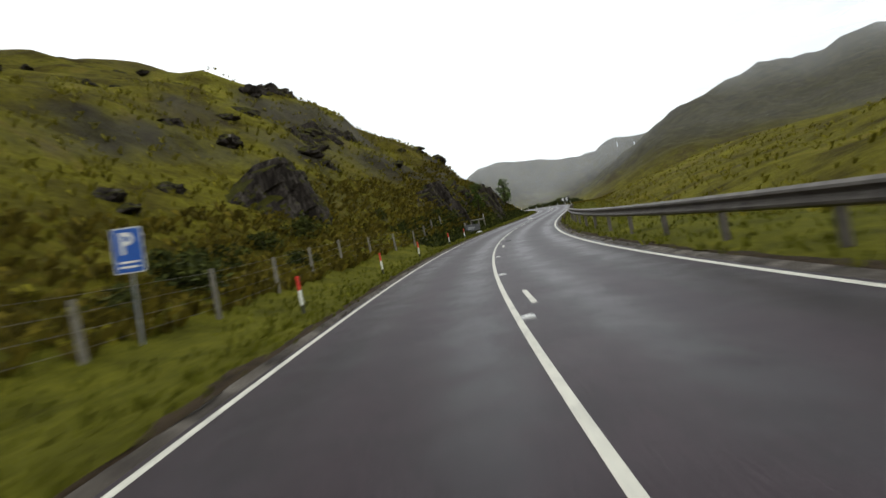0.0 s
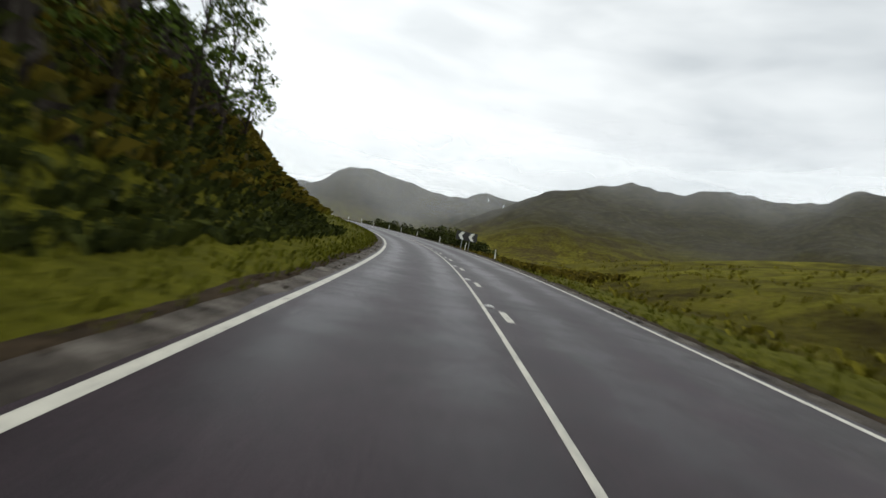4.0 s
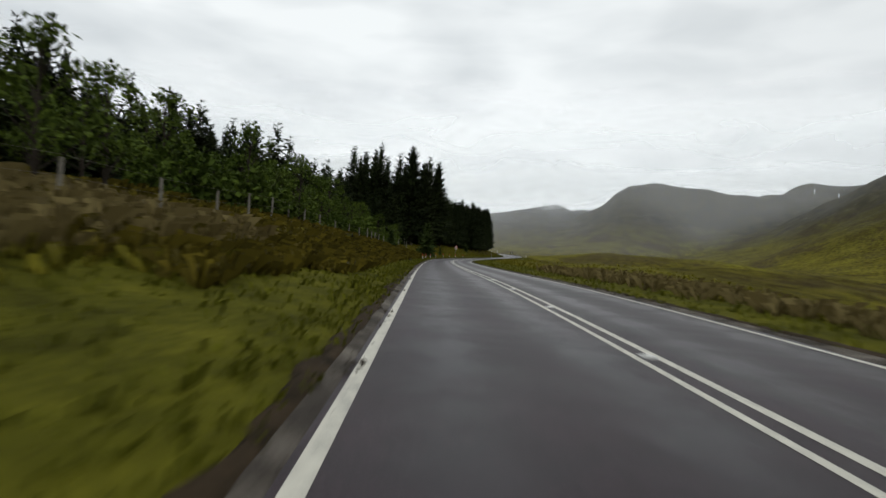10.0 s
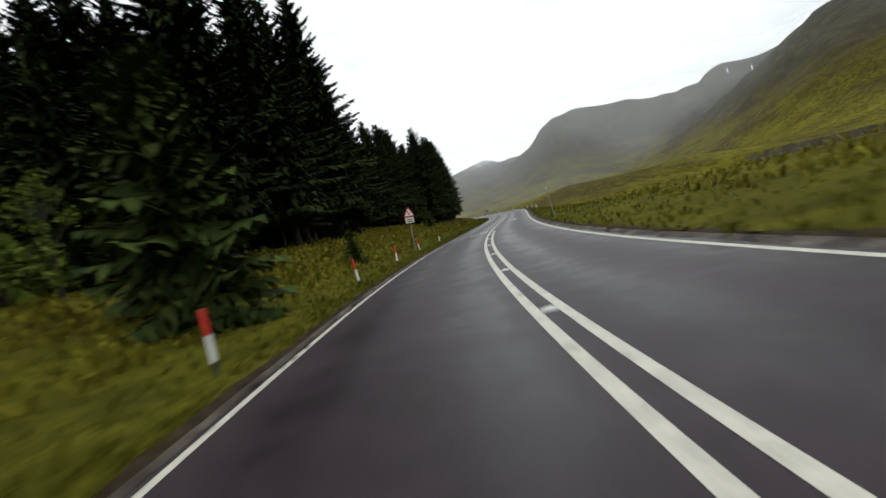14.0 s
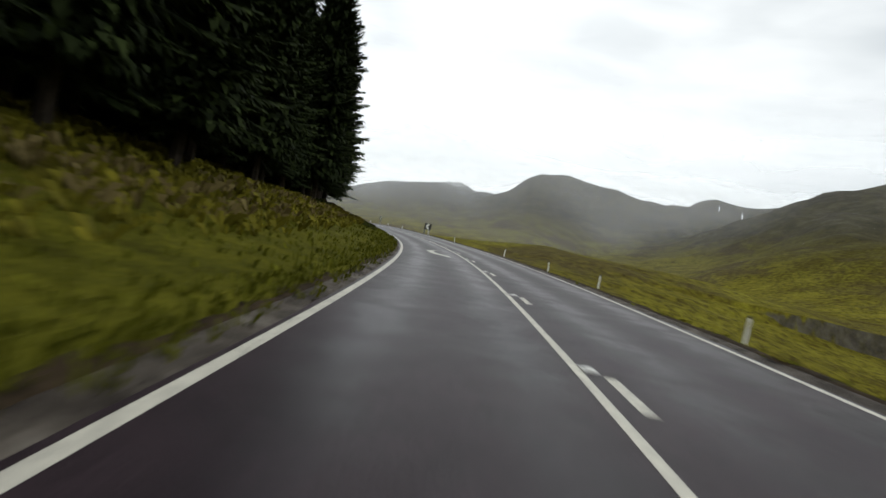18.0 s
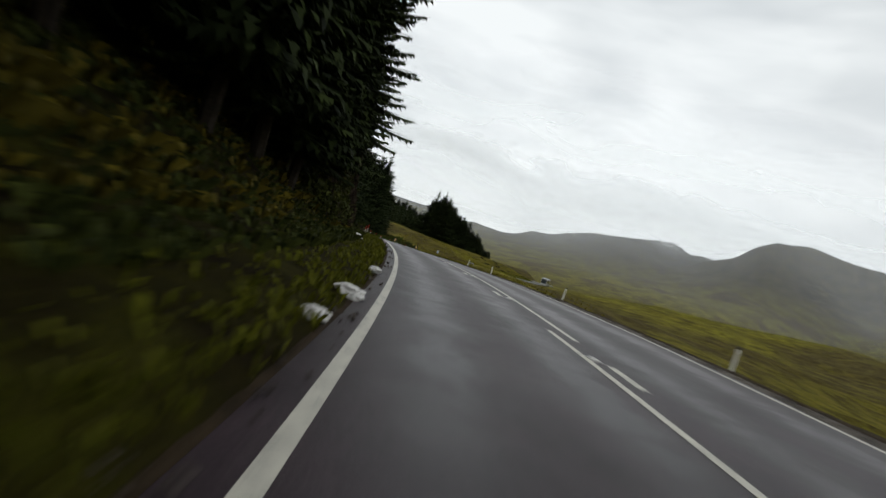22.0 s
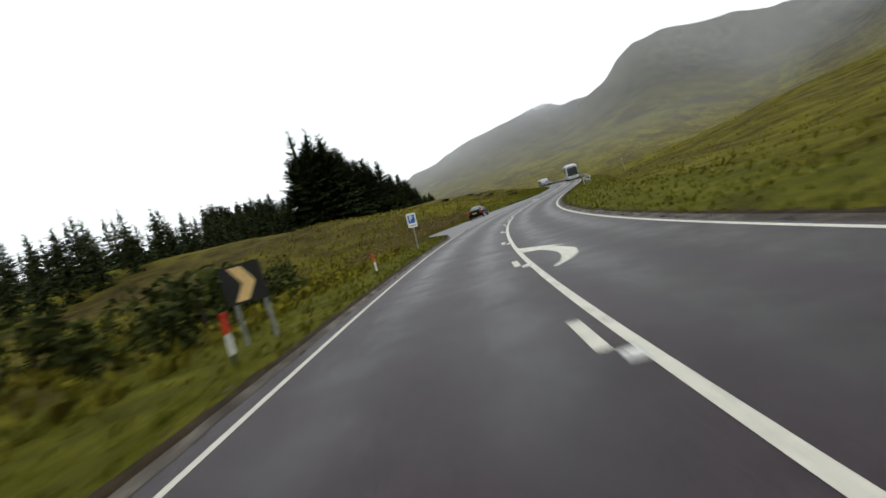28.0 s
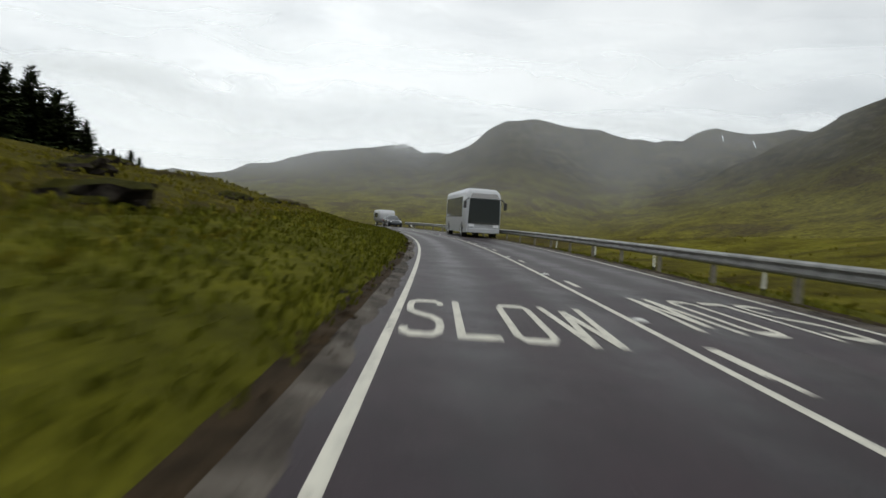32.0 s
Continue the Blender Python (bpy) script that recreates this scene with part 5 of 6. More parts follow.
# the deep forest behind and on the far slopes: joined low-detail spruces
def far_forest(name, label, areas, seed):
    r = np.random.RandomState(seed)
    base = [spruce_crown(11.0, 3.2, 80 + k, 13, 7, 2, 0.03, 0.40) for k in range(3)]
    V, Fc, n = [], [], 0
    for s0, s1, d0, d1, gap, lo, hi in areas:
        pts = [(s + r.uniform(-2, 2), d + r.uniform(-2, 2)) for s in np.arange(s0, s1, gap) for d in np.arange(d0, d1, gap)]
        P = many(np.array([p[0] for p in pts]), np.array([p[1] for p in pts]))
        zs = land(P[:, 0], P[:, 1])[0]
        for (x, y, _), z in zip(P, zs):
            h = r.uniform(lo, hi)
            bv, bf = base[r.randint(3)]
            v = np.array(bv) * (h / 11)
            a = r.uniform(0, 6.28)
            c, sn = math.cos(a), math.sin(a)
            v = np.stack([v[:, 0] * c - v[:, 1] * sn + x, v[:, 0] * sn + v[:, 1] * c + y, v[:, 2] + z - 0.3], -1)
            V.append(v)
            Fc.append(np.array(bf) + n)
            n += len(v)
    me = mesh_of(name, np.concatenate(V).tolist(), np.concatenate(Fc).tolist(), M_SPRUCE)
    return tagged(new(name, me), label, "forest", kind="stuff")


far_forest("spruce_forest", "dense dark spruce plantation on the slope behind the road", [
    (190, 262, -92, -33, 4.6, 9, 12.5), (220, 262, -33, -20, 4.0, 5.5, 8.5), (262, 302, -72, -22, 4.4, 9.5, 12.8), (300, 332, -60, -28, 5.0, 11, 14), (332, 360, -50, -22, 5.0, 11, 15), (352, 460, -42, -18, 4.2, 12, 16), (455, 570, -45, -18, 5.0, 9, 13), (570, 588, -30, -18, 3.8, 8, 11.5)], 3)
far_forest("spruce_wood", "ragged clump of dark spruces beyond the lay-by", [
    (636, 758, -95, -56, 5.0, 6, 10)], 4)
def far_spruce(x, y, top, kind, label, wide):
    z = land_z(x, y)
    e = plant(kind, "spruce_tree", label, "tree", "far spruces", 700, -60, max(3.5, top - z) / kind[0], tr, wide=wide)
    e.location = (x, y, z - 0.2)


# the clump beyond the lay-by steps down along the slope past the bend, two tall trees at its head
far_spruce(-140.9, 685.1, 34.6, GAUNT, "gaunt tall spruce with bare sparse boughs over a far clump", 0.95)
far_spruce(-139.2, 688.0, 33.6, GAUNT, "gaunt tall spruce with bare sparse boughs over a far clump", 1.05)
far_spruce(-137.6, 690.5, 32.4, SPRUCE[0], "tall ragged spruce rising over a far clump", 1.3)
for i in range(34):
    f = i / 33
    top = float(np.interp(f, [0, 0.14, 0.29, 0.43, 0.57, 0.71, 0.86, 1], [30.5, 30.3, 28.4, 25, 22.6, 19.8, 15.5, 12.8]))
    for row in range(2):
        far_spruce(-141 + 15 * f - 3.4 * row + tr.uniform(-1, 1), 686 + 52 * f + 1.2 * row + tr.uniform(-0.8, 0.8), top + tr.uniform(-2.6, 0.8), SPRUCE[tr.randrange(4)], "ragged dark spruce in a far clump beyond the bend", 1.55)
for i in range(22):
    f = i / 21
    for row in range(2):
        far_spruce(-144 - 44 * f + tr.uniform(-1, 1) - 2 * row, 688 + 31 * f + tr.uniform(-1, 1) + 4 * row, 20.5 + 7.2 * f + tr.uniform(-3.4, 0.8), SPRUCE[tr.randrange(4)], "dark spruce at the edge of a far plantation", 1.2)


# ---------------------------------------------------------------- bushes
def bush_mesh(seed, n=9, leaves=46, size=0.10, mat=None):
    r = np.random.RandomState(seed)
    V, Fc = [], []
    for _ in range(n):
        c = (r.uniform(-0.8, 0.8), r.uniform(-0.6, 0.6), r.uniform(0.1, 0.9))
        s = r.uniform(0.3, 0.5)
        leaf_ball(V, Fc, r, c, (s, s, s), leaves, size)
    return mesh_of("leaves", V, Fc, mat or M_BUSH)


BUSH = [bush_mesh(k) for k in range(4)]
STEM = trunk_mesh(0.6, 0.04, 33)


def bush(s, d, k, scale, r, label="dense dark green broom bush beside the road"):
    e = thing("bush", label, "bush", "roadside bushes")
    for n, me in (("stem", STEM), ("leaves", BUSH[k])):
        o = new(n, me)
        o.parent = e
    p = at(s, d)
    e.matrix_basis = pose(p.x, p.y, verge_z(s, d) - 0.05, 0, 0, r.uniform(0, 360)) @ Matrix.Diagonal((scale, scale, scale * r.uniform(0.8, 1.1), 1))


BUSH += [bush_mesh(20 + k, 11, 60, 0.10, M_LEAF) for k in range(2)]
br = random.Random(5)
for i in range(34):
    bush(br.uniform(222, 300), -br.uniform(11.5, 17), 4 + i % 2, br.uniform(1.3, 2.4), br, "leafy olive green birch scrub on the rough slope")
br = random.Random(8)
for i in range(74):
    bush(br.uniform(130, 168), br.uniform(5.0, 9.0), br.randrange(4), br.uniform(0.9, 1.8), br)
for i in range(18):
    bush(br.uniform(166, 184), br.uniform(6.5, 12), br.randrange(4), br.uniform(0.4, 0.8), br, "low dark heather bush below the road")
for i in range(14):
    bush(br.uniform(8, 64), -br.uniform(6.6, 10), br.randrange(4), br.uniform(0.6, 1.2), br, "low dark green bush on the rough bank")
for i in range(26):
    bush(br.uniform(470, 520), -br.uniform(5.4, 8), br.randrange(4), br.uniform(0.6, 1.3), br, "dark green shrub on the mossy rock bank")
for i in range(16):
    bush(br.uniform(566, 580), -br.uniform(5.6, 9.5), 4 + i % 2, br.uniform(0.6, 1.0), br, "leafy bright green bush under the spruces")
for s, d, k, size in ((588.4, -8.6, 4, 1.6), (590.2, -8.1, 0, 1.5), (591.8, -8.9, 5, 1.6), (589.6, -10.2, 1, 1.7), (594.0, -9.4, 2, 1.3), (600.5, -8.0, 0, 1.5), (602.6, -8.8, 3, 1.6), (604.4, -7.8, 1, 1.2), (603.4, -10.2, 2, 1.7), (607.5, -9.0, 0, 1.1), (598.0, -10.6, 3, 1.5)):
    bush(s, d, k, size, br, "rounded twiggy dark green shrub on the rough bank")
for i in range(16):
    bush(br.uniform(566, 612), -br.uniform(7, 16), br.randrange(4), br.uniform(0.6, 1.3), br, "low dark bush on the rough ground")


# ---------------------------------------------------------------- rock
def rock_face(s0, s1, d0, lean, height, seed, label, mat=None):
    """A cut rock face of upright slabs split by cracks and ledges, leaning back from the road."""
    r = np.random.RandomState(seed)
    ns, nz = int((s1 - s0) / 0.15), max(8, int(height / 0.2))
    edges = np.cumsum(r.uniform(0.35, 1.5, 300) * (0.45 if mat else 1.0))
    push = r.uniform(-0.7, 0.6, 300)
    # upright ribs stand proud of the face in a cutting
    if mat:
        push[::2] += 0.15
        push[1::2] -= 0.3
    tilt = r.uniform(-0.35, 0.35, 300)
    cut = r.uniform(0.25, 0.85, 300)
    step = r.uniform(0.1, 0.9, 300)
    verts = []
    foot = [verge_z(s0 + (s1 - s0) * i / ns, d0) for i in range(0, ns + 1)]
    for j in range(nz + 1):
        for i in range(ns + 1):
            s = s0 + (s1 - s0) * i / ns
            v = j / nz
            u = s - s0 + 0.35 * noise.noise((s * 0.5, v * 3, seed)) + 0.5 * v
            k = int(np.searchsorted(edges, u))
            crack = max(0.0, 1 - min(abs(edges[k] - u), abs(u - (edges[k - 1] if k else -9))) / 0.16)
            end = min(1.0, (s - s0) / 4, (s1 - s) / 4)
            hh = height * (0.5 + 0.5 * end) * (0.8 + 0.25 * noise.noise((s * 0.25, 1.0, seed)) + 0.2 * push[k])
            d = d0 - lean * v + push[k] + tilt[k] * (v - 0.5) * 2 - (0.8 if mat else 0.35) * crack * (0.6 + 0.4 * math.sin(v * 5 + k)) - (step[k] if v > cut[k] else 0)
            d += 0.28 * abs(noise.noise((s * 1.7, v * height * 1.2, seed))) + 0.16 * noise.noise((s * 4.1, v * height * 3.4, seed)) + (0.3 * noise.noise((s * 2.9, v * height * 0.35, seed + 4.0)) if mat else 0.0)
            d -= (1 - end) * 1.6 + (1.4 if j == nz else 0)
            p = at(s, d)
            verts.append((p.x, p.y, foot[i] - 0.5 + v * hh - (0.3 if j == nz else 0)))
    e = thing("rock_face", label, "rock", "rock faces")
    ends = [0] + [i for i in range(1, ns) if np.searchsorted(edges, (s1 - s0) * i / ns + 0.25) != np.searchsorted(edges, (s1 - s0) * (i - 1) / ns + 0.25)] + [ns]
    for a, c in zip(ends[:-1], ends[1:]):
        n = c - a + 1
        vs = [verts[j * (ns + 1) + i] for j in range(nz + 1) for i in range(a, c + 1)]
        raw("slab", vs, [(j * n + i, j * n + i + 1, (j + 1) * n + i + 1, (j + 1) * n + i) for j in range(nz) for i in range(n - 1)], mat or M_CRAG, e)
    return e


rock_face(49, 60, -5.7, 2.4, 6.4, 1, "tall dark wet rock crag with mossy ledges above the verge")
rock_face(58, 70, -5.5, 2.6, 7.0, 5, "tall dark wet rock crag with mossy ledges above the verge")
rock_face(68, 82, -5.4, 2.4, 6.4, 2, "tall dark wet rock crag with mossy ledges above the verge")
rock_face(80, 92, -6.0, 2.0, 4.8, 3, "dark wet rock crag with mossy ledges above the verge")
rock_face(90, 104, -8.4, 1.4, 3.4, 17, "dark wet rock crag with mossy ledges above the verge")
rock_face(27, 37, -10.5, 1.2, 5.0, 14, "dark wet rock crag with mossy ledges above the verge")
rock_face(40, 50, -14.0, 0.8, 2.2, 21, "low dark rock ledge on the grassy hillside")
rock_face(52, 66, -24.0, 0.8, 2.6, 22, "low dark rock ledge on the grassy hillside")
rock_face(30, 44, -20.0, 0.8, 2.0, 23, "low dark rock ledge on the grassy hillside")
rock_face(46, 66, -17.5, 1.4, 3.6, 15, "dark rock outcrop high on the grassy hillside")
rock_face(150, 170, -10.2, 2.4, 4.2, 4, "grey cliff breaking out of the grassy hillside")
rock_face(474, 514, -5.6, 0.7, 6.0, 6, "mossy roadside rock cutting of upright brown slabs", M_CUTTING)
rock_face(540, 566, -5.7, 1.2, 2.0, 7, "low broken rock bank under the spruces")
M_EARTH = plain("bare_red_earth", (0.085, 0.050, 0.028), 0.95, 0, 3.5, 0.6, 0.9, 0.05)
rock_face(430, 441, -5.6, 0.9, 1.9, 31, "bare brown earth bank eroded under the spruces' roots", M_EARTH)
rock_face(411, 420, -6.2, 1.4, 2.0, 8, "low broken rock bank under the spruces")


def boulder_mesh(seed):
    bm = bmesh.new()
    bmesh.ops.create_icosphere(bm, subdivisions=3, radius=1.0)
    for v in bm.verts:
        n = v.co.normalized()
        q = 1 + 0.45 * noise.noise(n * 1.3 + Vector((seed * 7.0, 0, 0))) + 0.22 * noise.noise(n * 3.1 + Vector((seed * 3.0, 5, 0)))
        c = noise.cell(n * 2.2 + Vector((seed, seed, 0)))
        v.co = n * (q + 0.16 * c)
        v.co.z *= 0.6
    me = bpy.data.meshes.new("rock")
    bm.to_mesh(me)
    bm.free()
    me.materials.append(M_CRAG)
    return me


fr = random.Random(21)
for i in range(60):
    s, v = fr.uniform(475, 513), fr.uniform(0.25, 0.98)
    e = thing("fern_clump", "dark green fern and moss clump hanging on the wet rock", "fern", "ferns on the cutting")
    leaves = new("leaves", BUSH[fr.randrange(4)])
    leaves.parent = e
    p = at(s, -5.35 - 0.7 * v)
    k = fr.uniform(0.22, 0.5)
    e.matrix_basis = pose(p.x, p.y, verge_z(s, -5.6) - 0.5 + v * 5.2, 0, 0, fr.uniform(0, 360)) @ Matrix.Diagonal((k, k, k * 1.3, 1))


BOULDER = [boulder_mesh(k) for k in range(5)]
rr = random.Random(77)


def boulder(s, d, size, label, flat=1.0):
    o = tagged(new("boulder", BOULDER[rr.randrange(5)]), label, "rock", "boulders on the banks")
    p = at(s, d)
    z = verge_z(s, d)
    o.matrix_basis = pose(p.x, p.y, z - 0.12 * size, rr.uniform(-15, 15), rr.uniform(-15, 15), rr.uniform(0, 360)) @ Matrix.Diagonal((size * rr.uniform(0.8, 1.7), size, size * flat * rr.uniform(0.7, 1.1), 1))


for _ in range(46):
    s = rr.uniform(18, 100)
    boulder(s, -rr.uniform(13, 42), rr.uniform(0.4, 1.1), "dark rock ledge showing through the hillside grass", 1.2)
for _ in range(26):
    boulder(rr.uniform(100, 172), -rr.uniform(13, 34), rr.uniform(0.4, 1.1), "dark rock ledge showing through the hillside grass", 1.2)
for _ in range(24):
    boulder(rr.uniform(228, 262), -rr.uniform(5.2, 9.5), rr.uniform(0.3, 0.75), "grey rock half sunk in the heather", 0.8)
for _ in range(12):
    boulder(rr.uniform(238, 256), -rr.uniform(4.7, 6.6), rr.uniform(0.35, 0.7), "bare grey rock breaking out of the heathery bank", 0.9)
for _ in range(22):
    boulder(rr.uniform(680, 735), -rr.uniform(9, 30), rr.uniform(0.3, 1.1), "grey rock on the grassy bank", 0.9)
for _ in range(40):
    boulder(rr.uniform(340, 470), rr.uniform(14, 60), rr.uniform(0.3, 1.2), "dark rock on the moor below the road", 0.8)
for _ in range(30):
    q = rr.uniform(667, 676)
    boulder(q, -(width_l(q) + lay_by(q) + rr.uniform(0.25, 1.1)), rr.uniform(0.10, 0.3), "dark wet stone in the broken turf at the lay-by's end", 0.7)
for _ in range(46):
    q = rr.uniform(676, 712)
    boulder(q, -(width_l(q) + rr.uniform(0.45, 0.95)), rr.uniform(0.05, 0.14), "small stone in the muddy edge of the verge", 0.7)
for _ in range(40):
    q = rr.uniform(100, 170)
    boulder(q, -(width_l(q) + rr.uniform(0.45, 1.0)), rr.uniform(0.03, 0.09), "small stone in the muddy edge of the verge", 0.7)
def loose_stones(name, label, n, left, o0, o1, lo, hi, mat, seed, s0=-15, s1=735):
    """Many small angular stones joined into one mesh along the road's edge, between two distances from it."""
    r = np.random.RandomState(seed)
    s = r.uniform(s0, s1, n)
    s += 0.6 * np.sin(s * 1.7) + 0.25 * np.sin(s * 5.3)
    w = np.array([(width_l(q) + shoulder(q) + lay_by(q)) if left else width_r(q) + 0.28 for q in s])
    o = o0 + (o1 - o0) * r.rand(n) ** 1.3
    P = many(s, (-1 if left else 1) * (w + o), 0.02)
    if left:
        P[:, 2] -= LAY_FALL * lay_by(s)
    k = lo + (hi - lo) * r.rand(n) ** 3
    base = np.array([(1, 0, 0), (-1, 0, 0), (0, 1, 0), (0, -1, 0), (0, 0, 0.8), (0, 0, -0.8)], float)
    V = base[None] * r.uniform(0.6, 1.4, (n, 6, 1)) + r.uniform(-0.3, 0.3, (n, 6, 3))
    a = r.uniform(0, 6.28, n)
    c, sn = np.cos(a)[:, None], np.sin(a)[:, None]
    V = np.stack([V[..., 0] * c - V[..., 1] * sn, V[..., 0] * sn + V[..., 1] * c, V[..., 2]], -1) * k[:, None, None] + P[:, None]
    tri = np.array([(0, 2, 4), (2, 1, 4), (1, 3, 4), (3, 0, 4), (2, 0, 5), (1, 2, 5), (3, 1, 5), (0, 3, 5)])
    F = (tri[None] + 6 * np.arange(n)[:, None, None]).reshape(-1, 3)
    return tagged(new(name, mesh_of(name, V.reshape(-1, 3).tolist(), F.tolist(), mat)), label, "stones", kind="stuff")


loose_stones("edge_gravel", "loose grey stones and grit along the edge of the asphalt", 9000, True, -0.12, 0.4, 0.006, 0.035, M_GRIT, 41)
loose_stones("edge_gravel", "loose grey stones and grit along the edge of the asphalt", 7000, False, -0.12, 0.3, 0.006, 0.035, M_GRIT, 42)
loose_stones("mud_clods", "dark clods of mud and torn turf at the edge of the verge", 3000, True, 0.10, 0.7, 0.02, 0.075, M_MUD, 43, 60, 180)
loose_stones("mud_clods", "dark clods of mud and torn turf at the edge of the verge", 2600, True, 0.10, 0.7, 0.02, 0.085, M_MUD, 44, 655, 735)
loose_stones("mud_clods", "dark clods of mud and torn turf at the edge of the verge", 5000, False, 0.05, 0.4, 0.015, 0.05, M_MUD, 45)
M_PALE = plain("pale_stone", (0.55, 0.54, 0.52), 0.8, 0, 6, 0.2, 0.3)
for s, d, k in ((458.1, -3.02, 0.10), (454.3, -3.0, 0.13), (452.4, -3.05, 0.09), (49.4, -3.9, 0.22), (470.5, -4.2, 0.2)):
    me = BOULDER[k > 0.17].copy()
    me.materials.clear()
    me.materials.append(M_PALE)
    o = tagged(new("white_stone", me), "pale quartz stone lying on the verge", "stone", "pale stones")
    p = at(s, d)
    o.matrix_basis = pose(p.x, p.y, verge_z(s, d) + 0.04, 0, 0, rr.uniform(0, 360)) @ Matrix.Diagonal((k * 1.4, k, k, 1))


# ---------------------------------------------------------------- grass and bracken
def tufts(name, label, places, mat, blades, height, width, seed, droop=0.5):
    """Many small clumps of blades joined into one mesh; places: x, y, z, size."""
    r = np.random.RandomState(seed)
    n = len(places)
    P = np.asarray(places)
    B = np.repeat(P, blades, axis=0)
    m = len(B)
    a = r.uniform(0, 2 * np.pi, m)
    off = r.normal(0, 0.35, (m, 2)) * (B[:, 3:4] * width * 3)
    h = height * B[:, 3] * r.uniform(0.5, 1.2, m)
    lean = r.uniform(0.15, droop + 0.3, m) * h
    dx, dy = np.cos(a), np.sin(a)
    w = width * B[:, 3] * r.uniform(0.6, 1.3, m)
    x, y, z = B[:, 0] + off[:, 0], B[:, 1] + off[:, 1], B[:, 2]
    v0 = np.stack([x - dy * w, y + dx * w, z - 0.05], -1)
    v1 = np.stack([x + dy * w, y - dx * w, z - 0.05], -1)
    v2 = np.stack([x + dx * lean * 0.5 + dy * w * 0.7, y + dy * lean * 0.5 - dx * w * 0.7, z + h * 0.75], -1)
    v3 = np.stack([x + dx * lean, y + dy * lean, z + h * (1 - droop * 0.35)], -1)
    V = np.stack([v0, v1, v2, v3], 1).reshape(-1, 3)
    F = np.arange(m * 4, dtype=np.int32)
    me = bpy.data.meshes.new(name)
    me.vertices.add(len(V))
    me.vertices.foreach_set("co", V.ravel())
    me.loops.add(len(F))
    me.loops.foreach_set("vertex_index", F)
    me.polygons.add(m)
    me.polygons.foreach_set("loop_start", np.arange(0, m * 4, 4, dtype=np.int32))
    me.update(calc_edges=True)
    me.materials.append(mat)
    return tagged(new(name, me), label, "vegetation", kind="stuff")


gr = np.random.RandomState(9)


def spots(n, s0, s1, o0, o1, left, lo, hi, power=1.0):
    """Random places beside the road between two distances from its edge line, with their heights."""
    s = gr.uniform(s0, s1, n)
    o = o0 + (o1 - o0) * gr.rand(n) ** power
    w = np.where(left, np.interp(s, SG, WL) + lay_by(s), np.interp(s, SG, WR))
    d = (-1 if left else 1) * (w + o)
    P = many(s, d)
    z = land(P[:, 0], P[:, 1])[0]
    near = o < 4.4
    base = np.interp(s, SG, RZ) + side(s, o, left) + d * np.interp(s, SG, RB) * np.clip(1 - o / 2.5, 0, 1)
    if left:
        base = base - LAY_FALL * lay_by(s) * np.clip(1 - o / 4.4, 0, 1)
    return np.stack([P[:, 0], P[:, 1], np.where(near, base, z), gr.uniform(lo, hi, n)], -1)


both = np.concatenate([spots(13000, -15, 402, 0.7, 5.0, True, 0.6, 1.3, 1.2), spots(6500, 522, 735, 0.7, 5.0, True, 0.6, 1.3, 1.2), spots(1400, 402, 486, 0.5, 1.6, True, 0.5, 1.0), spots(2600, 486, 522, 0.45, 2.0, True, 0.6, 1.2), spots(9000, -15, 735, 0.40, 1.2, True, 0.5, 1.0), spots(1800, 90, 165, 0.5, 1.1, True, 0.5, 1.0), spots(5500, 165, 402, 0.2, 0.8, True, 0.5, 1.0), spots(1500, 410, 525, 0.32, 0.8, True, 0.5, 1.0), spots(4500, 640, 735, 0.5, 5.5, True, 0.7, 1.5), spots(900, -15, 60, 0.2, 0.8, True, 0.5, 1.0), spots(19000, -15, 735, 0.35, 5.0, False, 0.6, 1.3, 1.2)])
tufts("verge_tufts", "short green grass blades on the verges", both, M_BLADE, 3, 0.15, 0.02, 1)
tufts("moor_tufts", "rough tussocks of green and olive grass on the banks", np.concatenate([
    spots(11000, -15, 250, 3.5, 26, True, 0.7, 1.6, 1.4), spots(4000, 230, 284, 3.0, 20, True, 0.7, 1.6, 1.3), spots(4500, 284, 352, 2.6, 11, True, 0.6, 1.3, 1.1), spots(1700, 350, 402, 2.5, 9, True, 0.7, 1.5), spots(4500, 555, 672, 3.0, 28, True, 0.7, 1.5, 1.4), spots(2500, 672, 735, 3.0, 20, True, 0.4, 0.8, 1.4),
    spots(6500, -15, 530, 3.5, 26, False, 0.6, 1.4, 1.6), spots(1500, 530, 735, 3.5, 26, False, 0.4, 0.9, 1.6)]), M_BRACKEN, 6, 0.26, 0.028, 2, 0.7)
tufts("bank_plants", "low dark ferns and moss tufts on the shaded bank", np.concatenate([spots(5200, 36, 104, 1.7, 5.0, True, 0.8, 1.6, 0.9), spots(2300, 158, 197, 1.5, 9.0, True, 0.7, 1.3, 0.9), spots(6500, 402, 488, 1.4, 9, True, 0.5, 1.1, 1.2), spots(3800, 486, 530, 1.8, 6.5, True, 0.7, 1.5, 1.2)]), M_BUSH, 8, 0.24, 0.016, 6, 0.8)
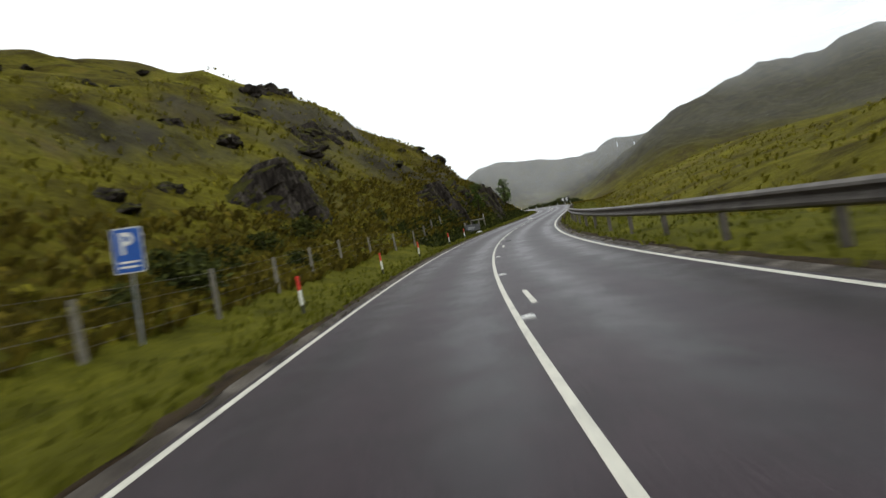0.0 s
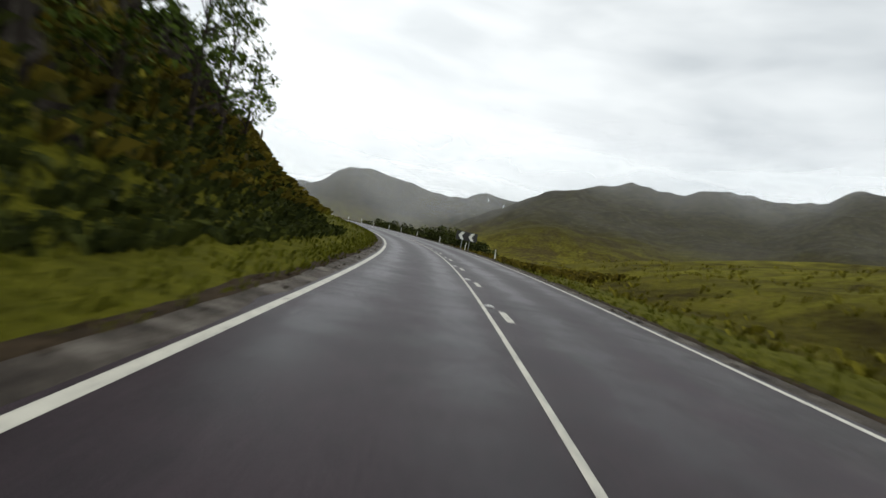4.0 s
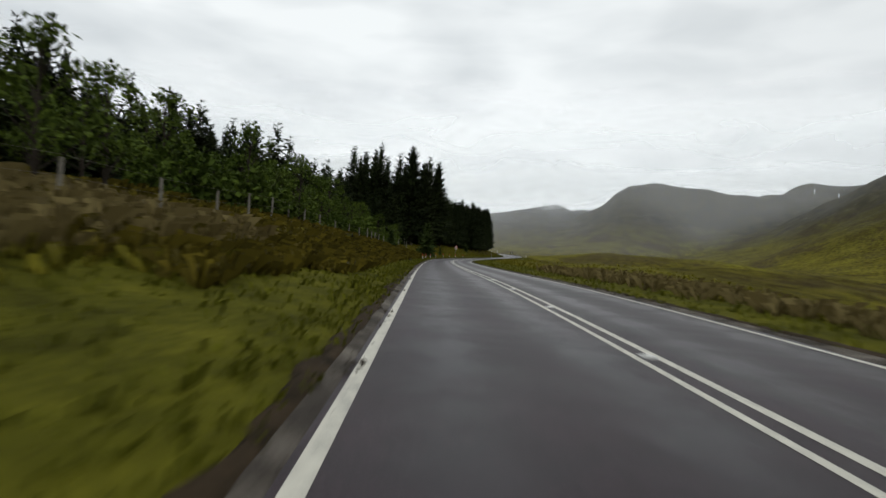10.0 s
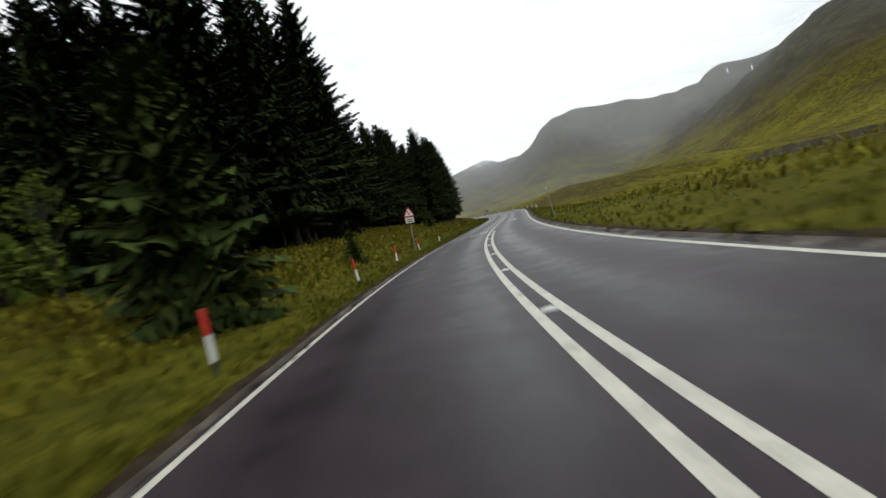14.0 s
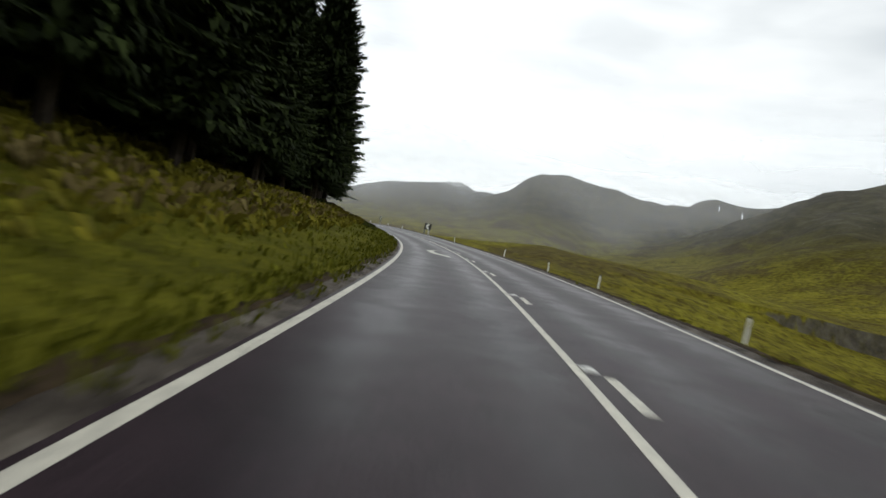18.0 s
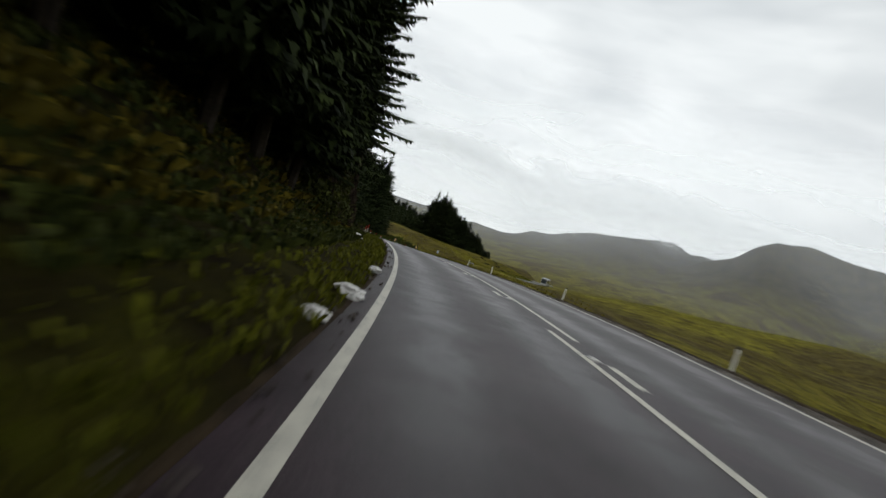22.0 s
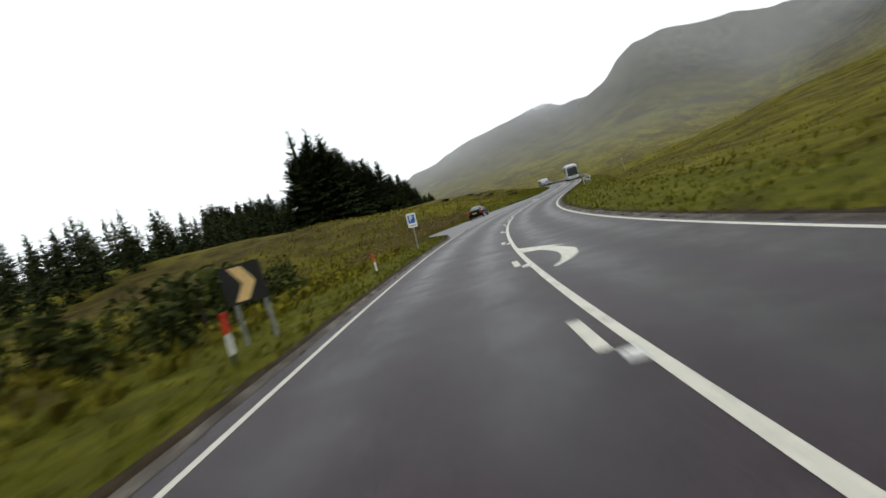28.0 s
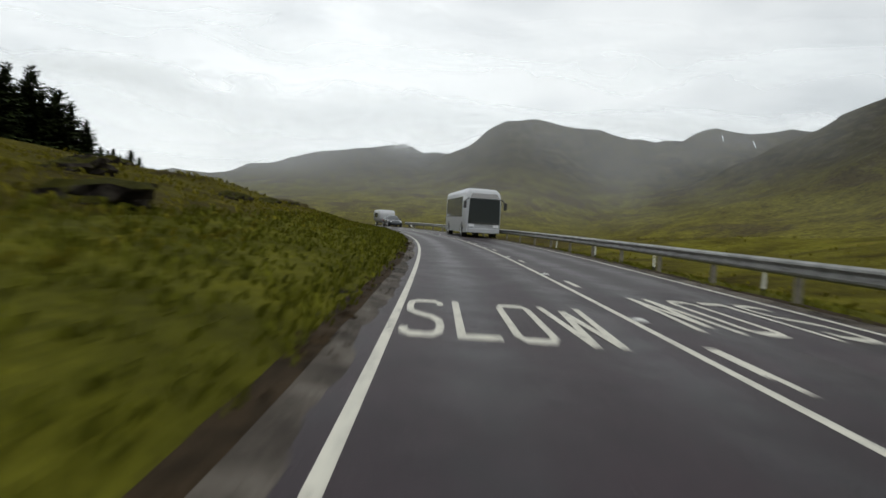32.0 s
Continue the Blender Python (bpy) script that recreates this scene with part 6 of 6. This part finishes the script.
tufts("bracken", "tangled brown and green bracken and heather on the bank", np.concatenate([
    spots(3600, -15, 110, 3.4, 10, True, 0.6, 1.2, 1.2), spots(900, 110, 175, 8, 24, True, 0.6, 1.2), spots(3200, 125, 205, 4.6, 12, True, 0.7, 1.3), spots(5200, 205, 284, 2.6, 16, True, 0.7, 1.4, 1.2), spots(3600, 212, 284, 1.5, 4.6, True, 0.5, 1.1), spots(800, 400, 455, 2.4, 4.5, True, 0.5, 1.0), spots(500, 455, 520, 2.4, 6, True, 0.5, 0.9),
    spots(500, 560, 620, 3.5, 20, True, 0.6, 1.0), spots(2500, 112, 175, 2.6, 9, False, 0.7, 1.4)]), M_FERN, 12, 0.42, 0.020, 3, 0.9)
tufts("dry_grass", "pale dry grass standing on the banks", np.concatenate([
    spots(1900, 172, 216, 4.2, 11, True, 0.8, 1.5), spots(250, 345, 400, 3.2, 5.5, True, 0.5, 0.8), spots(900, 175, 235, 2.0, 6, False, 0.6, 1.1), spots(500, 622, 660, 1.5, 7, True, 0.4, 0.8), spots(600, 640, 662, 1.8, 4.6, True, 0.5, 0.9)]),
    M_STRAW, 8, 0.55, 0.018, 4, 0.7)


# ---------------------------------------------------------------- vehicles
def make_glass(name, colour):
    m, t, b = material(name, 0.08)
    b.inputs["Base Color"].default_value = (*colour, 1)
    b.inputs["Specular IOR Level"].default_value = 0.7
    return m


M_CARBLACK = plain("black_car_paint", (0.004, 0.004, 0.005), 0.14, 0, 3, 0.2, 0.0, 0.18)
M_CARWHITE = plain("white_coach_paint", (0.36, 0.37, 0.385), 0.25, 0, 1.5, 0.08, 0.0)
M_CARGREY = plain("dark_grey_car_paint", (0.035, 0.04, 0.045), 0.2, 0, 3, 0.2, 0.0)
M_GLASS = make_glass("tinted_window_glass", (0.03, 0.036, 0.04))
M_TYRE = plain("tyre_rubber", (0.015, 0.015, 0.015), 0.85, 0, 20, 0.3, 0.2)
M_RIM = plain("alloy_rim", (0.42, 0.43, 0.44), 0.3, 0.8, 10, 0.15, 0.05)
M_TAIL = plain("tail_lamp_red", (0.35, 0.012, 0.010), 0.15, 0, 10, 0.2, 0.0)
M_LAMP = plain("headlamp_glass", (0.65, 0.66, 0.68), 0.1, 0, 10, 0.1, 0.0)
M_YELLOW = plain("yellow_plate", (0.62, 0.42, 0.03), 0.45, 0, 10, 0.1, 0.0)


def loft(rings, caps=True):
    bm = bmesh.new()
    rows = [[bm.verts.new(p) for p in ring] for ring in rings]
    n = len(rows[0])
    for a, b in zip(rows[:-1], rows[1:]):
        for i in range(n):
            bm.faces.new((a[i], a[(i + 1) % n], b[(i + 1) % n], b[i]))
    if caps:
        bm.faces.new(rows[0][::-1])
        bm.faces.new(rows[-1])
    bmesh.ops.recalc_face_normals(bm, faces=bm.faces)
    return bm


def smooth(ob, angle=40):
    me = ob.data
    me.polygons.foreach_set("use_smooth", [True] * len(me.polygons))
    me.set_sharp_from_angle(angle=math.radians(angle))
    return ob


def ring(y, w0, w1, w2, z0, z1, z2):
    """A cross section: sill, waist and top half-widths and heights."""
    return [(-w0, y, z0), (-w1, y, z0 + (z1 - z0) * 0.35), (-w1, y, z1), (-w2, y, z2 - 0.04), (-w2 * 0.8, y, z2), (w2 * 0.8, y, z2), (w2, y, z2 - 0.04), (w1, y, z1), (w1, y, z0 + (z1 - z0) * 0.35), (w0, y, z0)]


def wheel(e, x, y, r, w):
    bm = bmesh.new()
    bmesh.ops.create_cone(bm, cap_ends=True, segments=28, radius1=r, radius2=r, depth=w, matrix=pose(x, y, r, 0, 90, 0))
    bmesh.ops.bevel(bm, geom=[ed for ed in bm.edges if ed.calc_face_angle(0) > 1], offset=0.03, segments=2, affect="EDGES")
    tyre = part("wheel", bm, M_TYRE, e, "black rubber tyre")
    k = 1 if x > 0 else -1
    bm = bmesh.new()
    bmesh.ops.create_cone(bm, cap_ends=True, segments=24, radius1=r * 0.66, radius2=r * 0.6, depth=0.03, matrix=pose(x + k * (w / 2 + 0.008), y, r, 0, 90 * k, 0))
    part("rim", bm, M_RIM, tyre, "silver wheel rim")
    for a in range(9):
        t = a * 2 * math.pi / 9
        bm = bmesh.new()
        tube(bm, (x + k * (w / 2 + 0.028), y, r), (x + k * (w / 2 + 0.028), y + math.cos(t) * r * 0.58, r + math.sin(t) * r * 0.58), 0.024, 0.03, 6)
        part("spoke", bm, M_RIM, tyre)


def panel(name, pts, mat, parent, label=""):
    bm = bmesh.new()
    bm.faces.new([bm.verts.new(p) for p in pts])
    bm.normal_update()
    bm.faces.ensure_lookup_table()
    n = bm.faces[0].normal.copy()
    ret = bmesh.ops.extrude_face_region(bm, geom=list(bm.faces))
    for v in [v for v in ret["geom"] if isinstance(v, bmesh.types.BMVert)]:
        v.co += n * 0.006
    bmesh.ops.recalc_face_normals(bm, faces=bm.faces)
    return part(name, bm, mat, parent, label)


def rounded(ring_, times=2):
    """Corners of a closed outline cut round."""
    for _ in range(times):
        out = []
        for a, b in zip(ring_, ring_[1:] + ring_[:1]):
            a, b = np.array(a), np.array(b)
            out += [tuple(a * 0.78 + b * 0.22), tuple(a * 0.22 + b * 0.78)]
        ring_ = out
    return ring_


def flowing(rings, n=4):
    """More cross sections between those given, along smooth curves."""
    R = [np.array(r) for r in rings]
    out = []
    for i in range(len(R) - 1):
        p0, p1, p2, p3 = R[max(i - 1, 0)], R[i], R[i + 1], R[min(i + 2, len(R) - 1)]
        for k in range(n):
            u = k / n
            out.append(0.5 * (2 * p1 + (p2 - p0) * u + (2 * p0 - 5 * p1 + 4 * p2 - p3) * u * u + (3 * p1 - p0 - 3 * p2 + p3) * u ** 3))
    out.append(R[-1])
    return [rounded([tuple(v) for v in r]) for r in out]


ROOF = [(-1.80, 0.62, 0.98), (-1.62, 0.65, 1.05), (-1.22, 0.61, 1.27), (-0.85, 0.58, 1.385), (-0.35, 0.565, 1.43), (0.15, 0.565, 1.405), (0.45, 0.58, 1.31), (0.80, 0.63, 1.12), (1.12, 0.68, 0.93)]


def saloon(name, label, paint, plate):
    """A rounded family saloon about 4.3 m long, nose towards +y."""
    e = thing(name, label, "car")
    body = [ring(-2.16, 0.56, 0.62, 0.52, 0.40, 0.70, 0.86), ring(-2.08, 0.72, 0.78, 0.66, 0.28, 0.76, 0.97), ring(-1.75, 0.78, 0.84, 0.73, 0.22, 0.80, 1.01), ring(-1.2, 0.80, 0.87, 0.78, 0.19, 0.82, 0.99), ring(-0.4, 0.80, 0.87, 0.79, 0.18, 0.82, 0.96),
            ring(0.6, 0.80, 0.87, 0.79, 0.18, 0.80, 0.94), ring(1.2, 0.79, 0.86, 0.76, 0.19, 0.77, 0.91), ring(1.75, 0.76, 0.82, 0.68, 0.22, 0.70, 0.82), ring(2.05, 0.66, 0.73, 0.58, 0.27, 0.60, 0.70), ring(2.17, 0.50, 0.56, 0.44, 0.34, 0.52, 0.58)]
    smooth(part("body", loft(flowing(body)), paint, e, "glossy painted body"), 60)
    cabin = [[(-0.77, y, 0.86), (-w - 0.03, y, z - 0.16), (-w * 0.84, y, z), (w * 0.84, y, z), (w + 0.03, y, z - 0.16), (0.77, y, 0.86)] for y, w, z in ROOF]
    smooth(part("cabin", loft(flowing(cabin)), paint, e, "rounded cabin roof"), 60)
    ys, ws, zs = zip(*ROOF)
    for k in (-1, 1):
        def side_pt(y, f):
            w, z = np.interp(y, ys, ws), np.interp(y, ys, zs) - 0.12
            return (k * (0.775 * (1 - f) + (w + 0.01) * f + 0.006), y, 0.955 * (1 - f) + z * f)
        panel("side_window", [side_pt(-1.28, 0.10), side_pt(-0.98, 0.04), side_pt(-0.30, 0.04), side_pt(-0.36, 0.86), side_pt(-0.80, 0.84), side_pt(-1.12, 0.62)][::k], M_GLASS, e, "dark side window")
        panel("side_window", [side_pt(-0.22, 0.04), side_pt(0.86, 0.04), side_pt(0.52, 0.66), side_pt(0.30, 0.86), side_pt(-0.28, 0.86)][::k], M_GLASS, e, "dark side window")
        for y in (-0.98, -0.26, 0.92):
            bm = bmesh.new()
            box(bm, k * 0.868 - 0.004, k * 0.868 + 0.004, y - 0.006, y + 0.006, 0.36, 0.86)
            part("door_gap", bm, M_BLACK, e)
        for y in (-0.82, 0.02):
            bm = bmesh.new()
            box(bm, k * 0.868 - 0.015, k * 0.868 + 0.015, y - 0.08, y + 0.08, 0.74, 0.775, 0.01)
            part("door_handle", bm, paint, e)
        bm = bmesh.new()
        box(bm, k * 0.868 - 0.012, k * 0.868 + 0.012, -0.96, 0.9, 0.50, 0.56, 0.01)
        part("rubbing_strip", bm, M_BLACK, e)
        bm = bmesh.new()
        box(bm, k * 0.88 - 0.09, k * 0.88 + 0.09, 0.62, 0.76, 0.92, 1.06, 0.045)
        part("mirror", bm, paint, e)
        lamp = [[(k * x, y, z) for x, y, z in pts] for pts in ([(0.58, -2.19, 0.62), (0.80, -2.13, 0.61), (0.78, -2.12, 0.87), (0.60, -2.175, 0.88)], [(0.58, -1.95, 0.62), (0.862, -1.93, 0.64), (0.845, -1.93, 0.88), (0.60, -1.95, 0.90)])]
        part("tail_lamp", loft(lamp), M_TAIL, e, "red tail lamp")
        bm = bmesh.new()
        box(bm, k * 0.56 - 0.13, k * 0.56 + 0.13, 1.92, 2.10, 0.57, 0.69, 0.04)
        part("headlamp", bm, M_LAMP, e, "clear headlamp")
        for y in (-1.34, 1.34):
            wheel(e, k * 0.775, y, 0.29, 0.19)
            bm = bmesh.new()
            tube(bm, (k * 0.70, y, 0.30), (k * 0.866, y, 0.30), 0.335, 0.335, 26)
            part("wheel_arch", bm, M_BLACK, e)
    panel("rear_window", [(-0.54, -1.72, 1.03), (0.54, -1.72, 1.03), (0.50, -1.25, 1.275), (0.44, -1.0, 1.36), (-0.44, -1.0, 1.36), (-0.50, -1.25, 1.275)], M_GLASS, e, "dark rear window")
    panel("windscreen", [(0.62, 1.06, 0.98), (-0.62, 1.06, 0.98), (-0.50, 0.42, 1.335), (0.50, 0.42, 1.335)], M_GLASS, e, "dark windscreen")
    bm = bmesh.new()
    box(bm, -0.60, 0.60, -2.13, -2.0, 0.985, 1.02, 0.012)
    part("boot_lip", bm, paint, e)
    bm = bmesh.new()
    box(bm, -0.26, 0.26, -2.19, -2.165, 0.60, 0.71, 0.005)
    pl = part("number_plate", bm, M_YELLOW if plate else M_WHITE, e, "plain plate")
    bm = bmesh.new()
    box(bm, -0.2, 0.2, -2.197, -2.191, 0.635, 0.675)
    part("text_bar", bm, M_BLACK, pl)
    for name_, y0, y1, z0, z1, w in (("rear_bumper", -2.21, -2.0, 0.34, 0.53, 0.72), ("front_bumper", 2.02, 2.19, 0.30, 0.48, 0.62)):
        bm = bmesh.new()
        box(bm, -w, w, y0, y1, z0, z1, 0.06)
        part(name_, bm, paint, e)
    return e


def rest_on_road(e, s, d, turn):
    a = heading(s) + turn
    p = at(s, d)
    g = np.interp(s, SG, _g)
    e.matrix_basis = pose(p.x, p.y, p.z, math.degrees(math.atan(g)) * (1 if abs(turn) < 90 else -1), 0, a)


parked = saloon("parked_car", "black saloon car parked in the lay-by, wet", M_CARBLACK, True)
rest_on_road(parked, 652.75, -7.5, 1)
parked.location.z -= LAY_FALL * (7.5 - float(width_l(652.75)))
parked.scale.z = 0.95
oncoming = saloon("oncoming_car", "dark grey car coming round the bend", M_CARGREY, False)
rest_on_road(oncoming, 751, 2.9, 174)


def caravan():
    """A white touring caravan, nose towards +y."""
    e = thing("caravan", "white touring caravan towed behind a dark grey car", "caravan")
    def sec(y, z0, z1, w=1.05):
        return [(-w, y, z0), (-w, y, z1 - 0.2), (-w * 0.85, y, z1), (w * 0.85, y, z1), (w, y, z1 - 0.2), (w, y, z0)]
    smooth(part("body", loft(flowing([sec(-2.3, 0.75, 2.2, 0.98), sec(-2.0, 0.45, 2.5), sec(0, 0.42, 2.55), sec(1.8, 0.45, 2.5), sec(2.3, 0.8, 1.9, 0.98)])), M_CARWHITE, e, "white moulded body"), 50)
    panel("front_window", [(0.85, 2.27, 1.35), (-0.85, 2.27, 1.35), (-0.8, 2.08, 2.05), (0.8, 2.08, 2.05)], M_GLASS, e, "dark front window")
    for k in (-1, 1):
        wheel(e, k * 0.92, -0.2, 0.3, 0.17)
        panel("side_window", [(k * 1.06, -1.4, 1.3), (k * 1.06, 0.9, 1.3), (k * 1.06, 0.9, 1.95), (k * 1.06, -1.4, 1.95)][::k], M_GLASS, e, "dark side window")
    bm = bmesh.new()
    tube(bm, (0, 2.2, 0.5), (0, 3.3, 0.45), 0.05, 0.04, 8)
    part("drawbar", bm, M_BLACK, e)
    return e


trailer = caravan()
rest_on_road(trailer, 757.5, 4.0, 172)
trailer.scale.z = 0.84


def coach():
    """A white touring coach, nose towards +y."""
    e = thing("coach", "white touring coach with a dark tinted windscreen on the wet road", "coach")
    L, W, H = 10.0, 1.24, 3.45
    def sec(y, w, z0, z1):
        return [(-w, y, z0), (-w, y, z1 - 0.42), (-w * 0.95, y, z1 - 0.18), (-w * 0.76, y, z1), (w * 0.76, y, z1), (w * 0.95, y, z1 - 0.18), (w, y, z1 - 0.42), (w, y, z0)]
    smooth(part("body", loft([sec(-L / 2, W * 0.96, 0.4, H - 0.15), sec(-L / 2 + 0.4, W, 0.32, H), sec(L / 2 - 1.3, W, 0.32, H), sec(L / 2 - 0.7, W * 0.99, 0.32, H - 0.08), sec(L / 2 - 0.3, W * 0.97, 0.33, H - 0.32), sec(L / 2 - 0.05, W * 0.93, 0.36, H - 0.72)]), M_CARWHITE, e, "white painted body"), 40)
    bm = bmesh.new()
    box(bm, -0.8, 0.8, 0.6, 2.6, H - 0.05, H + 0.09, 0.06)
    part("roof_unit", bm, M_CARWHITE, e)
    panel("windscreen", [(1.12, L / 2 - 0.02, 0.98), (-1.12, L / 2 - 0.02, 0.98), (-1.05, L / 2 - 0.025, 2.70), (1.05, L / 2 - 0.025, 2.70)], M_GLASS, e, "tall dark windscreen")
    panel("destination_glass", [(1.02, L / 2 - 0.02, 2.73), (-1.02, L / 2 - 0.02, 2.73), (-0.88, L / 2 - 0.235, 3.08), (0.88, L / 2 - 0.235, 3.08)], M_GLASS, e, "dark destination glass")
    for k in (-1, 1):
        for i in range(5):
            y0 = -L / 2 + 0.7 + i * 1.5
            panel("side_window", [(k * (W + 0.004), y0, 1.42), (k * (W + 0.004), y0 + 1.46, 1.42), (k * (W + 0.002), y0 + 1.46, 2.86), (k * (W + 0.002), y0, 2.86)][::k], M_GLASS, e, "dark tinted side window")
        for y in (-3.0, 3.2):
            wheel(e, k * 1.08, y, 0.48, 0.28)
            bm = bmesh.new()
            tube(bm, (k * 0.9, y, 0.5), (k * 1.247, y, 0.5), 0.56, 0.56, 22)
            part("wheel_arch", bm, M_BLACK, e)
        bm = bmesh.new()
        box(bm, k * 0.85 - 0.2, k * 0.85 + 0.2, L / 2 - 0.14, L / 2 + 0.02, 0.72, 0.92, 0.04)
        part("headlamp", bm, M_LAMP, e, "clear headlamp")
        bm = bmesh.new()
        tube(bm, (k * 1.1, L / 2 - 0.2, 2.75), (k * 1.42, L / 2 + 0.12, 2.5), 0.035, 0.03, 6)
        arm = part("mirror", bm, M_BLACK, e, "black mirror on an arm")
        bm = bmesh.new()
        box(bm, k * 1.42 - 0.1, k * 1.42 + 0.1, L / 2 + 0.06, L / 2 + 0.2, 2.0, 2.5, 0.04)
        part("mirror_head", bm, M_BLACK, arm)
    bm = bmesh.new()
    box(bm, -1.1, 1.1, L / 2 - 0.2, L / 2 + 0.07, 0.34, 0.66, 0.06)
    part("bumper", bm, M_CARWHITE, e)
    bm = bmesh.new()
    box(bm, -0.9, 0.9, L / 2 - 0.03, L / 2 + 0.03, 0.98, 1.08, 0.01)
    part("wiper_panel", bm, M_BLACK, e)
    return e


rest_on_road(coach(), 722.6, 2.85, 177)


# ---------------------------------------------------------------- old snow in the high gullies
M_SNOW = plain("old_snow", (0.78, 0.80, 0.82), 0.9, 0, 0.2, 0.1, 0.2)


def snow_streak(bearing, rise, wide, tall, seed):
    """A narrow tongue of snow lying on the far slope, at a bearing and a height in degrees from the glen's middle."""
    r = np.arange(700, 2140, 6.0)
    a = math.radians(bearing)
    z = land(CENTRE[0] - r * math.sin(a), CENTRE[1] + r * math.cos(a))[0]
    hit = np.where(z / r > math.tan(math.radians(rise)))[0]
    if not len(hit):
        return
    r0 = r[hit[0]]
    rows, verts = 9, []
    for k in range(rows):
        for m in (-1, 1):
            q = r0 + (k / (rows - 1) - 0.5) * tall
            x = m * wide * (0.35 + 0.65 * math.sin(math.pi * (k + 0.5) / rows)) + wide * noise.noise((k * 0.8, seed, 0))
            px, py = CENTRE[0] - q * math.sin(a) + x * math.cos(a), CENTRE[1] + q * math.cos(a) + x * math.sin(a)
            verts.append((px, py, land_z(px, py) + 0.5))
    faces = [(2 * k, 2 * k + 1, 2 * k + 3, 2 * k + 2) for k in range(rows - 1)]
    tagged(raw("snow_patch", verts, faces, M_SNOW, None, True), "old white snow lying in a high gully", "snow", "snow patches")


for args in ((-19.3, 7.0, 0.7, 26, 1), (-21.0, 6.6, 0.8, 34, 2)):
    snow_streak(*args)


# ---------------------------------------------------------------- mist, low cloud and painted distance haze before the hills
SLANT = 1.6  # the banks lean back as they rise, open to the light from above


def make_mist_haze(name, radius, low, high, foot_deg, top_deg, seed):
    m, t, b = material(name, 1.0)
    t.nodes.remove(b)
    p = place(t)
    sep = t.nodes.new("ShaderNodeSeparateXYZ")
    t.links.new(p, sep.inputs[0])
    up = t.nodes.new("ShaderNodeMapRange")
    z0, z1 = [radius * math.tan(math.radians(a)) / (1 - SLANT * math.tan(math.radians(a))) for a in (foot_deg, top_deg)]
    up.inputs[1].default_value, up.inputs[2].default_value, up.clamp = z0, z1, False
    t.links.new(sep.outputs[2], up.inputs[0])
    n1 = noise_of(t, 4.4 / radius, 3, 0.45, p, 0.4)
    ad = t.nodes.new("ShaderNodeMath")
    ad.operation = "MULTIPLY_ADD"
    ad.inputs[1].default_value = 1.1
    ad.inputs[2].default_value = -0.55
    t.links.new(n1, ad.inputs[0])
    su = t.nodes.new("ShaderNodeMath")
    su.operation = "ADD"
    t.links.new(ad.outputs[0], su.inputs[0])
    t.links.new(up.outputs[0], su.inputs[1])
    # alpha whitens the hills behind: low stands in for distance haze, high for cloud
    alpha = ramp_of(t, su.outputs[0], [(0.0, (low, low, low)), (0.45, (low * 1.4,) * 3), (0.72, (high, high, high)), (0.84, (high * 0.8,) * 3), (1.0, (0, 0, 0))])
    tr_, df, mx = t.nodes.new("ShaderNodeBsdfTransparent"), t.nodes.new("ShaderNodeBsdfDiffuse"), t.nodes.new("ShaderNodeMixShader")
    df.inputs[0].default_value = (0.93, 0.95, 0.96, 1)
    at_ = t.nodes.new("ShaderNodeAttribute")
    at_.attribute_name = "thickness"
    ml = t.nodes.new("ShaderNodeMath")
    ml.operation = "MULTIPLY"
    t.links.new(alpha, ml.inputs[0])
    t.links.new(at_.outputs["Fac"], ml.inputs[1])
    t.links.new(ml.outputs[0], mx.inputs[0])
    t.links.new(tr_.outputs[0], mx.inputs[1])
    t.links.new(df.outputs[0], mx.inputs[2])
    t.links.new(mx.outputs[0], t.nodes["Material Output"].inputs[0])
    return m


def mist_haze_bank(radius, low, high, foot_deg, top_deg, seed):
    mat = make_mist_haze("hill_mist_haze", radius, low, high, foot_deg, top_deg, seed)
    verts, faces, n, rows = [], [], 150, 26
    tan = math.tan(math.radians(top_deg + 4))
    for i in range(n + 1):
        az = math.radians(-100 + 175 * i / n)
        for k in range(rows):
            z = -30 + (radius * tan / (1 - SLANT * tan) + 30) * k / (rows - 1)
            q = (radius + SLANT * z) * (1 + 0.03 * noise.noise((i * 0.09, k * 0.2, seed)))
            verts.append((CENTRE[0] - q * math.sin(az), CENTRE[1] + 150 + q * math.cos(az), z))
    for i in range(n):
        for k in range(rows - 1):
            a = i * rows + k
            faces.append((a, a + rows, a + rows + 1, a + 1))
    ob = raw("mist_haze_bank", verts, faces, mat, None, True)
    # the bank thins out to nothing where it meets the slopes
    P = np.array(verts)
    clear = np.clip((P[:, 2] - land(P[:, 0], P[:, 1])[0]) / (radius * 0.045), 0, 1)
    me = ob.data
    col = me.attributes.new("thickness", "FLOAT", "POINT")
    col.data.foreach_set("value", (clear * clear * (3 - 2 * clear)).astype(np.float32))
    return tagged(ob, "translucent shells of mist and low cloud that also paint distance haze on the hills", "mist", kind="stuff")


mist_haze_bank(600, 0.025, 0.08, 4, 18, 1)
mist_haze_bank(900, 0.06, 0.24, 5.8, 16, 2)
mist_haze_bank(1150, 0.085, 0.38, 6.2, 14.5, 3)
mist_haze_bank(1450, 0.17, 0.94, 3.8, 10.0, 4)
mist_haze_bank(1960, 0.30, 0.84, 1.8, 9.2, 5)
